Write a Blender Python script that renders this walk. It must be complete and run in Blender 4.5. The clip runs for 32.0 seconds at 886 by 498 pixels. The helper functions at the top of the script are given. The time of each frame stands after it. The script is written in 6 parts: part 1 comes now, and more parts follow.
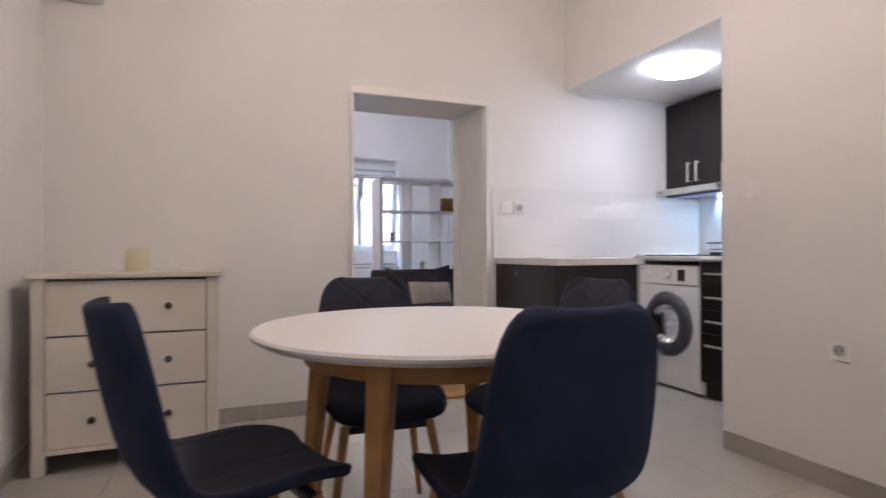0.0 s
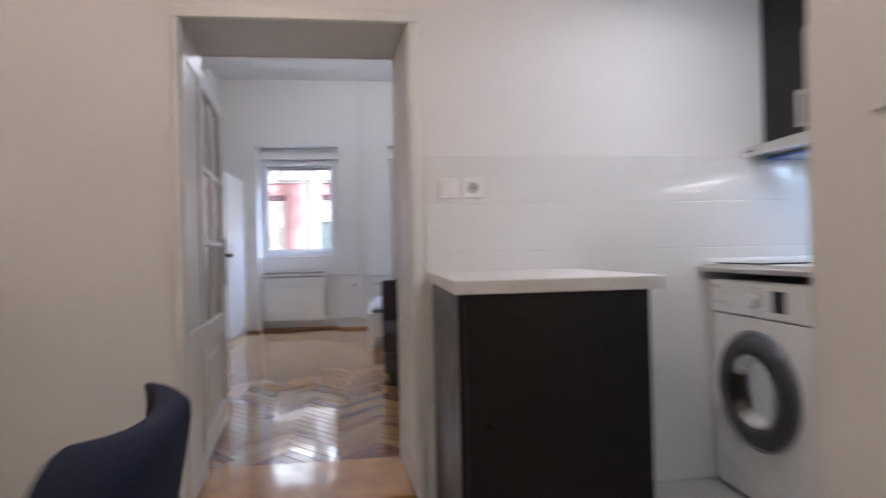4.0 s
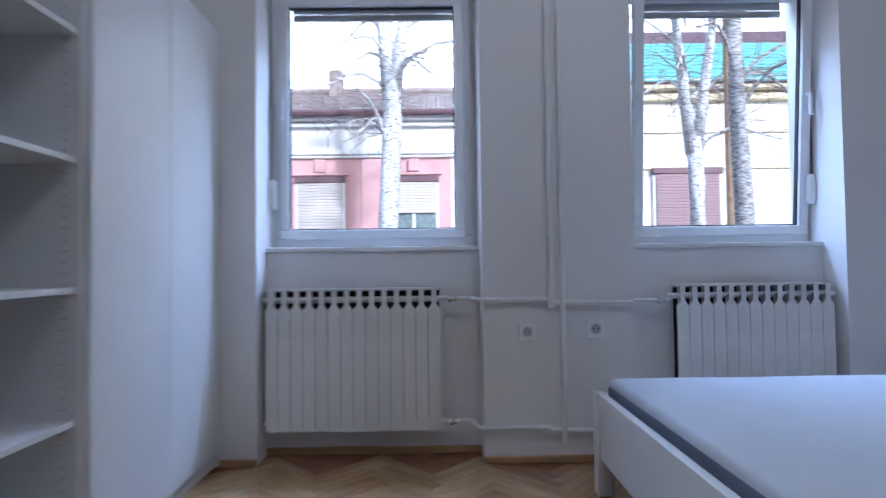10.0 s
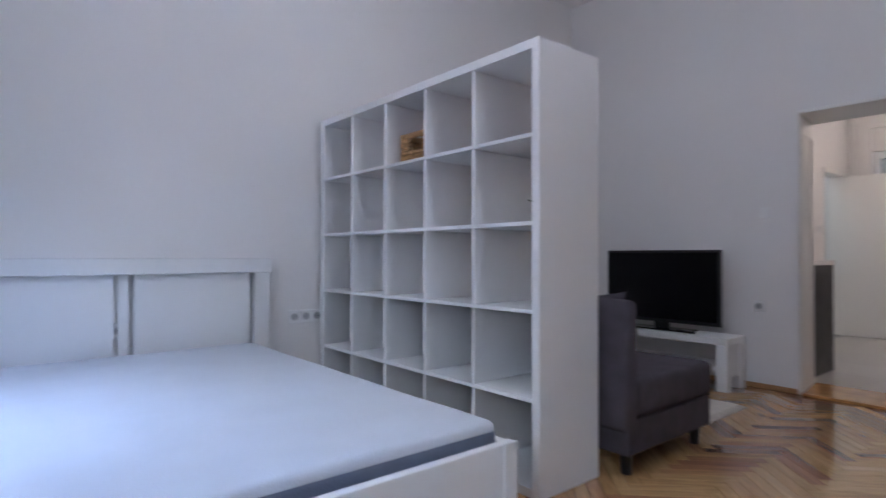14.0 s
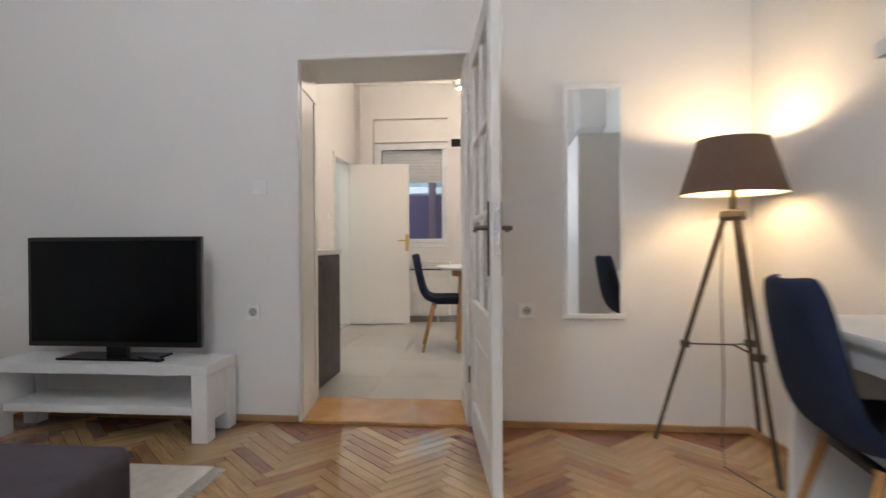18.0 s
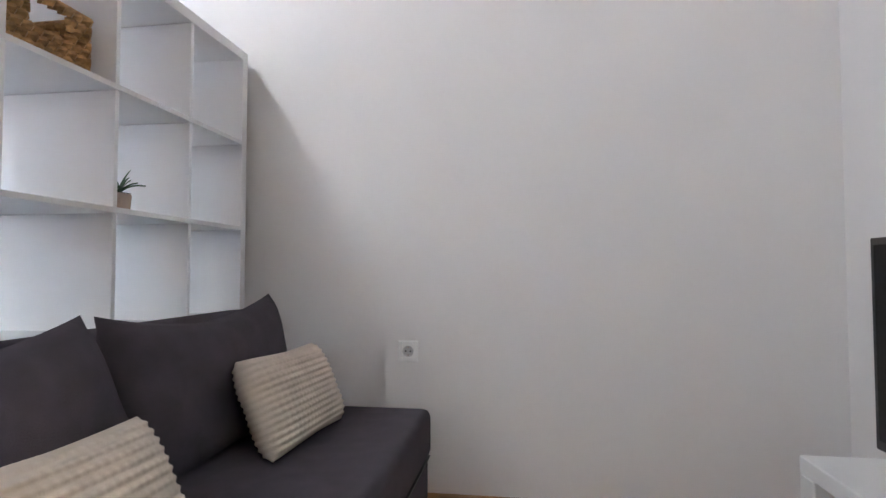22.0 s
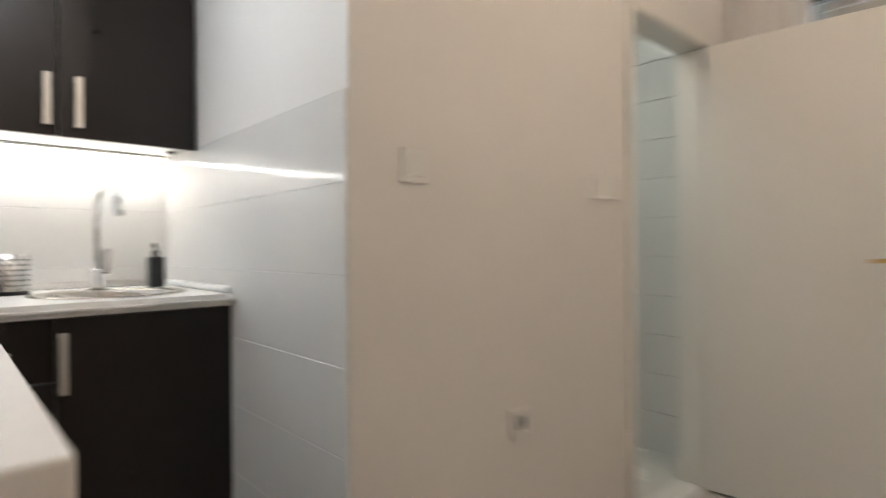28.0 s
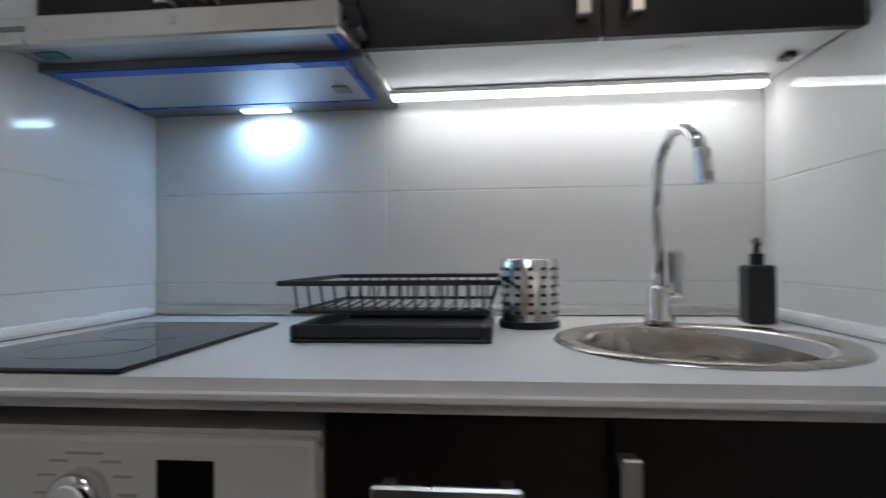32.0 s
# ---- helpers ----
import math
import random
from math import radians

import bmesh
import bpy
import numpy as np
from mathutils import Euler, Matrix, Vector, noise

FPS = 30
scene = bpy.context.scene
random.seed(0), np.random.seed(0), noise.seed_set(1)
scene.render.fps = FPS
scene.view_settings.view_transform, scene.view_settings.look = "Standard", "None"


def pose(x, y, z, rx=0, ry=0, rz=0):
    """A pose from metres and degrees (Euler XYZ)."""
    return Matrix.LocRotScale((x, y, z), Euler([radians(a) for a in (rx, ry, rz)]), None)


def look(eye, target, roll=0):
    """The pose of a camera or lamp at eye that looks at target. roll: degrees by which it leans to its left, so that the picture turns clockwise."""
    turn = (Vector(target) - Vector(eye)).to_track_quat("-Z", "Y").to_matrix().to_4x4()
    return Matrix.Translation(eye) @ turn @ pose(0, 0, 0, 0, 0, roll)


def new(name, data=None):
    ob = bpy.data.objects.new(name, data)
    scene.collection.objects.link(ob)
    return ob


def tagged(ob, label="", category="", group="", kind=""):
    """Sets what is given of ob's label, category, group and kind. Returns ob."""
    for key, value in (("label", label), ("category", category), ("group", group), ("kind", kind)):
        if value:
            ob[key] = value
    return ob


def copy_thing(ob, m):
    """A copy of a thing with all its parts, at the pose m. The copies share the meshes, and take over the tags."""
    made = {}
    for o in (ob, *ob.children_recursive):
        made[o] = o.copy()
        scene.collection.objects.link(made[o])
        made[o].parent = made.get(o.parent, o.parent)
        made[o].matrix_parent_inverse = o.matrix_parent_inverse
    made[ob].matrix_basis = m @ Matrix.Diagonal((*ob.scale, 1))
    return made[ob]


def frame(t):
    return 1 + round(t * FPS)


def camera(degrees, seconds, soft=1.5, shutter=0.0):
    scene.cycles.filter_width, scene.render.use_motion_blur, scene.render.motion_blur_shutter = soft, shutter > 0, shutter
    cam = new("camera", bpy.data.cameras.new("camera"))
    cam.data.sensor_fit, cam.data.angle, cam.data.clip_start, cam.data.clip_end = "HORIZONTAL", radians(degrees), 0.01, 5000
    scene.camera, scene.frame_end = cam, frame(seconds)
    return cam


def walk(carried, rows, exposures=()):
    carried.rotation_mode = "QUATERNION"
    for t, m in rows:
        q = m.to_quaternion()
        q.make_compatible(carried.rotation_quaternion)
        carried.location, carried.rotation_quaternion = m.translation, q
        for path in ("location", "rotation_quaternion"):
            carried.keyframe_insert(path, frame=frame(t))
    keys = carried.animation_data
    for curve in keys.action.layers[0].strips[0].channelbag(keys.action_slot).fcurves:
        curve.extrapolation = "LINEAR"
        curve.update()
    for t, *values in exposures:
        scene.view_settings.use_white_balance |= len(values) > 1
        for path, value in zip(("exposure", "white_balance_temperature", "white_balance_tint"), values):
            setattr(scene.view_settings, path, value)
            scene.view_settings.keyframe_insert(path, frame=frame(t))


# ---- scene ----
cam = camera(77.4, 32, soft=1.3, shutter=0.8)
PATH = [
    (0, (-1.215, -3.785, 0.957), (-0.479, -1.925, 0.969), -0.23),
    (0.5, (-1.176, -3.761, 0.966), (-0.291, -1.968, 0.978), -0.32),
    (1, (-1.136, -3.725, 0.970), (-0.092, -2.020, 0.976), -0.29),
    (1.5, (-0.946, -3.630, 0.963), (0.195, -1.987, 0.966), -0.52),
    (2, (-0.736, -3.497, 0.970), (0.425, -1.869, 0.975), -0.54),
    (2.5, (-0.458, -3.313, 0.965), (0.698, -1.681, 0.974), -0.58),
    (3, (-0.206, -3.148, 0.970), (0.845, -1.446, 0.972), -0.71),
    (3.5, (0.100, -2.964, 0.985), (0.736, -1.068, 0.995), -0.99),
    (4, (0.275, -2.686, 0.999), (0.508, -0.700, 1.011), -1.34),
    (4.5, (0.371, -2.357, 0.989), (0.243, -0.361, 1.008), -0.76),
    (6.5, (-0.024, -0.691, 0.991), (-0.262, 1.295, 0.994), -0.37),
    (7, (-0.038, -0.253, 1.001), (-0.240, 1.737, 1.000), -0.29),
    (7.5, (-0.066, 0.206, 1.021), (-0.221, 2.200, 1.014), -0.43),
    (8, (-0.093, 0.690, 0.985), (-0.249, 2.684, 0.988), -0.54),
    (8.5, (-0.197, 1.116, 0.979), (-0.340, 3.111, 0.986), -0.60),
    (9, (-0.332, 1.465, 0.937), (-0.376, 3.465, 0.964), -0.50),
    (9.5, (-0.399, 1.885, 0.927), (-0.443, 3.884, 0.971), -0.67),
    (10, (-0.449, 2.280, 0.896), (-0.435, 4.279, 0.956), -0.72),
    (10.5, (-0.484, 2.662, 0.929), (0.034, 4.594, 0.958), -0.02),
    (11, (-0.544, 2.975, 0.927), (0.575, 4.632, 0.978), 0.19),
    (11.5, (-0.524, 3.222, 0.935), (1.086, 4.409, 0.946), -0.78),
    (12, (-0.665, 3.578, 0.955), (1.277, 4.054, 0.946), 0.56),
    (12.5, (-0.675, 3.748, 0.967), (1.324, 3.671, 0.969), 0.76),
    (13, (-0.799, 4.009, 0.936), (1.084, 3.334, 0.964), 0.95),
    (13.5, (-0.901, 4.219, 0.961), (0.770, 3.119, 0.986), 0.22),
    (14, (-0.997, 4.321, 0.955), (0.543, 3.044, 0.978), 0.09),
    (14.5, (-1.059, 4.380, 0.939), (0.285, 2.899, 0.963), -0.08),
    (15, (-1.035, 4.369, 0.921), (0.047, 2.686, 0.943), -0.11),
    (15.5, (-0.901, 4.301, 0.932), (-0.157, 2.444, 0.948), -0.37),
    (17.5, (-0.675, 3.242, 0.957), (-0.566, 1.245, 0.944), -0.24),
    (18, (-0.679, 2.865, 0.954), (-0.487, 0.874, 0.935), -0.33),
    (18.5, (-0.710, 2.502, 0.956), (-0.219, 0.563, 0.941), -0.50),
    (19, (-0.712, 2.104, 0.983), (0.374, 0.424, 0.961), -1.15),
    (19.5, (-0.643, 1.860, 0.947), (0.918, 0.609, 0.967), -0.85),
    (20, (-0.538, 1.604, 0.964), (1.326, 0.879, 0.992), -0.58),
    (20.5, (-0.414, 1.358, 0.886), (1.563, 1.064, 0.954), -0.74),
    (21, (-0.229, 1.218, 0.881), (1.770, 1.213, 0.957), -0.52),
    (21.5, (-0.058, 1.174, 0.887), (1.930, 1.383, 0.963), -0.28),
    (22, (0.101, 1.130, 0.911), (2.078, 1.423, 0.989), -0.05),
    (22.5, (0.063, 1.110, 0.931), (2.042, 1.386, 1.007), -0.02),
    (23, (-0.109, 1.127, 0.908), (1.887, 1.171, 1.016), 0.13),
    (23.5, (-0.260, 1.280, 0.965), (1.647, 0.679, 1.019), -0.37),
    (24, (-0.290, 1.365, 0.970), (1.324, 0.185, 1.002), -0.51),
    (24.5, (-0.256, 1.279, 0.982), (0.932, -0.330, 0.986), -0.41),
    (25, (-0.175, 1.088, 0.978), (0.463, -0.807, 0.976), -0.32),
    (25.5, (-0.137, 0.817, 0.949), (0.112, -1.168, 0.946), -0.59),
    (27.5, (-0.178, -0.748, 1.046), (0.801, -2.492, 1.039), -0.08),
    (28, (0.049, -1.128, 1.053), (1.528, -2.475, 1.049), -0.46),
    (28.5, (0.307, -1.363, 1.042), (2.148, -2.143, 1.055), -0.53),
    (29, (0.575, -1.535, 1.056), (2.571, -1.405, 1.067), -0.87),
    (29.5, (0.795, -1.530, 1.061), (2.666, -0.825, 1.067), -1.16),
    (30, (0.958, -1.428, 1.049), (2.712, -0.467, 1.061), -0.88),
    (30.5, (1.059, -1.296, 1.046), (2.764, -0.250, 1.060), -0.82),
    (31, (1.138, -1.197, 1.052), (2.871, -0.199, 1.084), -0.28),
    (31.5, (1.138, -1.202, 1.048), (3.066, -0.673, 1.088), -0.51),
    (32, (1.104, -1.224, 1.050), (3.094, -1.021, 1.079), -0.54),
]
EXPOSURE = [(0, 1.33, 5950, 19), (3, 1.0, 6000, 19), (4, 0.97, 6060, 18), (6.5, 1.4, 5680, 14), (8.5, 0.96, 5560, 15), (9.5, 0.42, 5420, 15), (10.3, 0.22, 5300, 16), (11, 0.02, 5200, 16), (12, 0.2, 5200, 17), (13, 0.42, 5350, 18), (14, 0.92, 5650, 18), (15, 1.34, 5820, 16), (15.5, 1.52, 5930, 14),
            (18, 1.62, 6320, 11), (19, 1.82, 6250, 13), (20, 1.86, 6150, 14), (21, 2.2, 6150, 14), (22, 2.26, 6150, 13), (23, 2.2, 6150, 13), (24, 2.05, 6150, 11), (25.5, 1.5, 6500, 11), (27.5, 1.15, 6700, 10), (29, 0.78, 6150, 10), (30, 0.33, 6000, 10), (32, -0.04, 5850, 10)]
walk(cam, [(t, look(eye, target, roll)) for t, eye, target, roll in PATH], EXPOSURE)

# ---------- world, lights ----------
world = bpy.data.worlds.new("world")
scene.world = world
world.use_nodes = True
_wn = world.node_tree
_sky = _wn.nodes.new("ShaderNodeTexSky")
_sky.sky_type, _sky.sun_disc = "NISHITA", False
_sky.sun_elevation, _sky.sun_rotation = radians(28), radians(157)
_sky.air_density, _sky.dust_density, _sky.ozone_density = 1.5, 1.5, 1.0
_wn.links.new(_sky.outputs["Color"], _wn.nodes["Background"].inputs["Color"])
_wn.nodes["Background"].inputs["Strength"].default_value = 0.15

sun_data = bpy.data.lights.new("sun", "SUN")
sun_data.energy, sun_data.angle, sun_data.color = 3.4, radians(4), (0.97, 0.985, 1.0)
sun = new("sun", sun_data)
sun.matrix_world = look((0, 0, 8.1), (-6, 14, 0))


def area(name, m, sx, sy, power, color):
    d = bpy.data.lights.new(name, "AREA")
    d.shape, d.size, d.size_y, d.energy, d.color = "RECTANGLE", sx, sy, power, color
    ob = new(name, d)
    ob.matrix_world = m
    return ob


def bulb(name, place, radius, power, color):
    d = bpy.data.lights.new(name, "POINT")
    d.shadow_soft_size, d.energy, d.color = radius, power, color
    ob = new(name, d)
    ob.location = place
    return ob


SKYBLUE = (0.52, 0.70, 1.0)
for wx in (-0.78, 0.97):
    area("window_light", look((wx, 6.15, 3.62), (wx, 4.2, 1.5)), 1.3, 0.9, 70, SKYBLUE)
area("window_light", look((0.35, -4.75, 2.6), (0.35, -3.0, 1.0)), 0.8, 0.7, 1.3, SKYBLUE)
bulb("bedroom_bulb", (0.12, 2.94, 3.02), 0.24, 16.5, (0.93, 0.955, 1.0))
bulb("dining_bulb", (-0.395, -2.30, 2.40), 0.05, 12.2, (1.0, 0.815, 0.665))
bulb("floor_lamp_bulb", (-1.72, 0.31, 1.365), 0.02, 2.7, (1.0, 0.72, 0.42))
area("kitchen_ceiling_light", look((1.39, -1.165, 2.03), (1.39, -1.165, 0)), 0.26, 0.26, 0.8, (0.92, 0.96, 1.0))
area("led_strip_light", look((2.230, -1.36, 1.3745), (2.230, -1.36, 0)), 0.02, 0.74, 0.52, (1.0, 0.97, 0.92))
area("hood_light", look((2.262, -0.72, 1.362), (2.262, -0.72, 0)), 0.03, 0.09, 0.55, (0.42, 0.70, 1.0))
# Unseen area lamp added to brighten the bathroom; it has no fixture.
area("bath_fill_light", look((1.62, -2.75, 2.43), (1.62, -2.75, 0)), 0.6, 0.6, 3.4, (0.93, 1.0, 0.93))

# ---------- materials ----------
_mats = {}


def mat(name, color, rough=0.5, metal=0.0, noise_amount=0.06, noise_scale=3.0, bump=0.0, bump_scale=60.0, emit=0.0, coat=0.0, spec=0.5, island=0.0, rand=0.0, trans=0.0, ior=1.45):
    if name in _mats:
        return _mats[name]
    m = bpy.data.materials.new(name)
    m.use_nodes = True
    nt = m.node_tree
    b = nt.nodes["Principled BSDF"]
    b.inputs["Roughness"].default_value = rough
    b.inputs["Metallic"].default_value = metal
    b.inputs["Specular IOR Level"].default_value = spec
    b.inputs["IOR"].default_value = ior
    b.inputs["Coat Weight"].default_value = coat
    b.inputs["Transmission Weight"].default_value = trans
    col = (*color, 1.0)
    b.inputs["Base Color"].default_value = col
    tc = nt.nodes.new("ShaderNodeTexCoord")
    if noise_amount > 0:
        n = nt.nodes.new("ShaderNodeTexNoise")
        n.inputs["Scale"].default_value, n.inputs["Detail"].default_value = noise_scale, 6.0
        nt.links.new(tc.outputs["Object"], n.inputs["Vector"])
        r = nt.nodes.new("ShaderNodeMapRange")
        r.inputs["From Min"].default_value, r.inputs["From Max"].default_value = 0.3, 0.7
        r.inputs["To Min"].default_value, r.inputs["To Max"].default_value = 1 - noise_amount, 1 + noise_amount
        nt.links.new(n.outputs["Fac"], r.inputs["Value"])
        out = r.outputs["Result"]
        if rand > 0:
            oi = nt.nodes.new("ShaderNodeObjectInfo")
            r2 = nt.nodes.new("ShaderNodeMapRange")
            r2.inputs["To Min"].default_value, r2.inputs["To Max"].default_value = 1 - rand, 1 + rand
            nt.links.new(oi.outputs["Random"], r2.inputs["Value"])
            mu = nt.nodes.new("ShaderNodeMath")
            mu.operation = "MULTIPLY"
            nt.links.new(out, mu.inputs[0])
            nt.links.new(r2.outputs["Result"], mu.inputs[1])
            out = mu.outputs[0]
        v = nt.nodes.new("ShaderNodeVectorMath")
        v.operation = "SCALE"
        v.inputs[0].default_value = color
        nt.links.new(out, v.inputs["Scale"])
        nt.links.new(v.outputs["Vector"], b.inputs["Base Color"])
        r3 = nt.nodes.new("ShaderNodeMapRange")
        r3.inputs["From Min"].default_value, r3.inputs["From Max"].default_value = 0.3, 0.7
        r3.inputs["To Min"].default_value, r3.inputs["To Max"].default_value = max(rough - 0.06, 0.02), min(rough + 0.06, 1)
        nt.links.new(n.outputs["Fac"], r3.inputs["Value"])
        nt.links.new(r3.outputs["Result"], b.inputs["Roughness"])
    if bump > 0:
        n2 = nt.nodes.new("ShaderNodeTexNoise")
        n2.inputs["Scale"].default_value, n2.inputs["Detail"].default_value = bump_scale, 4.0
        nt.links.new(tc.outputs["Object"], n2.inputs["Vector"])
        bp = nt.nodes.new("ShaderNodeBump")
        bp.inputs["Strength"].default_value, bp.inputs["Distance"].default_value = bump, 0.005
        nt.links.new(n2.outputs["Fac"], bp.inputs["Height"])
        nt.links.new(bp.outputs["Normal"], b.inputs["Normal"])
    if emit > 0:
        b.inputs["Emission Color"].default_value = col
        b.inputs["Emission Strength"].default_value = emit
    _mats[name] = m
    return m


WALL = mat("wall_paint", (0.80, 0.785, 0.765), 0.75, bump=0.12, bump_scale=35, noise_amount=0.025, noise_scale=1.2)
CEIL = mat("ceiling_paint", (0.82, 0.81, 0.79), 0.85, bump=0.1, bump_scale=35, noise_amount=0.02)
ENAMEL = mat("white_enamel_paint", (0.80, 0.785, 0.75), 0.34, bump=0.03, bump_scale=70, noise_amount=0.015, noise_scale=1.5)
WHITE = mat("white_laminate", (0.80, 0.80, 0.79), 0.42, noise_amount=0.02, bump=0.03, bump_scale=120)
WHITE_GLOSS = mat("white_plastic", (0.86, 0.86, 0.845), 0.25, noise_amount=0.015)
PVC = mat("window_pvc", (0.82, 0.83, 0.84), 0.3, noise_amount=0.015)
MDF_WHITE = mat("worktop_white", (0.74, 0.72, 0.70), 0.38, noise_amount=0.03, noise_scale=40)
ANTHRA = mat("dark_laminate", (0.013, 0.0095, 0.0085), 0.33, noise_amount=0.12, noise_scale=9, bump=0.1, bump_scale=250, spec=0.42)
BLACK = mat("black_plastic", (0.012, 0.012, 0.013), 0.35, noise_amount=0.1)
BLACK_GLOSS = mat("black_glass", (0.008, 0.008, 0.010), 0.06, noise_amount=0.0)
TILEW = mat("white_wall_tile", (0.78, 0.77, 0.75), 0.09, noise_amount=0.02, noise_scale=2, rand=0.015)
GROUT = mat("pale_grout", (0.72, 0.71, 0.69), 0.8, noise_amount=0.08, noise_scale=40)
FTILE = mat("grey_floor_tile", (0.47, 0.445, 0.40), 0.34, noise_amount=0.09, noise_scale=2.2, rand=0.03, bump=0.05, bump_scale=90)
FGROUT = mat("floor_grout", (0.36, 0.34, 0.31), 0.85, noise_amount=0.1, noise_scale=30)
SKIRT = mat("grey_tile_skirting", (0.40, 0.375, 0.34), 0.4, noise_amount=0.08, noise_scale=3)
STEEL = mat("brushed_steel", (0.62, 0.61, 0.59), 0.25, metal=1.0, noise_amount=0.06, noise_scale=30)
CHROME = mat("chrome", (0.80, 0.80, 0.80), 0.07, metal=1.0, noise_amount=0.0)
ALU = mat("satin_aluminium", (0.66, 0.64, 0.60), 0.33, metal=1.0, noise_amount=0.04, noise_scale=30)
SOFA = mat("dark_grey_fabric", (0.079, 0.069, 0.081), 0.92, noise_amount=0.16, noise_scale=14, bump=0.5, bump_scale=420, spec=0.2)
CHAIRF = mat("navy_grey_fabric", (0.0185, 0.025, 0.053), 0.88, noise_amount=0.16, noise_scale=10, bump=0.35, bump_scale=380, spec=0.25)
CUSHION = mat("cream_corduroy", (0.65, 0.58, 0.49), 0.95, noise_amount=0.10, noise_scale=12, bump=0.3, bump_scale=300, spec=0.15)
MATTRESS = mat("white_mattress_ticking", (0.56, 0.585, 0.63), 0.9, noise_amount=0.03, noise_scale=5, bump=0.25, bump_scale=160, spec=0.2)
MATSIDE = mat("blue_grey_mattress_side", (0.13, 0.15, 0.20), 0.9, noise_amount=0.1, noise_scale=10, bump=0.3, bump_scale=200, spec=0.2)
WOODLEG = mat("oak_wood", (0.42, 0.215, 0.078), 0.45, noise_amount=0.22, noise_scale=12, bump=0.05, bump_scale=40)
DARKWOOD = mat("walnut_wood", (0.10, 0.065, 0.040), 0.5, noise_amount=0.2, noise_scale=14)
BRASS = mat("brass", (0.62, 0.42, 0.16), 0.3, metal=1.0, noise_amount=0.05)
IRON = mat("aged_iron", (0.10, 0.085, 0.070), 0.45, metal=0.7, noise_amount=0.2, noise_scale=20)
WICKER = mat("water_hyacinth", (0.42, 0.25, 0.105), 0.7, noise_amount=0.5, noise_scale=45, bump=0.4, bump_scale=80)
POT = mat("beige_clay", (0.46, 0.36, 0.29), 0.8, noise_amount=0.1, noise_scale=20, bump=0.2, bump_scale=80)
LEAF = mat("green_leaf", (0.035, 0.085, 0.030), 0.45, noise_amount=0.3, noise_scale=18)
SHADE = mat("taupe_lamp_shade", (0.17, 0.11, 0.08), 0.85, noise_amount=0.08, noise_scale=60, bump=0.3, bump_scale=300)
RUGM = mat("cream_cotton_rug", (0.60, 0.56, 0.49), 0.97, noise_amount=0.10, noise_scale=20, bump=0.6, bump_scale=140, spec=0.1)
BLUEFILM = mat("blue_protective_film", (0.01, 0.10, 0.62), 0.3, noise_amount=0.1)
RUBBER = mat("dark_rubber", (0.03, 0.03, 0.03), 0.7)
GREYPL = mat("grey_plastic", (0.20, 0.20, 0.21), 0.3, noise_amount=0.05)
GLASS = mat("window_glass", (1, 1, 1), 0.0, trans=1.0, noise_amount=0.0, ior=1.01, spec=0.3)
MIRROR = mat("mirror_silver", (0.88, 0.90, 0.90), 0.015, metal=1.0, noise_amount=0.0)
CANDLE = mat("cream_wax", (0.72, 0.68, 0.46), 0.5, noise_amount=0.04)


# ---------- mesh helpers ----------
def mesh_of(bm, name, material=None, smooth=False):
    me = bpy.data.meshes.new(name)
    bm.to_mesh(me)
    bm.free()
    if material is not None:
        for mm in (material if isinstance(material, (list, tuple)) else [material]):
            me.materials.append(mm)
    if smooth:
        for p in me.polygons:
            p.use_smooth = True
    return me


def part(name, bm, material, parent=None, label="", smooth=False):
    ob = new(name, mesh_of(bm, name, material, smooth))
    if parent is not None:
        ob.parent = parent
    if label:
        ob["label"] = label
    return ob


def thing(name, place, label, category, group="", rz=0.0, kind=""):
    ob = new(name)
    ob.empty_display_size = 0.1
    ob.matrix_basis = pose(*place, 0, 0, rz)
    return tagged(ob, label, category, group, kind)


def add_box(bm, lo, hi, bevel=0.0, seg=1):
    c = [(a + b) / 2 for a, b in zip(lo, hi)]
    s = [b - a for a, b in zip(lo, hi)]
    r = bmesh.ops.create_cube(bm, size=1.0, matrix=Matrix.LocRotScale(c, None, s))
    if bevel > 0:
        es = {e for v in r["verts"] for e in v.link_edges}
        bmesh.ops.bevel(bm, geom=list(es), offset=bevel, segments=seg, affect="EDGES", profile=0.5)


def box(lo, hi, bevel=0.0, seg=1):
    bm = bmesh.new()
    add_box(bm, lo, hi, bevel, seg)
    return bm


def boxes(items, bevel=0.0, seg=1):
    bm = bmesh.new()
    for lo, hi in items:
        add_box(bm, lo, hi, bevel, seg)
    return bm


def add_tube(bm, points, radius, sides=8, closed=False, taper=None):
    """A round bar along a line of points."""
    pts = [Vector(p) for p in points]
    n = len(pts)
    rings = []
    up = Vector((0, 0, 1))
    for i, p in enumerate(pts):
        a = pts[i - 1] if (i > 0 or closed) else p
        b = pts[(i + 1) % n] if (i < n - 1 or closed) else p
        d = (b - a).normalized()
        u = d.cross(up)
        if u.length < 1e-3:
            u = d.cross(Vector((1, 0, 0)))
        u.normalize()
        w = u.cross(d)
        rad = radius if taper is None else radius + (taper - radius) * i / max(n - 1, 1)
        rings.append([bm.verts.new(p + rad * (math.cos(k * math.tau / sides) * u + math.sin(k * math.tau / sides) * w)) for k in range(sides)])
    for i in range(n if closed else n - 1):
        r0, r1 = rings[i], rings[(i + 1) % n]
        for k in range(sides):
            bm.faces.new((r0[k], r0[(k + 1) % sides], r1[(k + 1) % sides], r1[k]))
    if not closed:
        bm.faces.new(rings[0][::-1])
        bm.faces.new(rings[-1])


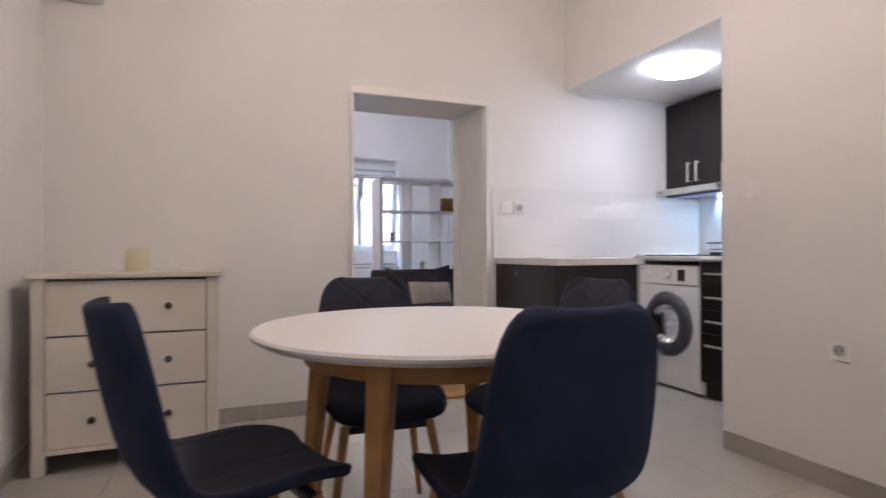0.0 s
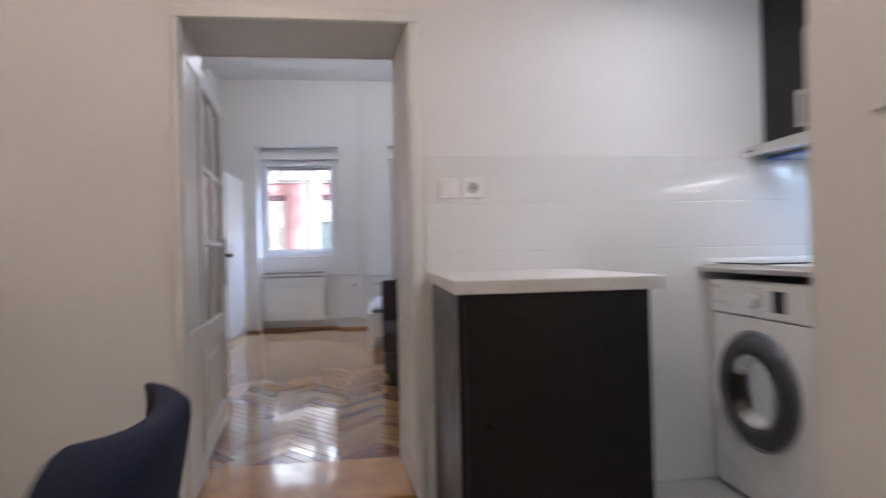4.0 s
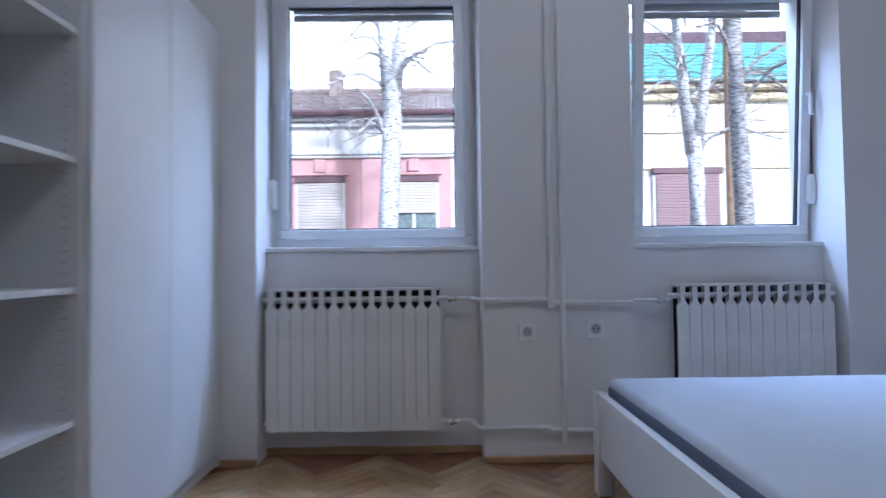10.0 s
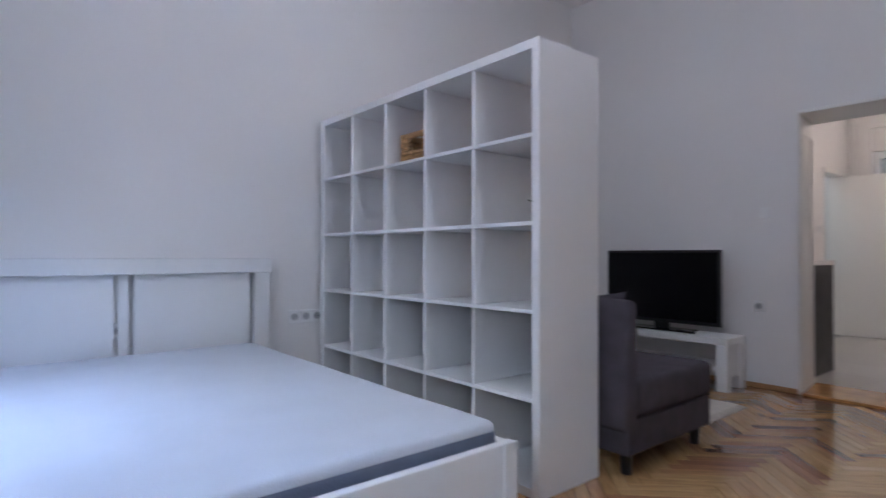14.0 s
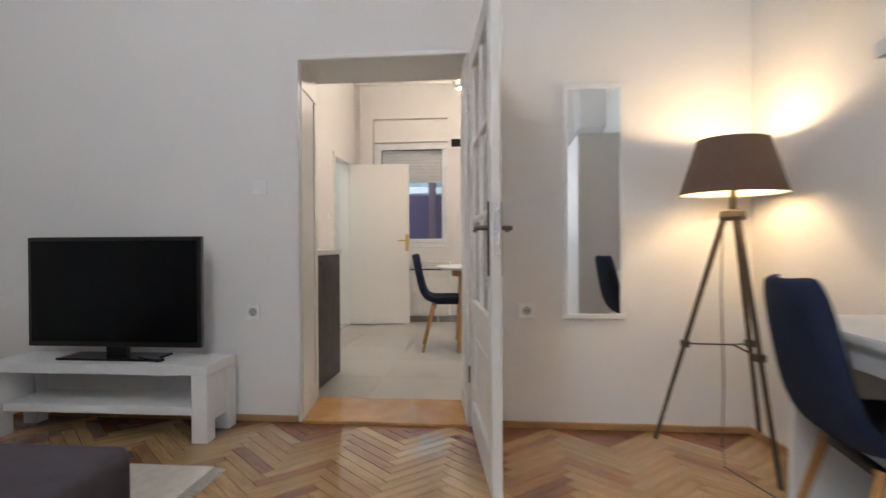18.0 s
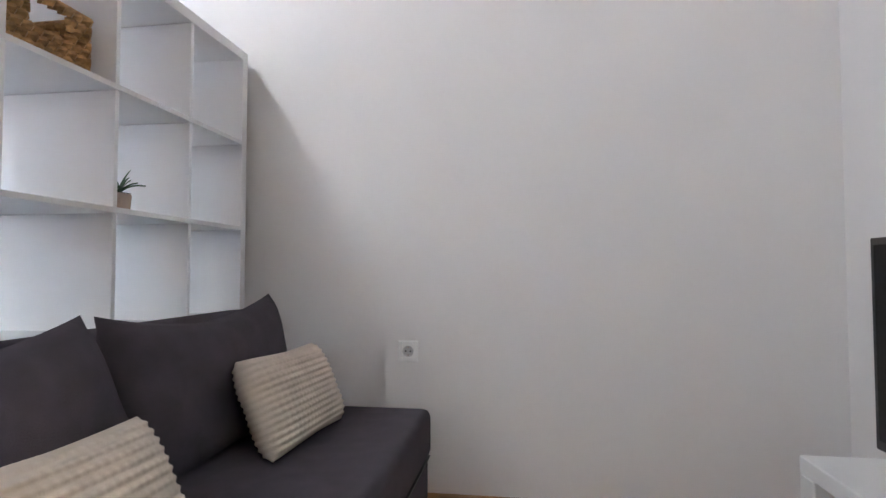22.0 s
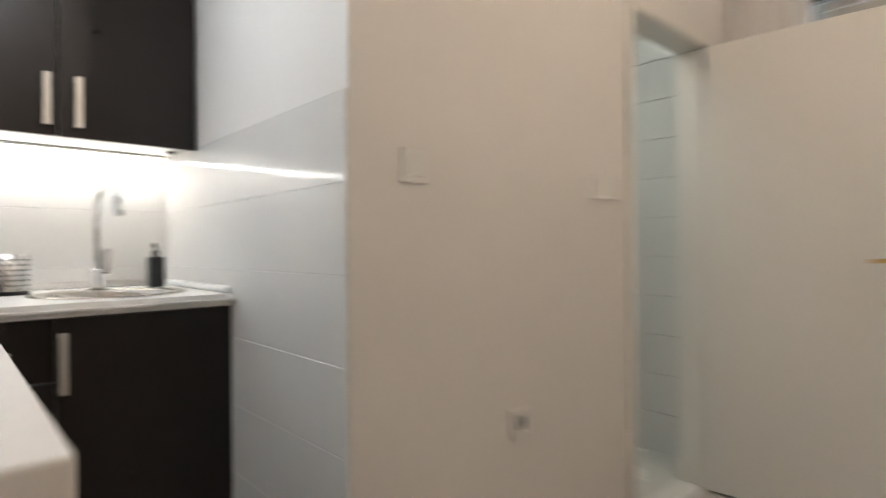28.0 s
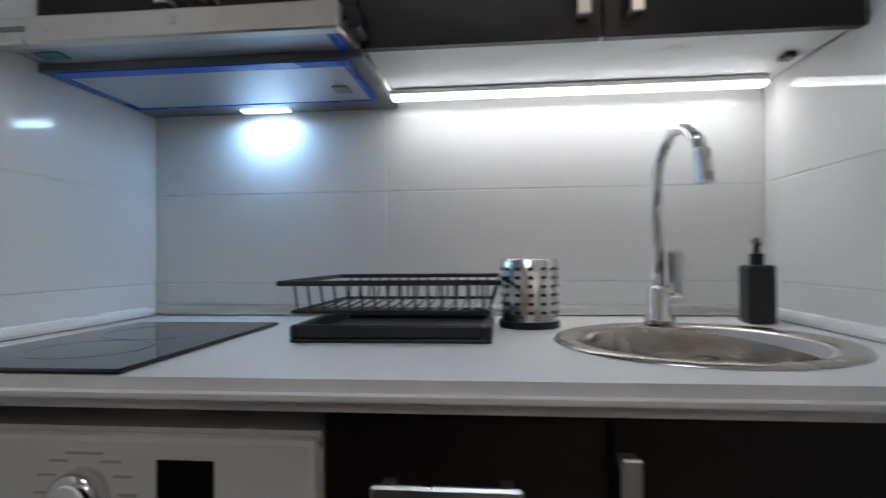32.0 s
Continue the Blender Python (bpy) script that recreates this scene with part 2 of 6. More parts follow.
def tube(points, radius, sides=8, closed=False, taper=None):
    bm = bmesh.new()
    add_tube(bm, points, radius, sides, closed, taper)
    bmesh.ops.recalc_face_normals(bm, faces=bm.faces)
    return bm


def add_lathe(bm, profile, sides=24, centre=(0, 0, 0)):
    """A turned shape: profile of (radius, height)."""
    rings = []
    for r, z in profile:
        if r < 1e-6:
            rings.append([bm.verts.new((centre[0], centre[1], centre[2] + z))])
        else:
            rings.append([bm.verts.new((centre[0] + r * math.cos(k * math.tau / sides), centre[1] + r * math.sin(k * math.tau / sides), centre[2] + z)) for k in range(sides)])
    for a, b in zip(rings, rings[1:]):
        for k in range(sides):
            k2 = (k + 1) % sides
            if len(a) == 1 and len(b) == 1:
                continue
            if len(a) == 1:
                bm.faces.new((a[0], b[k], b[k2]))
            elif len(b) == 1:
                bm.faces.new((a[k], b[0], a[k2]))
            else:
                bm.faces.new((a[k], a[k2], b[k2], b[k]))


def lathe(profile, sides=24, centre=(0, 0, 0)):
    bm = bmesh.new()
    add_lathe(bm, profile, sides, centre)
    bmesh.ops.recalc_face_normals(bm, faces=bm.faces)
    return bm


def moved(bm, m):
    bmesh.ops.transform(bm, matrix=m, verts=bm.verts)
    return bm


def prism(corners, z0, z1):
    """An upright block over the plan polygon given by its corners."""
    bm = bmesh.new()
    lo, hi = [bm.verts.new((x, y, z0)) for x, y in corners], [bm.verts.new((x, y, z1)) for x, y in corners]
    bm.faces.new(lo[::-1])
    bm.faces.new(hi)
    for i in range(len(corners)):
        j = (i + 1) % len(corners)
        bm.faces.new((lo[i], lo[j], hi[j], hi[i]))
    bmesh.ops.recalc_face_normals(bm, faces=bm.faces)
    return bm


def structure(name, bm, material, label="", category=""):
    ob = part(name, bm, material)
    return tagged(ob, label, category, kind="structure")

# ---------- plan ----------
X_W, X_E = -2.07, 2.295           # west and east walls
Y_B, Y_D = -0.02, -0.435          # bedroom and dining faces of the wall between the rooms
Y_N, Y_S = 4.81, -3.85            # street wall, back wall of the dining room
H_B, H_D, H_K = 3.33, 3.02, 2.105  # ceilings: bedroom, dining room, kitchen alcove
X_P, Y_P, X_K = 1.053, -1.774, 2.305  # pier face, kitchen side wall, kitchen back wall
DX0, DX1, DZ = -0.487, 0.426, 1.957  # opening between the rooms, at its dining side
SKEW = 0.12                       # the passage and the wall by the desk run askew
BX0, BX1 = DX0 - SKEW * (Y_B - Y_D), DX1 - SKEW * (Y_B - Y_D)  # the opening at its bedroom side
X_C, Y_C = -1.945, 1.03           # west wall at the bedroom corner, and where it runs straight again
BY0, BY1, BZ = -3.585, -2.93, 1.925   # bathroom doorway in the pier wall
EX0, EX1, EZ = -1.66, -0.78, 2.05    # entrance doorway
NICHES = ((-1.285, -0.253), (0.444, 1.425))
NZ = 2.46
DWX0, DWX1, DWZ0, DWZ1 = -0.10, 0.83, 0.93, 2.21  # dining window opening

# ---------- setting ----------
structure("floor_bedroom", box((X_W - 0.2, Y_D + 0.02, -0.12), (X_E + 0.2, 5.0, -0.018)), FGROUT, "subfloor under the parquet", "floor")
structure("floor_dining", box((X_W - 0.2, Y_S - 0.3, -0.12), (X_K + 0.2, Y_D + 0.02, -0.008)), FGROUT, "grey grout bed under the floor tiles", "floor")
structure("wall_west", prism([(X_W - 0.25, Y_S - 0.4), (X_W, Y_S - 0.4), (X_W, Y_D + 0.1), (X_C, Y_D + 0.1), (X_C, Y_B), (X_W, Y_C), (X_W, 5.3), (X_W - 0.25, 5.3)], -0.1, H_B + 0.1), WALL, "plain white painted wall", "wall")
structure("wall_east", box((X_E, Y_D + 0.1, -0.1), (X_E + 0.25, 5.3, H_B + 0.1)), WALL, "plain white painted wall", "wall")
wn = []
xs = [X_W] + [v for n in NICHES for v in n] + [X_E]
for a, b in zip(xs[::2], xs[1::2]):
    wn.append(((a, Y_N, 0), (b, 5.20, H_B)))
for a, b in NICHES:
    wn.append(((a, Y_N, NZ), (b, 5.20, H_B)))
    wn.append(((a, 4.97, 0), (b, 5.20, 0.968)))
structure("wall_street", boxes(wn), WALL, "white painted street wall with two deep window niches", "wall")
bm = prism([(X_W, Y_D), (DX0, Y_D), (BX0, Y_B), (X_W, Y_B)], 0, H_B)
for corners, z0 in (([(DX1, Y_D), (X_K + 0.15, Y_D), (X_K + 0.15, Y_B), (BX1, Y_B)], 0), ([(DX0, Y_D), (DX1, Y_D), (BX1, Y_B), (BX0, Y_B)], DZ)):
    me = bpy.data.meshes.new("wall_block")
    block = prism(corners, z0, H_B)
    block.to_mesh(me)
    block.free()
    bm.from_mesh(me)
    bpy.data.meshes.remove(me)
structure("wall_between", bm, WALL, "thick white wall between dining room and bedroom", "wall")
structure("ceiling_bedroom", box((X_W - 0.2, Y_D + 0.1, H_B), (X_E + 0.2, 5.3, H_B + 0.15)), CEIL, "white painted bedroom ceiling", "ceiling")
structure("ceiling_dining", box((X_W - 0.2, Y_S - 0.4, H_D), (X_P, Y_D, H_D + 0.15)), CEIL, "white painted dining room ceiling", "ceiling")
structure("ceiling_kitchen", box((X_P + 0.1, Y_P, H_K), (X_K, Y_D, H_K + 0.12)), CEIL, "low white ceiling over the kitchen alcove", "ceiling")
wp = [((X_P, BY1, 0), (X_P + 0.10, Y_P, H_D)), ((X_P, BY0, BZ), (X_P + 0.10, BY1, H_D)), ((X_P, Y_S, 0), (X_P + 0.10, BY0, H_D)), ((X_P, Y_P, H_K), (X_P + 0.10, Y_D, H_D))]
for (lo, hi), nm, lb in zip(wp, ("wall_pier", "wall_over_bath_door", "wall_bath_corner", "wall_over_alcove"), ("white wall beside the kitchen alcove", "white wall over the bathroom door", "narrow white wall in the corner by the bathroom door", "white wall strip over the kitchen alcove")):
    structure(nm, box(lo, hi), WALL, lb, "wall")
structure("wall_kitchen_side", box((X_P + 0.10, Y_P - 0.12, 0), (X_K, Y_P, H_D)), WALL, "white kitchen side wall", "wall")
structure("wall_kitchen_back", box((X_K, Y_S, 0), (X_K + 0.15, Y_D, H_D)), WALL, "white kitchen back wall", "wall")
ws = [((X_W, Y_S - 0.30, 0), (EX0, Y_S, H_D)), ((EX0, Y_S - 0.30, EZ), (EX1, Y_S, H_D)), ((EX1, Y_S - 0.30, 0), (DWX0, Y_S, H_D)),
      ((DWX0, Y_S - 0.30, 0), (DWX1, Y_S, DWZ0)), ((DWX0, Y_S - 0.30, DWZ1 + 0.28), (DWX1, Y_S, H_D)), ((DWX1, Y_S - 0.30, 0), (X_K, Y_S, H_D))]
structure("wall_south", boxes(ws), WALL, "cream-lit white wall with entrance and window", "wall")
structure("wall_chimney_stub", box((X_W, 4.30, 2.42), (-1.74, Y_N, H_B), 0.01), WALL, "boxed chimney stub under the ceiling", "wall")
structure("ceiling_bathroom", box((X_P + 0.10, Y_S, 2.45), (X_K, Y_P - 0.12, 2.55)), CEIL, "white bathroom ceiling", "ceiling")

# ---------- doorway between the rooms ----------
lining = thing("door_lining", (0, 0, 0), "white painted panelled timber door lining with casings", "door frame", kind="structure")
ASKEW = Matrix.Identity(4)
ASKEW[0][1], ASKEW[0][3] = -SKEW, SKEW * Y_D
for x, s in ((DX0, 1), (DX1, -1)):
    a, b = sorted((x, x + s * 0.010))
    part("jamb_board", moved(box((a, Y_D + 0.002, 0.0), (b, Y_B - 0.002, DZ - 0.021), 0.003), ASKEW), ENAMEL, lining)
    c, d = sorted((x + s * 0.010, x + s * 0.017))
    for z0, z1 in ((0.0, 0.12), (0.60, 0.70), (1.80, DZ - 0.021)):
        part("panel_rail", moved(box((c, Y_D + 0.012, z0), (d, Y_B - 0.012, z1), 0.004), ASKEW), ENAMEL, lining)
    for y0, y1 in ((Y_D + 0.012, Y_D + 0.085), (Y_B - 0.085, Y_B - 0.012)):
        for z0, z1 in ((0.121, 0.599), (0.701, 1.799)):
            part("panel_stile", moved(box((c, y0, z0), (d, y1, z1), 0.004), ASKEW), ENAMEL, lining)
part("head_board", moved(box((DX0, Y_D + 0.002, DZ - 0.020), (DX1, Y_B - 0.002, DZ - 0.001), 0.003), ASKEW), ENAMEL, lining)
for y0, y1, w0, w1, out_w, out_e, up in ((Y_D - 0.018, Y_D - 0.001, DX0, DX1, 0.014, 0.024, 0.026), (Y_B + 0.001, Y_B + 0.022, BX0, BX1, 0.001, 0.001, 0.002)):
    for x0, x1 in ((w0 - out_w, w0 + 0.011), (w1 - 0.011, w1 + out_e)):
        part("casing", box((x0, y0, 0.0), (x1, y1, DZ - 0.022), 0.004), ENAMEL, lining)
    part("head_casing", box((w0 - out_w - 0.002, y0, DZ - 0.021), (w1 + out_e + 0.002, y1, DZ + up), 0.004), ENAMEL, lining)

PINE = mat("lacquered_pine", (0.52, 0.27, 0.085), 0.16, noise_amount=0.22, noise_scale=7, coat=0.4)
tagged(part("threshold_plank", moved(box((DX0 + 0.018, Y_D - 0.005, -0.004), (DX1 - 0.018, Y_B + 0.03, 0.018), 0.006, 2), ASKEW), PINE), "lacquered yellow pine threshold plank in the doorway", "threshold", kind="structure")

# the glazed door leaf, swung into the bedroom
OBSC = mat("reeded_glass", (0.92, 0.90, 0.87), 0.22, trans=0.72, noise_amount=0.0, ior=1.3, bump=0.9, bump_scale=26)
leaf = thing("door_1", (BX0 - 0.029, Y_B + 0.027, 0.012), "open white panelled door with obscured glass panes", "door", rz=97.7, kind="structure")
LW, LH, LT = 0.845, 1.915, 0.04


def rail(name, x0, x1, z0, z1, t=LT, m=ENAMEL, par=leaf, bev=0.004):
    return part(name, box((x0, -t / 2, z0), (x1, t / 2, z1), bev), m, par)


rail("stile", 0.0, 0.10, 0.0, LH)
rail("stile", LW - 0.10, LW, 0.0, LH)
rail("bottom_rail", 0.101, LW - 0.101, 0.0, 0.15)
rail("lock_rail", 0.101, LW - 0.101, 0.55, 0.66)
rail("top_rail", 0.101, LW - 0.101, LH - 0.10, LH)
rail("lower_panel", 0.101, LW - 0.101, 0.151, 0.549, 0.014)
rail("raised_field", 0.17, LW - 0.17, 0.21, 0.49, 0.026, bev=0.010)
gz = [0.66, 1.06, 1.43, LH - 0.10]
for i in range(3):
    for k in range(2):
        x0 = 0.101 + k * (LW - 0.202) / 2
        part("pane", box((x0 + 0.004, -0.003, gz[i] + 0.004), (x0 + (LW - 0.202) / 2 - 0.004, 0.003, gz[i + 1] - 0.004)), OBSC, leaf)
for z in gz[1:3]:
    rail("glazing_bar", 0.101, LW - 0.101, z - 0.016, z + 0.016, 0.034, bev=0.008)
rail("glazing_bar", LW / 2 - 0.018, LW / 2 + 0.018, 0.661, LH - 0.101, 0.030, bev=0.008)
for s in (-1, 1):
    pl = part("back_plate", box((LW - 0.068, min(s * LT / 2, s * (LT / 2 + 0.007)), 0.82), (LW - 0.034, max(s * LT / 2, s * (LT / 2 + 0.007)), 1.10), 0.003), IRON, leaf, "aged dark metal handle plate")
    part("lever", tube([(LW - 0.05, s * 0.02, 1.0), (LW - 0.05, s * 0.062, 1.0), (LW - 0.08, s * 0.066, 1.0), (LW - 0.15, s * 0.062, 0.992)], 0.009, 8), IRON, pl, "aged dark metal lever")
for z in (0.22, 1.62):
    part("hinge", tube([(-0.002, -0.026, z), (-0.002, -0.026, z + 0.09)], 0.008, 8), STEEL, leaf)
part("lock_plate", box((LW, -0.011, 0.90), (LW + 0.003, 0.011, 1.09)), STEEL, leaf)

# ---------- skirting battens in the bedroom ----------
SKW = mat("oak_skirting", (0.40, 0.235, 0.105), 0.35, noise_amount=0.18, noise_scale=6)
sk = thing("baseboard_bedroom", (0, 0, 0), "slim oak skirting batten along the bedroom walls", "baseboard", kind="structure")
runs = [((X_C, Y_B), (BX0 - 0.01, Y_B + 0.018)), ((BX1 + 0.01, Y_B), (X_E, Y_B + 0.018)), ((X_E - 0.018, Y_B + 0.018), (X_E, Y_N)), ((X_W, Y_C), (X_W + 0.018, 2.42)),
        ((NICHES[0][1], Y_N - 0.018), (NICHES[1][0], Y_N)), ((X_W + 0.62, Y_N - 0.018), (NICHES[0][0], Y_N)), ((NICHES[1][1], Y_N - 0.018), (X_E - 0.018, Y_N)),
        ((NICHES[0][0], 4.952), (NICHES[0][1], 4.97)), ((NICHES[1][0], 4.952), (NICHES[1][1], 4.97))]
for (x0, y0), (x1, y1) in runs:
    part("batten", box((x0, y0, 0.0), (x1, y1, 0.034), 0.004), SKW, sk)
part("batten", prism([(X_C, Y_B + 0.019), (X_C + 0.018, Y_B + 0.019), (X_W + 0.018, Y_C), (X_W, Y_C)], 0.0, 0.034), SKW, sk)

# ---------- windows to the street ----------
SHUT = mat("grey_roller_shutter", (0.55, 0.55, 0.54), 0.5, noise_amount=0.04)


def window(name, x0, x1, z0, z1, y, inward, gx, label, shutter=0.0, tilt=0.0):
    """A plastic window; inward is -1 where the room lies towards smaller y."""
    w = thing(name, ((x0 + x1) / 2, y, z0), label, "window", kind="structure")
    hw, h = (x1 - x0) / 2, z1 - z0
    f, o = 0.052, 0.04
    for n, lo, hi in (("frame_bottom", (-hw, -o, 0), (hw, o, f)), ("frame_top", (-hw, -o, h - f), (hw, o, h)), ("frame_side", (-hw, -o, f), (-hw + f, o, h - f)), ("frame_side", (hw - f, -o, f), (hw, o, h - f))):
        part(n, box(lo, hi, 0.005), PVC, w)
    s0, s1 = sorted((inward * 0.012, inward * 0.062))
    sw = 0.048
    a, b = -hw + f - 0.012, hw - f + 0.012
    c, d = f - 0.012, h - f + 0.012
    for n, lo, hi in (("sash_rail", (a, s0, c), (b, s1, c + sw)), ("sash_rail", (a, s0, d - sw), (b, s1, d)), ("sash_stile", (a, s0, c + sw), (a + sw, s1, d - sw)), ("sash_stile", (b - sw, s0, c + sw), (b, s1, d - sw))):
        part(n, box(lo, hi, 0.007, 2), PVC, w)
    yy = inward * 0.03
    for n, lo, hi in (("gasket", (a + sw, yy - 0.012, c + sw), (b - sw, yy + 0.012, c + sw + 0.006)), ("gasket", (a + sw, yy - 0.012, d - sw - 0.006), (b - sw, yy + 0.012, d - sw)),
                      ("gasket", (a + sw, yy - 0.012, c + sw), (a + sw + 0.005, yy + 0.012, d - sw)), ("gasket", (b - sw - 0.005, yy - 0.012, c + sw), (b - sw, yy + 0.012, d - sw))):
        part(n, box(lo, hi), RUBBER, w)
    p = part("pane", box((a + sw, yy - 0.003, c + sw), (b - sw, yy + 0.003, d - sw)), GLASS, w)
    p.visible_shadow = False
    hx = a + sw / 2 if gx < 0 else b - sw / 2
    ys = s1 if inward > 0 else s0
    hp = part("handle", tube([(hx, ys, h * 0.56), (hx, ys + inward * 0.03, h * 0.56), (hx, ys + inward * 0.036, h * 0.48)], 0.009, 8), PVC, w, "white window handle")
    if tilt:
        swing = Matrix.Translation((0, 0, c)) @ Matrix.Rotation(radians(tilt), 4, "X") @ Matrix.Translation((0, 0, -c))
        for ch in w.children:
            if not ch.name.startswith("frame"):
                ch.matrix_basis = swing @ ch.matrix_basis
    if shutter:
        n = max(2, int(shutter / 0.04))
        for i in range(n):
            part("shutter_slat", box((a + sw, -inward * 0.036 - 0.006, h - f - (i + 1) * 0.04 + 0.003), (b - sw, -inward * 0.036 + 0.006, h - f - i * 0.04), 0.004), SHUT, w)
    return w


for i, (a, b) in enumerate(NICHES):
    g0, g1 = ((-1.2, -0.362), (0.578, 1.364))[i]
    window("window_%d" % (i + 1), g0 - 0.088, g1 + 0.088, 0.994, 2.308, 5.11, -1, (-1, 1)[i], "white plastic tilt window in a deep niche", (0.04, 0.08)[i], (0.0, 4.5)[i])
    fill = [q for q in ((a - 0.002, g0 - 0.086), (g1 + 0.086, b + 0.002)) if q[1] - q[0] > 0.004]
    if fill:
        structure("window_reveal", boxes([((p, 5.075, 0.993), (q, 5.195, 2.3095)) for p, q in fill]), WALL, "white plastered reveal beside the window", "reveal")
    tagged(part("window_board", box((a, 4.955, 0.968), (b, 5.07, 0.992), 0.006, 2), WALL), "white painted sill under the window", "window sill", kind="structure")
    tagged(part("shutter_box", box((a + 0.002, 5.0, 2.31), (b - 0.002, 5.195, NZ - 0.001), 0.004), WALL), "white roller shutter box above the window", "shutter box", kind="structure")
    strap = thing("shutter_strap_winder", ((a + 0.0, b)[i], 5.02, 1.25), "white strap winder for the roller shutter", "strap winder")
    s = (1, -1)[i]
    part("winder_box", moved(lathe([(0, 0), (0.016, 0.002), (0.022, 0.03), (0.022, 0.12), (0.016, 0.148), (0, 0.15)], 14), Matrix.Translation((s * 0.014, 0, -0.07))), WHITE_GLOSS, strap)
    part("strap", box((min(s * 0.004, s * 0.007), -0.008, 0.08), (max(s * 0.004, s * 0.007), 0.008, 1.06)), GREYPL, strap)

# ---------- radiators and pipes ----------
RADW = mat("radiator_enamel", (0.80, 0.79, 0.76), 0.3, noise_amount=0.02)


def radiator(x0, x1, y, z0, z1, n, label):
    """An aluminium column radiator; its front faces smaller y."""
    r = thing("radiator", (x0, y, z0), label, "radiator")
    p = (x1 - x0) / n
    h = z1 - z0
    face = bmesh.new()
    outline = ((0.0008, 0), (p - 0.0018, 0), (p - 0.0018, h - 0.105), (p * 0.70, h - 0.083), (p * 0.70, h - 0.005), (p * 0.30, h - 0.005), (p * 0.30, h - 0.083), (0.0008, h - 0.105))
    flat = face.faces.new([face.verts.new((x, 0.0, z)) for x, z in outline])
    deep = bmesh.ops.extrude_face_region(face, geom=[flat])
    bmesh.ops.translate(face, vec=(0, 0.012, 0), verts=[g for g in deep["geom"] if isinstance(g, bmesh.types.BMVert)])
    bmesh.ops.recalc_face_normals(face, faces=face.faces)
    add_box(face, (p * 0.5 - 0.008, 0.02, -0.012), (p * 0.5 + 0.004, 0.032, 0.001))
    fm = mesh_of(face, "section_face", RADW)
    grille = bmesh.new()
    add_box(grille, (0.0, 0.003, h - 0.014), (p, 0.075, h - 0.006))
    add_box(grille, (0.0, 0.003, h - 0.052), (p, 0.014, h - 0.044))
    add_box(grille, (p / 2 - 0.006, 0.012, 0.0), (p / 2 + 0.006, 0.07, h - 0.008))
    gm = mesh_of(grille, "section_core", RADW)
    for i in range(n):
        for nm, me in (("section_face", fm), ("section_core", gm)):
            ob = new(nm, me)
            ob.parent, ob.location = r, (i * p, 0, 0)
    part("back_plate", box((0.0, 0.062, 0.03), (x1 - x0, 0.070, h - 0.01)), RADW, r)
    part("header_tube", tube([(-0.03, 0.04, h - 0.06), (x1 - x0 + 0.03, 0.04, h - 0.06)], 0.014, 10), RADW, r)
    part("header_tube", tube([(-0.03, 0.04, 0.03), (x1 - x0 + 0.03, 0.04, 0.03)], 0.014, 10), RADW, r)
    # Black sheet added behind the sections paints the shade in their gaps.
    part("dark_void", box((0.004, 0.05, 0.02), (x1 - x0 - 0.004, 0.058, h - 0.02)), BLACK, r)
    return r


radiator(-1.262, -0.447, 4.862, 0.135, 0.80, 14, "white aluminium radiator under the window beside the wardrobe")
radiator(0.66, 1.40, 4.862, 0.135, 0.80, 13, "white aluminium radiator under the window behind the bed")
pipes = thing("heating_pipes", (0, 0, 0), "white painted heating pipes between the radiators", "pipes", kind="structure")
part("riser", tube([(0.055, 4.775, 0.70), (0.055, 4.775, H_B)], 0.013, 10), RADW, pipes)
part("riser", tube([(0.105, 4.775, 0.10), (0.105, 4.775, H_B)], 0.011, 10), RADW, pipes)
for z, x0, x1 in ((0.74, -0.42, 0.64), (0.165, -0.42, 0.64)):
    part("branch", tube([(x0, 4.90, z), (-0.30, 4.90, z), (-0.27, 4.785, z), (0.03, 4.785, z), (0.055, 4.775, z - 0.015), (0.11, 4.785, z - 0.015), (0.42, 4.785, z - 0.02), (0.45, 4.90, z - 0.02), (x1, 4.90, z - 0.02)], 0.010, 10), RADW, pipes)
for x, z in ((-0.39, 0.74), (0.60, 0.72), (-0.39, 0.165)):
    part("valve", moved(lathe([(0, -0.02), (0.017, -0.02), (0.017, 0.0), (0.011, 0.005), (0.011, 0.02), (0, 0.02)], 12), pose(x, 4.90, z, 0, 90, 0)), CHROME, pipes)


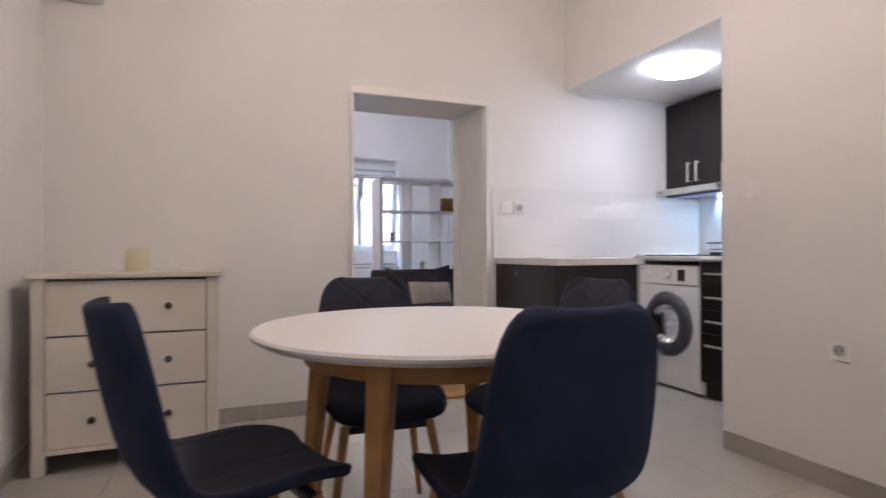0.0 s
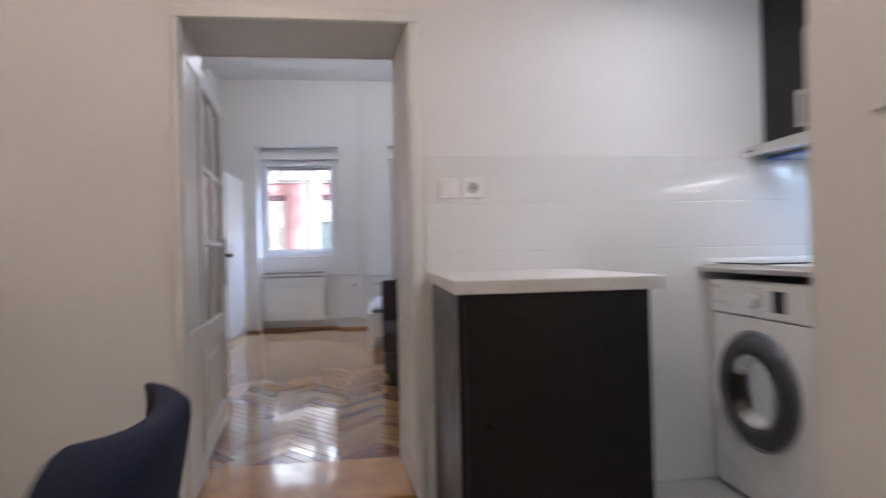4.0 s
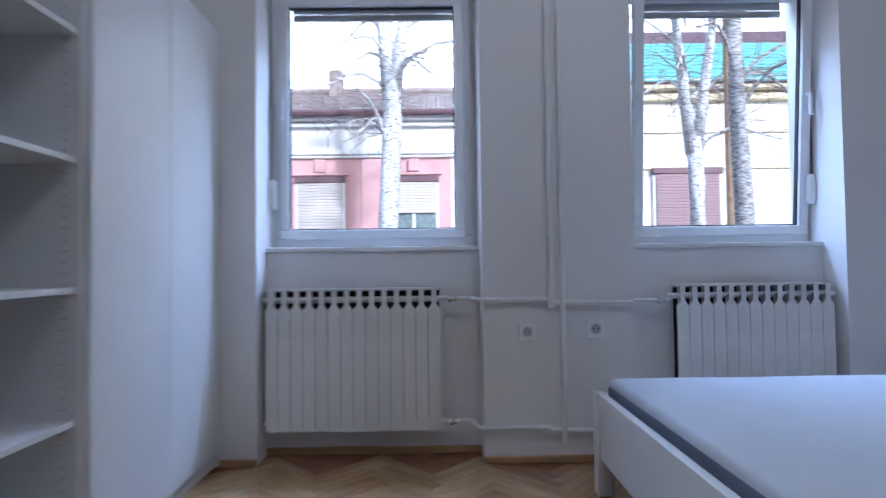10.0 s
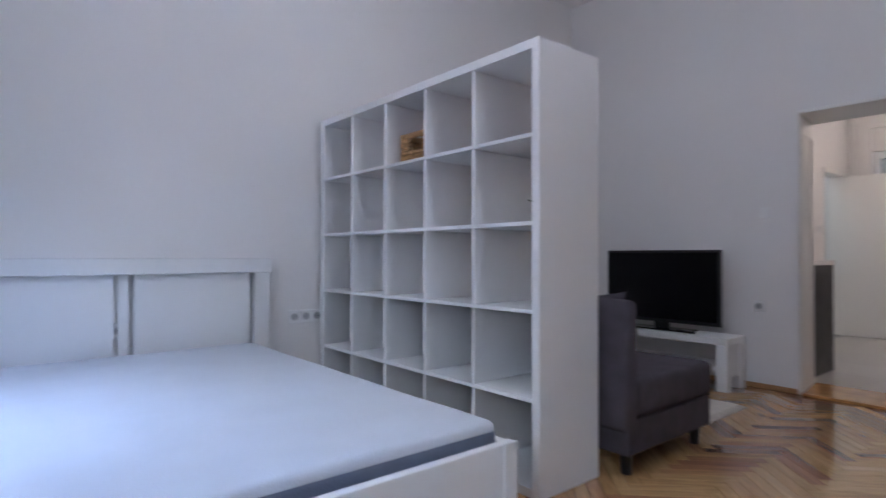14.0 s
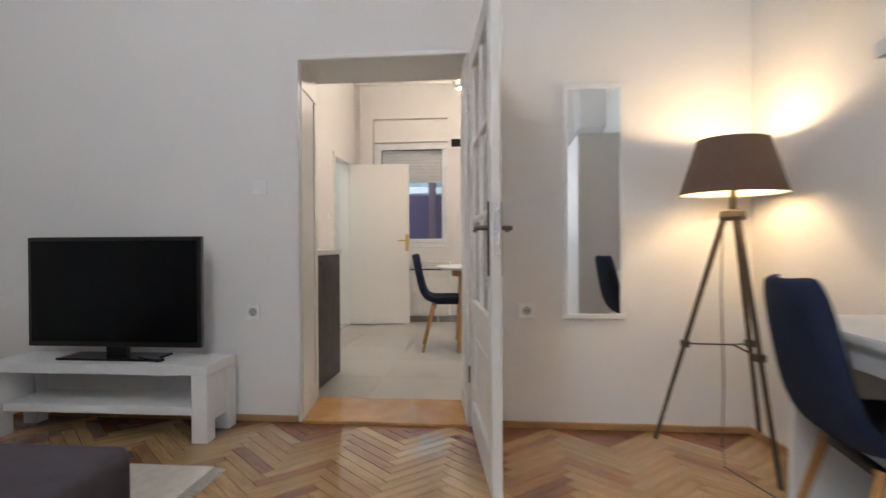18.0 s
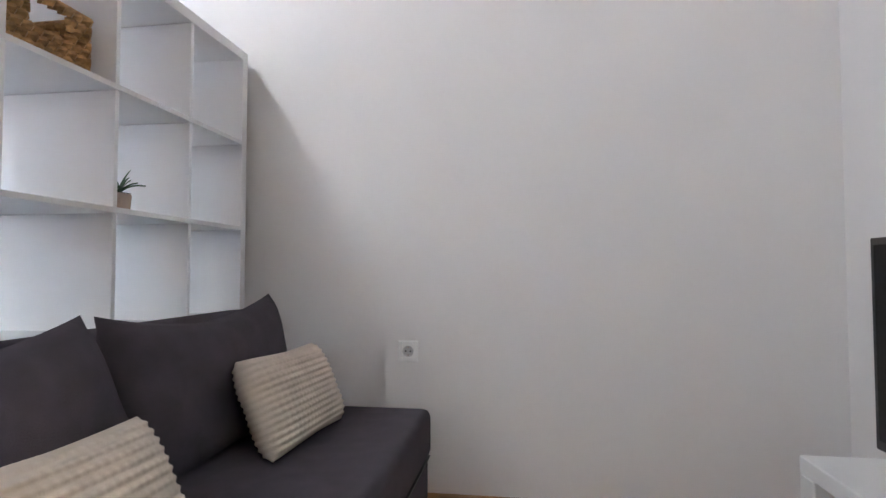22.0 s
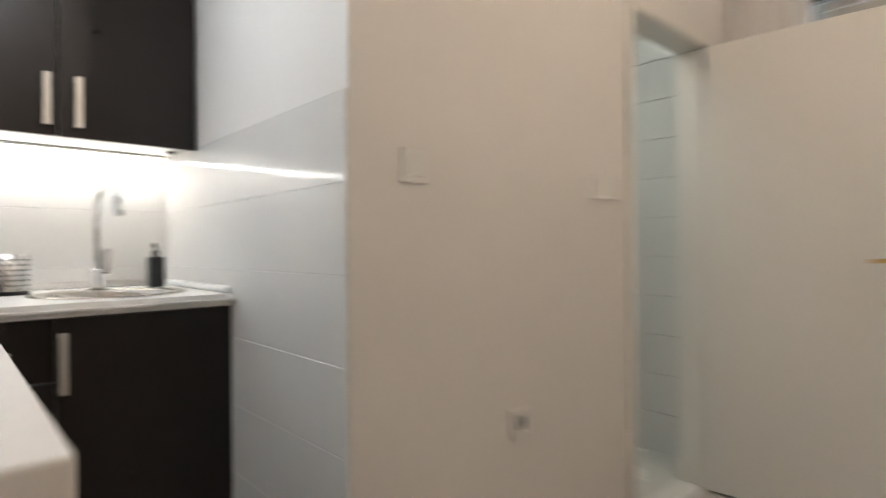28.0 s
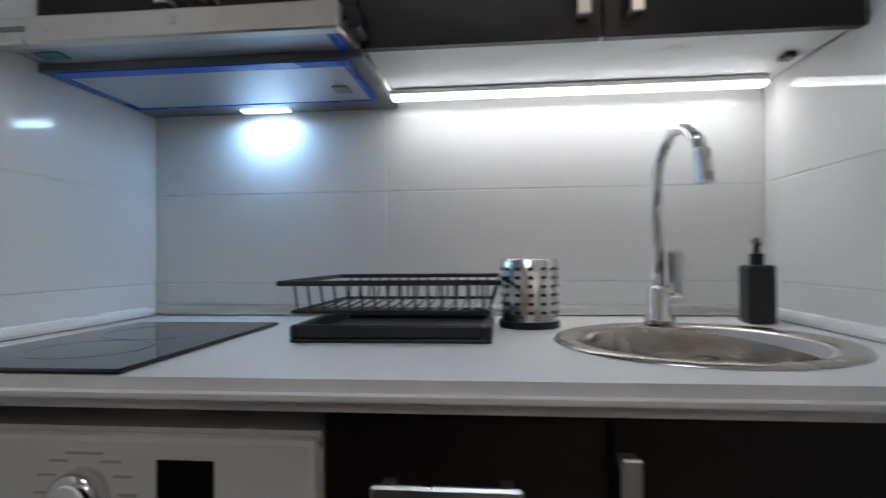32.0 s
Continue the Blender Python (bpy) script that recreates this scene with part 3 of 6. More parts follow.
# ---------- sockets and switches ----------
def socket(place, face, kind="socket", gang=1):
    """face: degrees about z; 0 faces -y."""
    w = 0.078 * gang
    t = thing("wall_" + kind, place, {"socket": "white plastic wall socket", "switch": "white plastic rocker switch"}[kind] + (" pair in one frame" if gang > 1 else " on the painted wall"), kind, rz=face)
    part("frame", box((-w / 2, -0.010, -0.04), (w / 2, 0, 0.04), 0.003, 2) if kind != "socket" else box((-w / 2 - 0.002, -0.0045, -0.042), (w / 2 + 0.002, 0, 0.042), 0.001), WHITE_GLOSS, t)
    for g in range(gang):
        cx = -w / 2 + 0.039 + g * 0.078
        if kind == "socket" or (gang > 1 and g == gang - 1 and kind == "mixed"):
            part("surround", boxes([((cx - 0.0385, -0.010, -0.0395), (cx - 0.0225, -0.0046, 0.0395)), ((cx + 0.0225, -0.010, -0.0395), (cx + 0.0385, -0.0046, 0.0395)), ((cx - 0.0224, -0.010, 0.0225), (cx + 0.0224, -0.0046, 0.0395)), ((cx - 0.0224, -0.010, -0.0395), (cx + 0.0224, -0.0046, -0.0225))], 0.001), WHITE_GLOSS, t)
            # Grey of the white cup has the recess's shade painted in.
            part("cup", moved(lathe([(0.0222, 0.0), (0.0222, 0.0052), (0.0195, 0.0052), (0.0190, 0.0004), (0, 0.0004)], 20), pose(cx, -0.0047, 0, 90, 0, 0)), mat("socket_cup_shade", (0.46, 0.46, 0.46), 0.35), t)
            for zc in (-0.0185, 0.013):
                part("earth_clip", box((cx - 0.003, -0.0085, zc), (cx + 0.003, -0.0052, zc + 0.0055)), STEEL, t)
            for s in (-1, 1):
                part("hole", moved(lathe([(0, 0), (0.0035, 0), (0.0035, 0.0015), (0, 0.0015)], 8), pose(cx + s * 0.0095, -0.0052, 0, 90, 0, 0)), BLACK, t)
        else:
            part("rocker", moved(box((-0.024, -0.004, -0.026), (0.024, 0, 0.026), 0.002), pose(cx, -0.010, 0, 4, 0, 0)), WHITE_GLOSS, t)
    return t


socket((-0.052, Y_N, 0.59), 0)
socket((0.26, Y_N, 0.60), 0)
socket((1.75, Y_N, 0.60), 0)
socket((X_E, 1.596, 0.588), -90)
socket((X_E, 2.735, 0.565), -90, gang=3)
socket((X_E, 3.78, 0.56), -90)
socket((0.635, Y_B, 0.59), 180)
socket((0.589, Y_B, 1.268), 180, "switch")
socket((-0.834, Y_B, 0.606), 180)
socket((0.566, Y_D - 0.008, 1.260), 0, "switch")
socket((0.667, Y_D - 0.008, 1.260), 0)
socket((X_P, -2.324, 0.562), -90)
socket((X_P, -1.95, 1.245), -90, "switch")
socket((X_P, -2.775, 1.25), -90, "switch", 2)
socket((-0.62, Y_S, 1.25), 180, "switch")


# ---------- wardrobes ----------
def wardrobe(y0, w, doors, label, h=1.985):
    t = thing("wardrobe", (-2.05, y0, 0), label, "wardrobe", "wardrobes along the wall")
    d, k = 0.58, 0.018
    part("side_panel", box((0, 0.001, 0.0), (d, k, h), 0.001), WHITE, t)
    part("side_panel", box((0, w - k, 0.0), (d, w - 0.001, h), 0.001), WHITE, t)
    part("top", box((0, k, h - 0.02), (d, w - k, h)), WHITE, t)
    part("bottom", box((0, k, 0.065), (d, w - k, 0.083)), WHITE, t)
    part("plinth", box((d - 0.02, k, 0.0), (d - 0.004, w - k, 0.064)), WHITE, t)
    part("back", box((0.0, k, 0.083), (0.006, w - k, h - 0.02)), WHITE, t)
    if doors:
        n = 2
        for i in range(n):
            a = i * w / n
            part("door", box((d + 0.003, a + 0.0015, 0.068), (d + 0.021, a + w / n - 0.0015, h - 0.002), 0.0015), WHITE, t)
    else:
        for i in range(4):
            z = 0.085 + (i + 1) * 0.372
            part("shelf", box((0.008, k + 0.001, z), (d - 0.012, w - k - 0.001, z + 0.018), 0.001), WHITE, t)
        pin = box((-0.0025, -0.001, -0.0025), (0.0025, 0.0005, 0.0025))
        pm = mesh_of(pin, "peg_hole", GREYPL)
        for i in range(54):
            for x in (d - 0.045,):
                ob = new("peg_hole", pm)
                ob.parent, ob.location = t, (x, w - k, 0.15 + i * 0.032)
    return t


WW = 0.482
wardrobe(2.43, 2 * WW, True, "tall white two-door wardrobe with plain doors")
wardrobe(2.43 + 2 * WW, WW, False, "narrow white open wardrobe unit with empty shelves")
wardrobe(2.43 + 3 * WW, 2 * WW - 0.03, True, "tall white two-door wardrobe in the corner")

# ---------- cube shelf ----------
shelf = thing("cube_shelf", (0.42, 2.27, 0), "white open cube shelf of twenty-five compartments dividing the room", "shelf")
o, k, c = 0.038, 0.016, 0.335
S = 5 * c + 4 * k + 2 * o
part("side_panel", box((0, 0, 0), (o, 0.39, S), 0.0015), WHITE, shelf)
part("side_panel", box((S - o, 0, 0), (S, 0.39, S), 0.0015), WHITE, shelf)
part("bottom_board", box((o, 0, 0), (S - o, 0.39, o), 0.0015), WHITE, shelf)
part("top_board", box((o, 0, S - o), (S - o, 0.39, S), 0.0015), WHITE, shelf)
for i in range(4):
    z = o + (i + 1) * c + i * k
    part("shelf_board", box((o, 0.001, z), (S - o, 0.389, z + k), 0.001), WHITE, shelf)
dv = mesh_of(box((0, 0.003, 0.0004), (k, 0.387, c - 0.0022), 0.0012), "divider", WHITE)
for i in range(4):
    for j in range(5):
        ob = new("divider", dv)
        ob.parent, ob.location = shelf, (o + (i + 1) * c + i * k, 0, o + j * (c + k))


def cell(i, j):
    """x at the left and z of the floor of a compartment."""
    return 0.42 + o + i * (c + k), o + j * (c + k)


# basket
bx, bz = cell(2, 4)
basket = thing("basket", (bx + 0.004, 2.30, bz), "brown woven water hyacinth basket with cut-out handles", "basket")
BWx, BWy, BH = 0.262, 0.30, 0.148


def strand_wall(x0, y0, x1, y1, rows, cols, hole=False):
    bm = bmesh.new()
    L = math.hypot(x1 - x0, y1 - y0)
    nx, ny = -(y1 - y0) / L, (x1 - x0) / L
    for r in range(rows):
        z = (r + 0.5) * BH / rows
        pts = []
        for i in range(cols * 2 + 1):
            u = i / (cols * 2)
            if hole and r >= rows - 4 and r < rows - 1 and 0.32 < u < 0.68:
                if len(pts) > 1:
                    add_tube(bm, pts, BH / rows * 0.55, 5)
                pts = []
                continue
            wv = 0.008 * math.cos(math.pi * (i + r)) + random.uniform(-0.0015, 0.0015)
            pts.append((x0 + (x1 - x0) * u + nx * wv, y0 + (y1 - y0) * u + ny * wv, z))
        if len(pts) > 1:
            add_tube(bm, pts, BH / rows * 0.55, 5)
    bmesh.ops.recalc_face_normals(bm, faces=bm.faces)
    return bm


part("front_weave", strand_wall(0, 0, BWx, 0, 7, 9, True), WICKER, basket)
part("back_weave", strand_wall(0, BWy, BWx, BWy, 7, 9, True), WICKER, basket)
part("side_weave", strand_wall(0, 0, 0, BWy, 7, 10), WICKER, basket)
part("side_weave", strand_wall(BWx, 0, BWx, BWy, 7, 10), WICKER, basket)
part("rim", tube([(0, 0, BH), (BWx, 0, BH), (BWx, BWy, BH), (0, BWy, BH)], 0.010, 7, True), WICKER, basket)
part("base", box((0, 0, 0.001), (BWx, BWy, 0.012)), WICKER, basket)


def plant(x, y, z, seed):
    rng = random.Random(seed)
    t = thing("potted_plant", (x, y, z), "small green succulent in a beige square pot", "plant", "potted plants on the shelf")
    t.scale = (0.80, 0.80, 0.80)
    bm = box((-0.034, -0.034, 0), (0.034, 0.034, 0.065), 0.008, 2)
    for v in bm.verts:
        f = 0.86 + 0.14 * v.co.z / 0.065
        v.co.x *= f
        v.co.y *= f
    part("pot", bm, POT, t)
    part("soil", box((-0.029, -0.029, 0.0655), (0.029, 0.029, 0.0675)), DARKWOOD, t)
    for i in range(11):
        bm = bmesh.new()
        az = i * 2.4 + rng.uniform(-0.3, 0.3)
        ln = rng.uniform(0.07, 0.112)
        lean = rng.uniform(0.35, 1.3)
        rows = []
        for s in range(6):
            u = s / 5
            rad = ln * u * math.sin(lean * (0.5 + 0.5 * u))
            zz = 0.062 + ln * u * math.cos(lean * (0.5 + 0.5 * u))
            w = 0.0105 * (1 - u) ** 0.7 * (0.6 + 1.4 * u if u < 0.3 else 1.0) + 0.0006
            cx, cy = math.cos(az), math.sin(az)
            rows.append([bm.verts.new((cx * rad - cy * w, cy * rad + cx * w, zz + 0.002)), bm.verts.new((cx * rad, cy * rad, zz - 0.003)), bm.verts.new((cx * rad + cy * w, cy * rad - cx * w, zz + 0.002)), bm.verts.new((cx * rad, cy * rad, zz + 0.001))])
        for a, b in zip(rows, rows[1:]):
            for q in range(4):
                bm.faces.new((a[q], a[(q + 1) % 4], b[(q + 1) % 4], b[q]))
        bmesh.ops.recalc_face_normals(bm, faces=bm.faces)
        part("leaf", bm, LEAF, t)
    return t


plant(0.605, 2.42, cell(0, 3)[1], 3)
plant(0.975, 2.42, cell(1, 2)[1], 5)
plant(1.592, 2.335, cell(3, 3)[1], 8)


# ---------- soft shapes ----------
def pillow(w, h, d, nx=14, ny=10, pinch=0.10, rib=0.0, ribs=16, seed=1, sag=0.0, shear=0.0, bubble=0):
    """A cushion lying in the xz plane, thickness along y."""
    rng = random.Random(seed)
    bm = bmesh.new()
    grids = []
    for side in (-1, 1):
        g = []
        for j in range(ny + 1):
            row = []
            for i in range(nx + 1):
                u, v = 2 * i / nx - 1, 2 * j / ny - 1
                edge = (1 - u ** 4) * (1 - v ** 4)
                fu = 1 - pinch * (1 - abs(u)) * (abs(v) ** 6) * 0.6
                x = w / 2 * u * (1 - pinch * 0.5 * (1 - v * v))
                z = h / 2 * v * (1 - pinch * 0.5 * (1 - u * u)) * fu
                y = side * d / 2 * max(edge, 0) ** 0.5
                if rib and edge > 0.02:
                    y += side * rib * (0.5 + 0.5 * math.cos(math.pi * 2 * ribs * (j / ny))) * (1 if not bubble else 0.78 + 0.22 * math.cos(math.pi * 2 * bubble * (i / nx)))
                y += side * 0.004 * noise.noise((u * 2 + seed, v * 2, side)) * (1 if edge > 0.02 else 0)
                z -= sag * (1 - u * u) * (v + 1) / 2
                x += shear * v
                if not rib:
                    fold = (1 - v) / 2
                    y += side * 0.010 * fold * fold * math.sin(9 * u + 5 * v + seed) * max(edge, 0)
                if edge < 1e-6 and side == 1:
                    row.append(grids[0][j][i])
                else:
                    row.append(bm.verts.new((x, y, z)))
            g.append(row)
        grids.append(g)
    for s, g in enumerate(grids):
        for j in range(ny):
            for i in range(nx):
                q = [g[j][i], g[j][i + 1], g[j + 1][i + 1], g[j + 1][i]]
                q = q if s == 0 else q[::-1]
                if len(set(q)) == 4:
                    try:
                        bm.faces.new(q)
                    except ValueError:
                        pass
    bmesh.ops.recalc_face_normals(bm, faces=bm.faces)
    return bm


# sofa
sofa = thing("sofa", (0.295, 1.465, 0), "dark grey fabric armless sofa bed with its back to the shelf", "sofa")
SW_, SD_ = 1.79, 0.78
part("seat_mattress", box((0, 0.0, 0.252), (SW_, 0.70, 0.420), 0.03, 3), SOFA, sofa, smooth=True)
part("storage_base", box((0.008, 0.012, 0.10), (SW_ - 0.008, 0.76, 0.249), 0.012, 2), SOFA, sofa)
part("backrest", box((0.0, 0.69, 0.20), (SW_, SD_, 0.765), 0.03, 3), SOFA, sofa, smooth=True)
part("front_seam", box((0.01, 0.004, 0.2485), (SW_ - 0.01, 0.02, 0.2525)), BLACK, sofa)
for x, y in ((0.07, 0.06), (SW_ - 0.07, 0.06), (0.07, 0.68), (SW_ - 0.07, 0.68)):
    part("leg", moved(lathe([(0, 0), (0.022, 0), (0.028, 0.10), (0, 0.10)], 12), Matrix.Translation((x, y, 0))), BLACK, sofa)
for i, (x, y, z, rz, rx) in enumerate(((0.855, 2.03, 0.592, 2, -14), (1.60, 2.02, 0.605, -3, -15))):
    cu = thing("back_cushion", (x, y, z), "large dark grey back cushion leaning on the sofa back", "cushion", "sofa back cushions")
    cu.matrix_basis = pose(x, y, z, rx, (-1.5, -1.5)[i], rz)
    part("cover", pillow(0.78, 0.44, 0.20, 22, 16, 0.10, seed=i + 2, sag=0.035, shear=(-0.05, 0.02)[i]), SOFA, cu, smooth=True)
for i, (x, y, z, rx, ry, rz) in enumerate(((0.855, 1.81, 0.503, -27, 2, 2), (1.685, 1.815, 0.542, -24, 1, -3))):
    cu = thing("scatter_cushion", (x, y, z), "cream ribbed corduroy scatter cushion on the sofa", "cushion", "cream scatter cushions")
    cu.matrix_basis = pose(x, y, z, rx, ry, rz)
    part("cover", pillow((0.48, 0.45)[i], (0.295, 0.275)[i], 0.15, 112, 120, 0.06, rib=0.006, ribs=15, seed=i + 7, bubble=22), CUSHION, cu, smooth=True)

# rug
rug = thing("rug", (0.52, 0.62, 0.0), "cream cotton rug with fringed ends on the parquet", "rug")
bm = bmesh.new()
nx_, ny_ = 40, 20
vs = [[bm.verts.new((1.50 * i / nx_, 0.72 * j / ny_, 0.010 + 0.002 * noise.noise((i * 0.4, j * 0.4, 0)))) for j in range(ny_ + 1)] for i in range(nx_ + 1)]
for i in range(nx_):
    for j in range(ny_):
        bm.faces.new((vs[i][j], vs[i + 1][j], vs[i + 1][j + 1], vs[i][j + 1]))
r = bmesh.ops.extrude_face_region(bm, geom=list(bm.faces))
for v in r["geom"]:
    if isinstance(v, bmesh.types.BMVert):
        v.co.z = 0.0005
bmesh.ops.recalc_face_normals(bm, faces=bm.faces)
part("woven_top", bm, RUGM, rug)
bm = bmesh.new()
for i in range(90):
    for x0, s in ((0.0, -1), (1.50, 1)):
        y = 0.72 * (i + 0.5) / 90
        add_tube(bm, [(x0, y, 0.006), (x0 + s * 0.03, y + random.uniform(-0.004, 0.004), 0.004), (x0 + s * random.uniform(0.05, 0.065), y + random.uniform(-0.01, 0.01), 0.003)], 0.0022, 4)
tagged(part("fringe", bm, RUGM, rug), kind="stuff")

# ---------- bed ----------
bed = thing("bed", (0.165, 3.07, 0), "white double bed frame with a panelled headboard", "bed")
BL, BWd = 2.06, 1.415
part("footboard", box((0, 0, 0.14), (0.03, BWd, 0.39), 0.002), WHITE, bed)
for y in (0.0, BWd - 0.03):
    part("side_rail", box((0.03, y, 0.14), (BL, y + 0.03, 0.385), 0.002), WHITE, bed)
for y in (0.0, BWd - 0.055):
    part("foot_post", box((-0.012, y, 0.0), (0.03 - 0.031, y + 0.055, 0.395), 0.003), WHITE, bed)
    part("foot_leg", box((0.0, y, 0.0), (0.05, y + 0.055, 0.139), 0.003), WHITE, bed)
part("slat_base", box((0.031, 0.031, 0.23), (BL, BWd - 0.031, 0.255)), WOODLEG, bed)
hy0, hy1 = -0.07, BWd + 0.045
part("headboard_top", box((BL - 0.005, hy0 - 0.01, 0.852), (BL + 0.06, hy1 + 0.01, 0.937), 0.004), WHITE, bed)
for y in (hy0, (hy0 + hy1) / 2 - 0.025, hy1 - 0.09):
    w = 0.05 if 0.3 < y < 1.2 else 0.09
    part("headboard_post", box((BL + (0.046 if w < 0.06 else 0.0), y, 0.0), (BL + 0.05, y + w, 0.851), 0.002), WHITE, bed)
for y0, y1 in ((hy0 + 0.091, (hy0 + hy1) / 2 - 0.026), ((hy0 + hy1) / 2 + 0.026, hy1 - 0.091)):
    part("headboard_panel", box((BL + 0.030, y0 + 0.022, 0.30), (BL + 0.042, y1 - 0.022, 0.851)), WHITE, bed)
mt = thing("mattress", (0.20, 3.104, 0.2555), "bare white mattress with blue-grey side band", "mattress")
part("side_band", box((0, 0, 0.001), (1.99, 1.357, 0.181), 0.03, 4), MATSIDE, mt, "blue-grey side fabric", smooth=True)
bm = box((0.004, 0.004, 0.12), (1.986, 1.353, 0.194), 0.024, 3)
bmesh.ops.subdivide_edges(bm, edges=[e for e in bm.edges if e.calc_length() > 0.5], cuts=14, use_grid_fill=True)
for v in bm.verts:
    if v.co.z > 0.184:
        v.co.z += 0.004 * noise.noise((v.co.x * 3, v.co.y * 3, 0))
    elif v.co.z < 0.14:
        v.co.z = max(v.co.z, 0.166)
part("top_cover", bm, MATTRESS, mt, "white quilted top cover", smooth=True)
part("label", box((0.55, -0.004, 0.07), (0.60, 0.0, 0.10)), GREYPL, mt)

# ---------- television corner ----------
bench = thing("tv_bench", (0.705, 0.045, 0), "low white television bench with an open shelf", "tv bench")
part("top", box((0, 0, 0.325), (1.16, 0.30, 0.375), 0.003), WHITE, bench)
part("lower_shelf", box((0.085, 0.01, 0.13), (1.075, 0.29, 0.17), 0.003), WHITE, bench)
for x in (0.0, 1.08):
    for y in (0.0, 0.22):
        part("leg", box((x, y, 0), (x + 0.08, y + 0.08, 0.3245), 0.003), WHITE, bench)
for x in (0.012, 1.092):
    part("side_panel", box((x, 0.081, 0.09), (x + 0.056, 0.219, 0.3245), 0.002), WHITE, bench)
tv = thing("television", (1.282, 0.19, 0.376), "black flat screen television on the white bench", "television")
part("bezel", box((-0.472, -0.004, 0.058), (0.472, 0.014, 0.622), 0.004, 2), BLACK, tv)
part("edge_band", box((-0.4735, -0.02, 0.0565), (0.4735, -0.0042, 0.6235), 0.004, 2), GREYPL, tv, "thin grey edge band")
part("screen", box((-0.452, 0.0145, 0.085), (0.452, 0.0165, 0.602)), mat("dark_screen", (0.004, 0.004, 0.005), 0.22, noise_amount=0.0, spec=0.22), tv)
part("back_bulge", box((-0.30, -0.055, 0.13), (0.30, -0.0205, 0.50), 0.02, 2), BLACK, tv)
part("neck", box((-0.06, -0.035, 0.012), (0.06, -0.01, 0.14), 0.004), BLACK, tv)
part("stand", box((-0.26, -0.09, 0.0), (0.26, 0.09, 0.012), 0.005, 2), BLACK_GLOSS, tv)
rc = thing("remote_control", (1.05, 0.25, 0.376), "black remote control beside the television", "remote control", rz=70)
part("case", box((-0.02, -0.08, 0), (0.02, 0.08, 0.016), 0.005, 2), BLACK, rc)
for i in range(5):
    part("button_row", box((-0.014, -0.06 + i * 0.024, 0.016), (0.014, -0.048 + i * 0.024, 0.0175)), GREYPL, rc)

# mirror
mir = thing("wall_mirror", (-1.172, Y_B, 0.567), "narrow wall mirror with a white frame", "mirror")
mw, mh = 0.305, 1.195
for n, lo, hi in (("frame_rail", (-mw / 2, 0, 0), (mw / 2, 0.022, 0.026)), ("frame_rail", (-mw / 2, 0, mh - 0.026), (mw / 2, 0.022, mh)), ("frame_stile", (-mw / 2, 0, 0.026), (-mw / 2 + 0.022, 0.022, mh - 0.026)), ("frame_stile", (mw / 2 - 0.022, 0, 0.026), (mw / 2, 0.022, mh - 0.026))):
    part(n, box(lo, hi, 0.003), WHITE, mir)
part("mirror_glass", box((-mw / 2 + 0.022, 0.004, 0.026), (mw / 2 - 0.022, 0.012, mh - 0.026)), MIRROR, mir)

# floor lamp
fl = thing("floor_lamp", (-1.72, 0.31, 0), "tripod floor lamp with walnut legs and taupe shade, lit", "floor lamp")
for a in (-41, 231, 97):
    ca, sa = math.cos(radians(a)), math.sin(radians(a))
    lg = part("leg", tube([(0.035 * ca, 0.035 * sa, 1.07), (0.365 * ca, 0.365 * sa * 0.90, 0.0)], 0.014, 8, taper=0.010), DARKWOOD, fl)
    part("brace", tube([(0.216 * ca, 0.216 * sa * 0.91, 0.48), (0, 0, 0.50)], 0.004, 6), IRON, fl)
    part("clamp", moved(box((-0.018, -0.018, -0.016), (0.018, 0.018, 0.016), 0.003), Matrix.Translation((0.216 * ca, 0.216 * sa * 0.91, 0.48))), IRON, fl)
part("hub", lathe([(0, 1.05), (0.05, 1.05), (0.055, 1.065), (0.05, 1.09), (0.015, 1.10), (0.012, 1.20), (0, 1.20)], 18), IRON, fl)
part("shade", lathe([(0.220, 1.165), (0.146, 1.405), (0.143, 1.405), (0.217, 1.165)], 40), SHADE, fl, "taupe fabric drum shade", smooth=True)
part("shade_lining", lathe([(0.214, 1.168), (0.141, 1.402)], 40), mat("shade_lining", (0.85, 0.80, 0.70), 0.9, noise_amount=0.0), fl, "white shade lining", smooth=True)
part("lamp_bulb", lathe([(0, 1.22), (0.014, 1.22), (0.018, 1.25), (0.032, 1.285), (0.030, 1.315), (0.016, 1.335), (0, 1.338)], 16), mat("lamp_bulb_glow", (1.0, 0.72, 0.42), emit=8.0, noise_amount=0.0), fl, "glowing bulb", smooth=True)
part("flex", tube([(0.05, 0.02, 1.05), (0.062, 0.03, 0.75), (0.055, 0.04, 0.35), (0.07, 0.06, 0.06), (0.085, 0.13, 0.006), (0.03, 0.34, 0.006), (-0.02, 0.55, 0.006), (0.04, 0.72, 0.006), (-0.05, 0.80, 0.006)], 0.0032, 6), mat("taupe_flex", (0.16, 0.12, 0.10), 0.6), fl, "thin brown lamp flex")

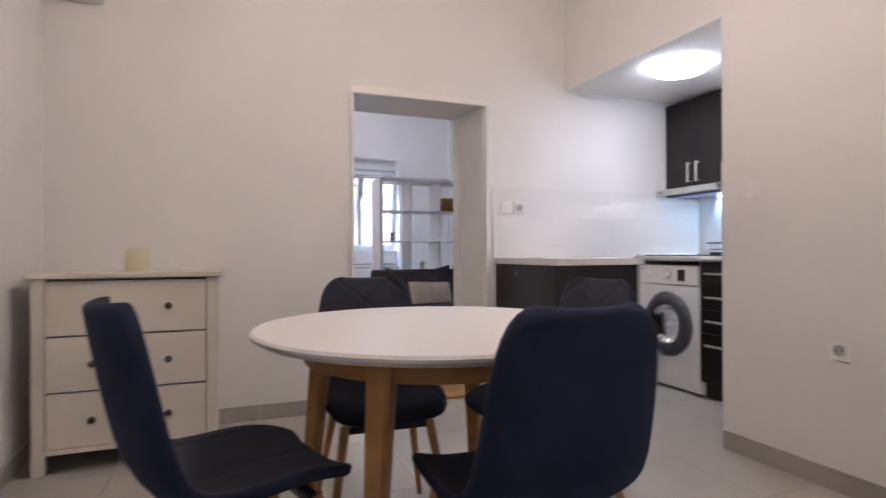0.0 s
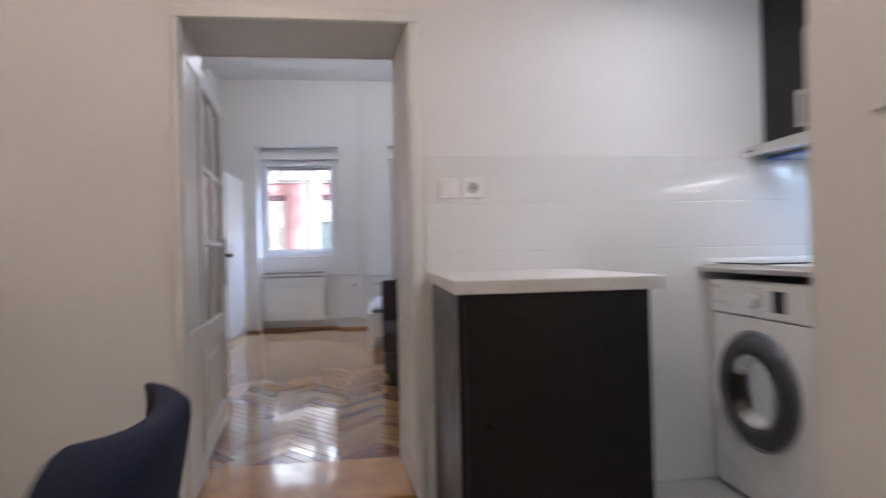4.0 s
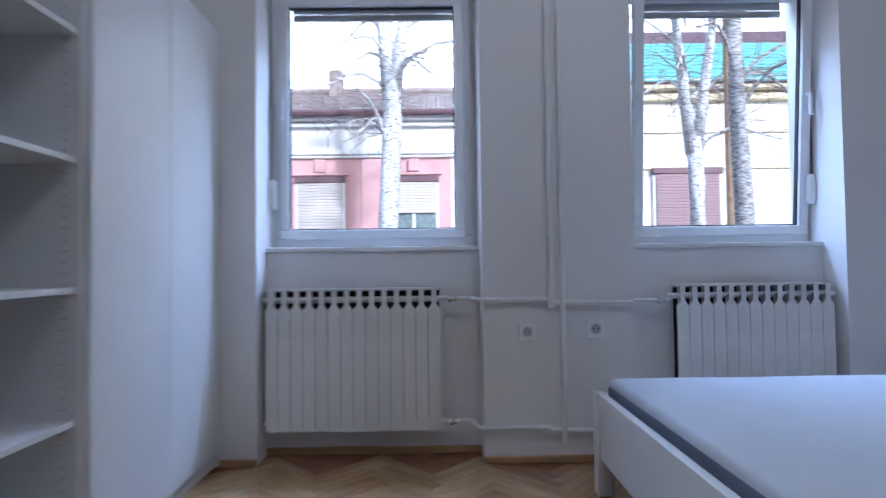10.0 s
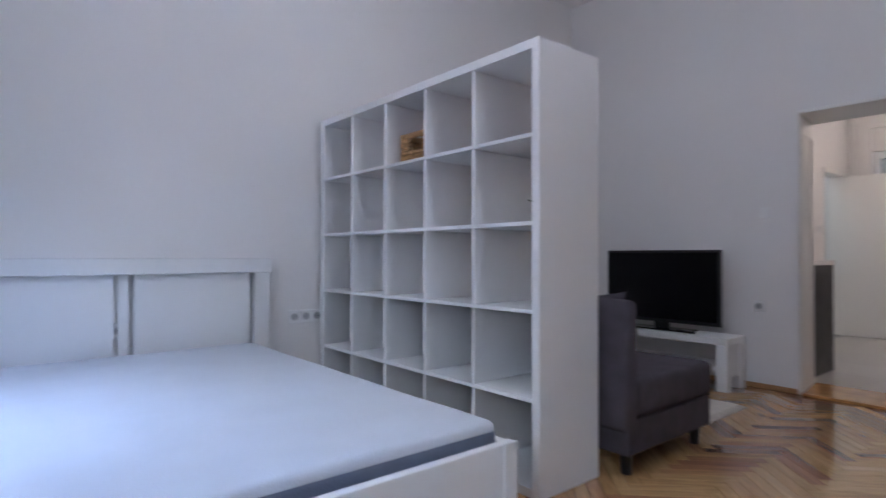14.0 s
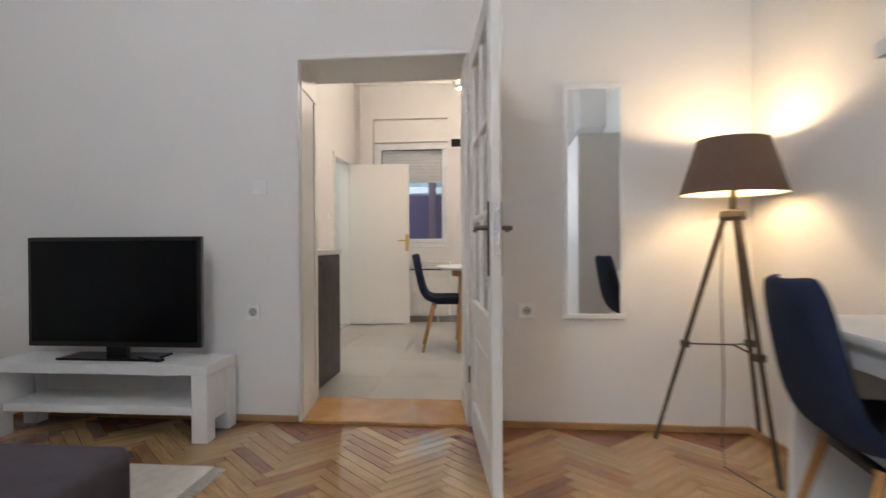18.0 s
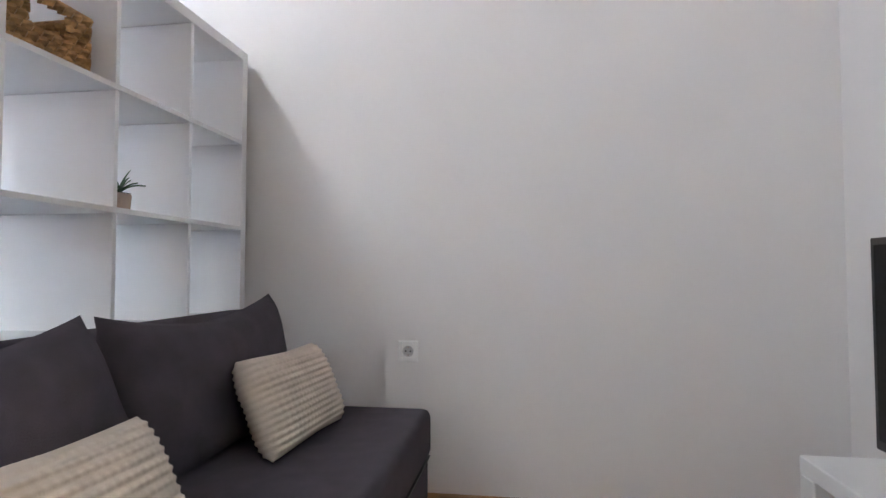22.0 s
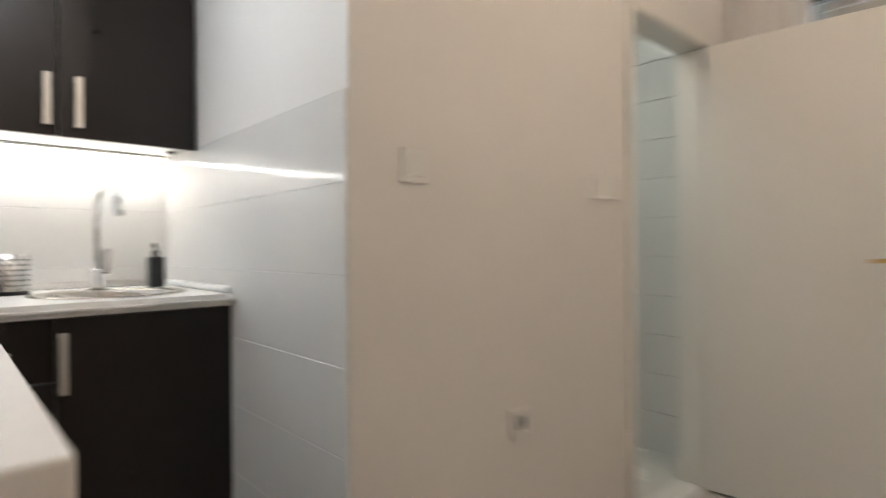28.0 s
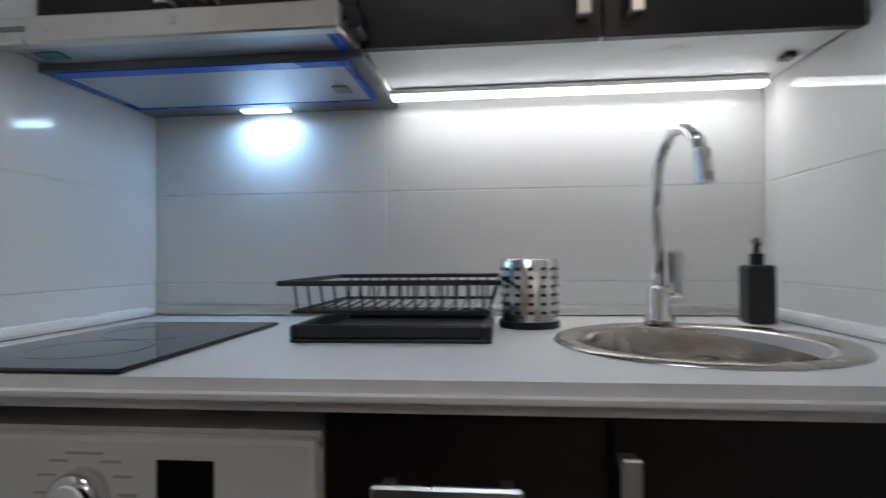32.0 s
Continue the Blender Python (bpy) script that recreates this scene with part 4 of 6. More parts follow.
# desk
desk = thing("desk", (-2.062, 0.94, 0), "white desk with open end shelves against the wall", "desk")
bm = prism([(0, 0), (0.435, 0), (0.472, 0.04), (0.472, 0.972), (0.435, 1.01), (0, 1.01)], 0.687, 0.715)
bmesh.ops.bevel(bm, geom=list(bm.edges), offset=0.004, segments=2, affect="EDGES")
part("top", bm, WHITE, desk)
part("apron", box((0.436, 0.046, 0.62), (0.454, 0.954, 0.686), 0.002), WHITE, desk)
part("back_panel", box((0.02, 0.056, 0.25), (0.036, 0.659, 0.686)), WHITE, desk)
for y, x1 in ((0.02, 0.435), (0.66, 0.435), (0.955, 0.455)):
    part("end_panel", box((0.02, y, 0.0), (x1, y + 0.035, 0.6865), 0.003), WHITE, desk)
for z in (0.09, 0.355, 0.52):
    part("shelf", box((0.03, 0.696, z), (0.435, 0.954, z + 0.018), 0.002), WHITE, desk)
part("shelf_back", box((0.022, 0.696, 0.09), (0.03, 0.954, 0.686)), WHITE, desk)
strip = thing("power_strip", (-1.80, 1.30, 0.0), "black cables and power strip under the desk", "power strip")
part("strip_body", box((-0.03, -0.12, 0), (0.03, 0.12, 0.035), 0.006), BLACK, strip)
part("cable", tube([(0, 0.12, 0.01), (0.12, 0.3, 0.006), (0.2, 0.15, 0.006), (0.1, -0.1, 0.006), (0.16, -0.3, 0.006), (-0.1, -0.35, 0.006)], 0.004, 6), BLACK, strip)
for (y, z) in ((1.09, 1.50), (0.62, 1.945)):
    ws_ = thing("wall_shelf", (X_W, y, z), "thick white floating wall shelf above the desk", "wall shelf", "floating wall shelves")
    part("board", box((0, 0, 0), (0.26, 1.1, 0.048), 0.002), WHITE, ws_)

# ceiling lamp
cl = thing("ceiling_lamp", (0.12, 2.94, H_B), "ceiling spot lamp with three small glowing bulbs", "ceiling lamp")
GLOWC = mat("bulb_glow", (1.0, 0.95, 0.85), emit=14.0, noise_amount=0.0)
part("rose", lathe([(0, 0), (0.06, 0), (0.06, -0.02), (0.015, -0.028), (0.012, -0.12), (0, -0.12)], 20), CHROME, cl)
for a in (20, 140, 260):
    ca, sa = math.cos(radians(a)), math.sin(radians(a))
    arm = part("arm", tube([(0, 0, -0.10), (0.06 * ca, 0.06 * sa, -0.13), (0.10 * ca, 0.10 * sa, -0.17)], 0.007, 8), CHROME, cl)
    part("bulb", moved(lathe([(0, -0.03), (0.02, -0.028), (0.033, 0), (0.024, 0.026), (0.012, 0.03), (0, 0.03)], 16), Matrix.Translation((0.10 * ca, 0.10 * sa, -0.19))), GLOWC, arm, "glowing bulb", smooth=True)


# ---------- shell chairs ----------
def quilted():
    m = mat("quilted_navy_fabric", (0.043, 0.046, 0.064), 0.86, noise_amount=0.16, noise_scale=10, spec=0.25)
    nt = m.node_tree
    tc = nt.nodes.new("ShaderNodeTexCoord")
    bps = None
    for ang in (38, -38):
        mp = nt.nodes.new("ShaderNodeMapping")
        mp.inputs["Rotation"].default_value = (0, radians(ang), 0)
        w = nt.nodes.new("ShaderNodeTexWave")
        w.wave_type, w.bands_direction, w.wave_profile = "BANDS", "Z", "SIN"
        w.inputs["Scale"].default_value = 2.6
        nt.links.new(tc.outputs["Object"], mp.inputs["Vector"])
        nt.links.new(mp.outputs["Vector"], w.inputs["Vector"])
        r = nt.nodes.new("ShaderNodeMapRange")
        r.inputs["From Min"].default_value, r.inputs["From Max"].default_value = 0.0, 0.08
        nt.links.new(w.outputs["Fac"], r.inputs["Value"])
        bp = nt.nodes.new("ShaderNodeBump")
        bp.inputs["Strength"].default_value, bp.inputs["Distance"].default_value = 0.45, 0.006
        nt.links.new(r.outputs["Result"], bp.inputs["Height"])
        if bps is not None:
            nt.links.new(bps.outputs["Normal"], bp.inputs["Normal"])
        bps = bp
    nt.links.new(bps.outputs["Normal"], nt.nodes["Principled BSDF"].inputs["Normal"])
    return m


QUILT = quilted()


def shell_surface(off):
    """Rows of points of the chair shell; off pushes them to the back and down. Seat faces -y."""
    prof = [(-0.215, 0.435, 0.17), (-0.19, 0.452, 0.205), (-0.10, 0.456, 0.225), (0.0, 0.450, 0.232), (0.09, 0.447, 0.232), (0.155, 0.462, 0.228), (0.195, 0.505, 0.222),
            (0.218, 0.57, 0.215), (0.236, 0.65, 0.208), (0.252, 0.73, 0.20), (0.266, 0.802, 0.185), (0.274, 0.844, 0.155), (0.277, 0.861, 0.11)]
    rows = []
    for i, (y, z, w) in enumerate(prof):
        a = prof[max(i - 1, 0)]
        b = prof[min(i + 1, len(prof) - 1)]
        ty, tz = b[0] - a[0], b[1] - a[1]
        L = math.hypot(ty, tz)
        ny, nz = -tz / L, ty / L
        row = []
        for k in range(13):
            u = 2 * k / 12 - 1
            curl = 0.042 * abs(u) ** 3 * (1 if i > 1 else 0.5)
            row.append((0.94 * w * u, y + ny * (curl - off), z + nz * (curl - off)))
        rows.append(row)
    return rows


def shell_mesh():
    bm = bmesh.new()
    front = [[bm.verts.new(p) for p in r] for r in shell_surface(0.0)]
    back = [[bm.verts.new(p) for p in r] for r in shell_surface(0.034)]
    R, C = len(front), 13
    for g, flip in ((front, False), (back, True)):
        for i in range(R - 1):
            for j in range(C - 1):
                q = (g[i][j], g[i][j + 1], g[i + 1][j + 1], g[i + 1][j])
                f = bm.faces.new(q[::-1] if flip else q)
                f.material_index = 1 if flip else 0
    for i in range(R - 1):
        for j in (0, C - 1):
            bm.faces.new((front[i][j], front[i + 1][j], back[i + 1][j], back[i][j])).material_index = 1
    for j in range(C - 1):
        for i in (0, R - 1):
            bm.faces.new((front[i][j], front[i][j + 1], back[i][j + 1], back[i][j])).material_index = 1
    bmesh.ops.recalc_face_normals(bm, faces=bm.faces)
    return bm


def chair(place, rz):
    t = thing("dining_chair", place, "dark navy grey upholstered shell chair with wooden legs", "chair", "shell chairs", rz=rz)
    sh = part("shell", shell_mesh(), [QUILT, CHAIRF], t, smooth=True)
    sub = sh.modifiers.new("round", "SUBSURF")
    sub.levels = sub.render_levels = 1
    part("cross_frame", boxes([((-0.15, -0.14, 0.375), (0.15, -0.11, 0.40)), ((-0.15, 0.09, 0.375), (0.15, 0.12, 0.40)), ((-0.015, -0.12, 0.40), (0.015, 0.10, 0.414))], 0.004), BLACK, t)
    for sx in (-1, 1):
        for y0, y1 in ((-0.13, -0.21), (0.11, 0.21)):
            part("leg", tube([(sx * 0.14, y0, 0.40), (sx * 0.205, y1, 0.0)], 0.016, 10, taper=0.010), WOODLEG, t)
    return t


first_chair = chair((-1.185, -2.39, 0), 108)
for x, y, rz in ((-0.71, -1.90, -3), (-0.217, -2.175, -83), (-0.600, -2.680, 181)):
    copy_thing(first_chair, pose(x, y, 0, 0, 0, rz))
desk_chair = copy_thing(first_chair, pose(-1.725, 1.32, 0, 0, 0, -96))
tagged(desk_chair, "dark navy grey upholstered shell chair at the desk")

# ---------- table ----------
table = thing("dining_table", (-0.640, -2.275, 0), "round white dining table with splayed oak legs", "table")
TABW = mat("table_white", (0.80, 0.79, 0.78), 0.36, noise_amount=0.0)
part("tabletop", lathe([(0, 0.722), (0.492, 0.722), (0.514, 0.735), (0.517, 0.743), (0.510, 0.75), (0, 0.75)], 72), TABW, table)
part("apron", lathe([(0.36, 0.66), (0.375, 0.66), (0.375, 0.7215), (0.36, 0.7215)], 48), WOODLEG, table)
for a in (-40, 50, 140, 230):
    ca, sa = math.cos(radians(a)), math.sin(radians(a))
    bm = bmesh.new()
    top = [(0.345, -0.031), (0.40, -0.031), (0.40, 0.031), (0.345, 0.031)]
    bot = [(0.43, -0.016), (0.465, -0.016), (0.465, 0.016), (0.43, 0.016)]
    vt = [bm.verts.new((r * ca - s * sa, r * sa + s * ca, 0.7215)) for r, s in top]
    vb = [bm.verts.new((r * ca - s * sa, r * sa + s * ca, 0.0)) for r, s in bot]
    bm.faces.new(vt)
    bm.faces.new(vb[::-1])
    for i in range(4):
        bm.faces.new((vb[i], vb[(i + 1) % 4], vt[(i + 1) % 4], vt[i]))
    bmesh.ops.recalc_face_normals(bm, faces=bm.faces)
    bmesh.ops.bevel(bm, geom=list(bm.edges), offset=0.006, segments=2, affect="EDGES")
    part("leg", bm, WOODLEG, table)

# ---------- dresser ----------
CREAM = mat("cream_white_paint", (0.72, 0.67, 0.59), 0.4, noise_amount=0.03, noise_scale=4)
dr = thing("dresser", (-1.985, -0.945, 0), "white three-row chest of drawers with dark knobs", "dresser")
DWd, DDp, DHt = 0.742, 0.50, 0.873
part("top", box((-0.02, -0.025, DHt - 0.025), (DWd + 0.02, DDp, DHt), 0.006, 2), CREAM, dr)
for x in (0.0, DWd - 0.05):
    part("corner_post", box((x, 0, 0), (x + 0.05, 0.05, DHt - 0.026), 0.003), CREAM, dr)
    part("rear_post", box((x, DDp - 0.05, 0), (x + 0.05, DDp - 0.002, DHt - 0.026), 0.003), CREAM, dr)
for x in (0.012, DWd - 0.03):
    part("side_panel", box((x, 0.051, 0.09), (x + 0.018, DDp - 0.051, DHt - 0.026)), CREAM, dr)
part("carcass", box((0.052, 0.03, 0.09), (DWd - 0.052, DDp - 0.06, DHt - 0.03)), GREYPL, dr)
part("bottom_rail", box((0.051, 0.004, 0.085), (DWd - 0.051, 0.03, 0.108), 0.002), CREAM, dr)
for i in range(3):
    z0 = 0.110 + i * 0.2445
    df = part("drawer_front", box((0.053, 0.002, z0), (DWd - 0.053, 0.022, z0 + 0.237), 0.003), CREAM, dr)
    for x in (0.229, DWd - 0.211):
        part("knob", moved(lathe([(0, 0.0), (0.007, 0.0), (0.007, 0.012), (0.016, 0.018), (0.015, 0.026), (0, 0.028)], 16), pose(x, 0.002, z0 + 0.118, 90, 0, 0)), IRON, df, "dark metal knob", smooth=True)
cd = thing("candle", (-1.611, -0.68, DHt), "stout cream pillar candle on the dresser", "candle")
part("wax", lathe([(0, 0), (0.056, 0), (0.058, 0.004), (0.057, 0.10), (0.050, 0.108), (0.044, 0.104), (0, 0.10)], 28), CANDLE, cd, smooth=True)
part("wick", tube([(0, 0, 0.099), (0.001, 0, 0.112)], 0.0015, 6), BLACK, cd)
wb = thing("fuse_box", (-1.92, Y_D, 2.26), "white fuse box high on the dining wall", "fuse box")
part("box", box((-0.10, -0.09, 0), (0.12, 0, 0.22), 0.006), WHITE_GLOSS, wb)
part("lid", box((-0.09, -0.098, 0.01), (0.11, -0.091, 0.21), 0.003), WHITE_GLOSS, wb)

# ---------- skirting tiles and cornice in the dining room ----------
skd = thing("baseboard_dining", (0, 0, 0), "grey tile skirting along the dining room walls", "baseboard", kind="structure")
for (x0, y0), (x1, y1) in (((X_W, Y_D - 0.010), (DX0 - 0.016, Y_D)), ((X_W, Y_S + 0.01), (X_W + 0.010, Y_D - 0.011)), ((X_P - 0.010, BY1 + 0.02), (X_P, Y_P)), ((X_P - 0.010, Y_S + 0.011), (X_P, BY0 - 0.05)),
                           ((X_W + 0.011, Y_S), (EX0 - 0.05, Y_S + 0.010)), ((EX1 + 0.05, Y_S), (X_P - 0.011, Y_S + 0.010))):
    n = max(1, round(max(x1 - x0, y1 - y0) / 0.6))
    for i in range(n):
        if x1 - x0 > y1 - y0:
            a, b = x0 + (x1 - x0) * i / n, x0 + (x1 - x0) * (i + 1) / n
            part("skirting_tile", box((a + 0.001, y0, 0.0), (b - 0.001, y1, 0.085), 0.002), SKIRT, skd)
        else:
            a, b = y0 + (y1 - y0) * i / n, y0 + (y1 - y0) * (i + 1) / n
            part("skirting_tile", box((x0, a + 0.001, 0.0), (x1, b - 0.001, 0.085), 0.002), SKIRT, skd)
tagged(part("ceiling_pipe", tube([(X_W, Y_S + 0.05, H_D - 0.12), (X_P, Y_S + 0.05, H_D - 0.12)], 0.015, 8), RADW), "white heating pipe under the ceiling", "pipe", kind="structure")
tagged(part("corner_riser", tube([(X_P - 0.08, Y_S + 0.05, 0.0), (X_P - 0.08, Y_S + 0.05, H_D)], 0.015, 8), RADW), "white heating riser in the corner", "pipe", kind="structure")

# ---------- kitchen: island ----------
isl = thing("kitchen_island", (0.483, -1.19, 0), "dark grey kitchen island with a pale worktop", "kitchen island")
IW, ID = 0.582, Y_D - 0.012 + 1.19
part("end_panel", box((0.006, 0.010, 0.0), (0.024, ID, 0.880), 0.001), ANTHRA, isl)
part("front_panel", box((0.0245, 0.010, 0.10), (IW - 0.02, 0.028, 0.880), 0.001), ANTHRA, isl)
part("rear_panel", box((IW - 0.030, 0.0285, 0.10), (IW - 0.012, ID, 0.880), 0.001), ANTHRA, isl)
part("plinth", box((0.0245, 0.035, 0.0), (IW - 0.045, ID, 0.099)), ANTHRA, isl)
part("worktop", box((-0.004, -0.004, 0.8805), (IW + 0.02, ID, 0.920), 0.004, 2), MDF_WHITE, isl, "pale grey laminate worktop")

# ---------- kitchen: base units ----------
wm = thing("washing_machine", (1.680, -1.030, 0), "white front-loading washing machine with a dark door", "washing machine")
for name_, lo, hi in (("side_panel", (0.014, 0.0, 0.012), (0.57, 0.016, 0.845)), ("side_panel", (0.014, 0.539, 0.012), (0.57, 0.555, 0.845)), ("back_panel", (0.554, 0.0162, 0.012), (0.57, 0.5388, 0.845)), ("base_panel", (0.014, 0.0162, 0.012), (0.5538, 0.5388, 0.028)), ("top_panel", (0.014, 0.0, 0.8452), (0.57, 0.555, 0.86))):
    part(name_, box(lo, hi, 0.004), WHITE_GLOSS, wm)
bm = bmesh.new()
rect = [bm.verts.new((0.0135, y, z)) for y, z in ((0.002, 0.03), (0.553, 0.03), (0.553, 0.722), (0.002, 0.722))]
ring = [bm.verts.new((0.0135, 0.279 + 0.160 * math.cos(math.tau * i / 48), 0.450 + 0.160 * math.sin(math.tau * i / 48))) for i in range(48)]
loops = [bm.edges.new((l[i], l[(i + 1) % len(l)])) for l in (rect, ring) for i in range(len(l))]
bmesh.ops.triangle_fill(bm, edges=loops, use_beauty=True)
up = bmesh.ops.extrude_face_region(bm, geom=list(bm.faces))
bmesh.ops.translate(bm, vec=(-0.0135, 0, 0), verts=[g for g in up["geom"] if isinstance(g, bmesh.types.BMVert)])
bmesh.ops.recalc_face_normals(bm, faces=bm.faces)
part("front_panel", bm, WHITE_GLOSS, wm)
part("control_panel", box((-0.004, 0.002, 0.725), (0.0135, 0.553, 0.858), 0.008, 2), WHITE_GLOSS, wm)
for y in (0.05, 0.50):
    for x in (0.06, 0.50):
        part("foot", moved(lathe([(0, 0), (0.022, 0), (0.022, 0.012), (0, 0.012)], 12), Matrix.Translation((x, y, 0))), RUBBER, wm)
door = part("door_ring", moved(lathe([(0.135, -0.004), (0.138, 0.022), (0.165, 0.030), (0.200, 0.024), (0.214, 0.004), (0.214, -0.004)], 48), pose(0.0, 0.279, 0.450, 0, -90, 0)), mat("dark_grey_door_ring", (0.065, 0.065, 0.072), 0.22, noise_amount=0.03), wm, "dark grey door ring", smooth=True)
part("door_glass", moved(lathe([(0.137, 0.022), (0.125, 0.010), (0.115, -0.012), (0.105, -0.022), (0.05, -0.028), (0, -0.030), (0, -0.025), (0.05, -0.023), (0.100, -0.017), (0.110, -0.008), (0.120, 0.014), (0.135, 0.025)], 40), pose(0.0, 0.279, 0.450, 0, -90, 0)), mat("porthole_glass", (0.42, 0.43, 0.45), 0.03, trans=1.0, noise_amount=0.0), door, "bowl-shaped glass porthole", smooth=True)
part("rubber_gasket", moved(lathe([(0.160, -0.012), (0.150, -0.006), (0.142, -0.014), (0.140, -0.05), (0.150, -0.06), (0.160, -0.06)], 40), pose(0.0, 0.279, 0.450, 0, -90, 0)), RUBBER, door, smooth=True)
drum = part("drum", moved(lathe([(0.158, -0.062), (0.205, -0.075), (0.205, -0.32), (0.19, -0.33), (0, -0.34)], 40), pose(0.0, 0.279, 0.450, 0, -90, 0)), mat("dull_drum_steel", (0.075, 0.075, 0.08), 0.28, metal=1.0, noise_amount=0.1, noise_scale=40), wm, "dull steel drum behind the porthole", smooth=True)
for a in (60, 180, 300):
    part("drum_paddle", moved(box((-0.02, 0.150, -0.31), (0.02, 0.204, -0.08), 0.012, 2), pose(0.0, 0.279, 0.450, 0, -90, 0) @ pose(0, 0, 0, 0, 0, a)), GREYPL, drum)
part("door_trim", moved(lathe([(0.214, -0.003), (0.226, 0.0), (0.226, 0.006), (0.2145, 0.008)], 48), pose(0.0, 0.279, 0.450, 0, -90, 0)), GREYPL, door, smooth=True)
part("dial", moved(lathe([(0, 0), (0.030, 0), (0.029, 0.022), (0.024, 0.026), (0, 0.026)], 28), pose(-0.004, 0.265, 0.792, 0, -90, 0)), CHROME, wm, "chrome programme dial", smooth=True)
part("dial_cap", moved(lathe([(0, 0.0), (0.020, 0.0), (0.019, 0.004), (0, 0.005)], 24), pose(-0.0305, 0.265, 0.792, 0, -90, 0)), WHITE_GLOSS, wm)
part("display", box((-0.006, 0.115, 0.755), (-0.0042, 0.180, 0.832)), BLACK_GLOSS, wm, "black display")
part("soap_drawer", box((-0.008, 0.415, 0.770), (-0.0042, 0.535, 0.806), 0.002), WHITE_GLOSS, wm)
part("brand_plate", boxes([((-0.006, 0.495, 0.834), (-0.0042, 0.532, 0.838)), ((-0.006, 0.50, 0.826), (-0.0042, 0.532, 0.830))]), GREYPL, wm)
for i in range(14):
    a = radians(i * 360 / 14)
    part("dial_mark", box((-0.0055, 0.265 + 0.050 * math.cos(a) - 0.011, 0.792 + 0.046 * math.sin(a) - 0.0015), (-0.0042, 0.265 + 0.050 * math.cos(a) + 0.011, 0.792 + 0.046 * math.sin(a) + 0.0015)), mat("pale_grey_print", (0.52, 0.52, 0.52), 0.5), wm)
part("filter_flap", box((-0.001, 0.03, 0.06), (0.001, 0.13, 0.16), 0.001), WHITE_GLOSS, wm)


def bar_handle(par, x, a, b, vertical, z):
    """A flat satin bar on two feet in front of the plane x."""
    bm = bmesh.new()
    if vertical:
        add_box(bm, (x - 0.032, a - 0.010, z), (x - 0.024, a + 0.010, b), 0.002)
        add_box(bm, (x - 0.024, a - 0.008, z + 0.004), (x, a + 0.008, z + 0.014))
        add_box(bm, (x - 0.024, a - 0.008, b - 0.014), (x, a + 0.008, b - 0.004))
    else:
        add_box(bm, (x - 0.032, a, z - 0.008), (x - 0.022, b, z + 0.008), 0.003)
        add_box(bm, (x - 0.022, a + 0.01, z - 0.005), (x, a + 0.022, z + 0.005))
        add_box(bm, (x - 0.022, b - 0.022, z - 0.005), (x, b - 0.01, z + 0.005))
    part("handle", bm, ALU, par, "satin aluminium bar handle")


def base_unit(name, y0, y1, label):
    t = thing(name, (1.685, y0, 0), label, "kitchen cabinet", "kitchen base units")
    w = y1 - y0
    for a in (0.001, w - 0.017):
        part("side_panel", box((0.02, a, 0.10), (0.58, a + 0.016, 0.885)), ANTHRA, t)
    part("bottom", box((0.02, 0.0175, 0.10), (0.58, w - 0.0175, 0.116)), ANTHRA, t)
    part("back", box((0.57, 0.0175, 0.117), (0.58, w - 0.0175, 0.885)), ANTHRA, t)
    part("plinth", box((0.05, 0.001, 0.0), (0.066, w - 0.001, 0.099)), ANTHRA, t)
    return t


du = base_unit("drawer_unit", -1.335, -1.034, "dark grey kitchen drawer unit with four drawers")
zs = [0.105, 0.425, 0.579, 0.733, 0.887]
for i in range(4):
    fr = part("drawer_front", box((0.0, 0.002, zs[i] + 0.002), (0.018, 0.299, zs[i + 1] - 0.002), 0.001), ANTHRA, du)
    bar_handle(fr, 0.0, 0.090, 0.244, False, zs[i + 1] - 0.075)
su = base_unit("sink_cabinet", Y_P + 0.002, -1.336, "dark kitchen sink cabinet with one plain door")
part("door", box((0.0, 0.002, 0.107), (0.018, 0.434, 0.885), 0.001), ANTHRA, su)
bar_handle(su, 0.0, 0.423, 0.853, True, 0.703)
part("filler_strip", box((0.0, -0.0, 0.8855), (0.018, 0.435, 0.891)), BLACK, su)

# worktop
wt = thing("worktop", (1.648, Y_P + 0.010, 0.891), "pale grey laminate worktop with rounded front edge", "worktop")
TL = Y_D - 0.010 - Y_P - 0.010
bm = bmesh.new()
rect = [bm.verts.new(c_) for c_ in ((0, 0, 0), (0.645, 0, 0), (0.645, TL, 0), (0, TL, 0))]
ring = [bm.verts.new((0.282 + 0.166 * math.cos(math.tau * i / 56), -1.50 - Y_P - 0.010 + 0.166 * math.sin(math.tau * i / 56), 0)) for i in range(56)]
loops = [bm.edges.new((l[i], l[(i + 1) % len(l)])) for l in (rect, ring) for i in range(len(l))]
bmesh.ops.triangle_fill(bm, edges=loops, use_beauty=True)
up = bmesh.ops.extrude_face_region(bm, geom=list(bm.faces))
bmesh.ops.translate(bm, vec=(0, 0, 0.034), verts=[g for g in up["geom"] if isinstance(g, bmesh.types.BMVert)])
bmesh.ops.recalc_face_normals(bm, faces=bm.faces)
nose = [e for e in bm.edges if all(abs(v.co.x) < 1e-5 for v in e.verts) and abs(e.verts[0].co.z - e.verts[1].co.z) < 1e-5]
bmesh.ops.bevel(bm, geom=nose, offset=0.014, segments=6, affect="EDGES")
part("board", bm, MDF_WHITE, wt)
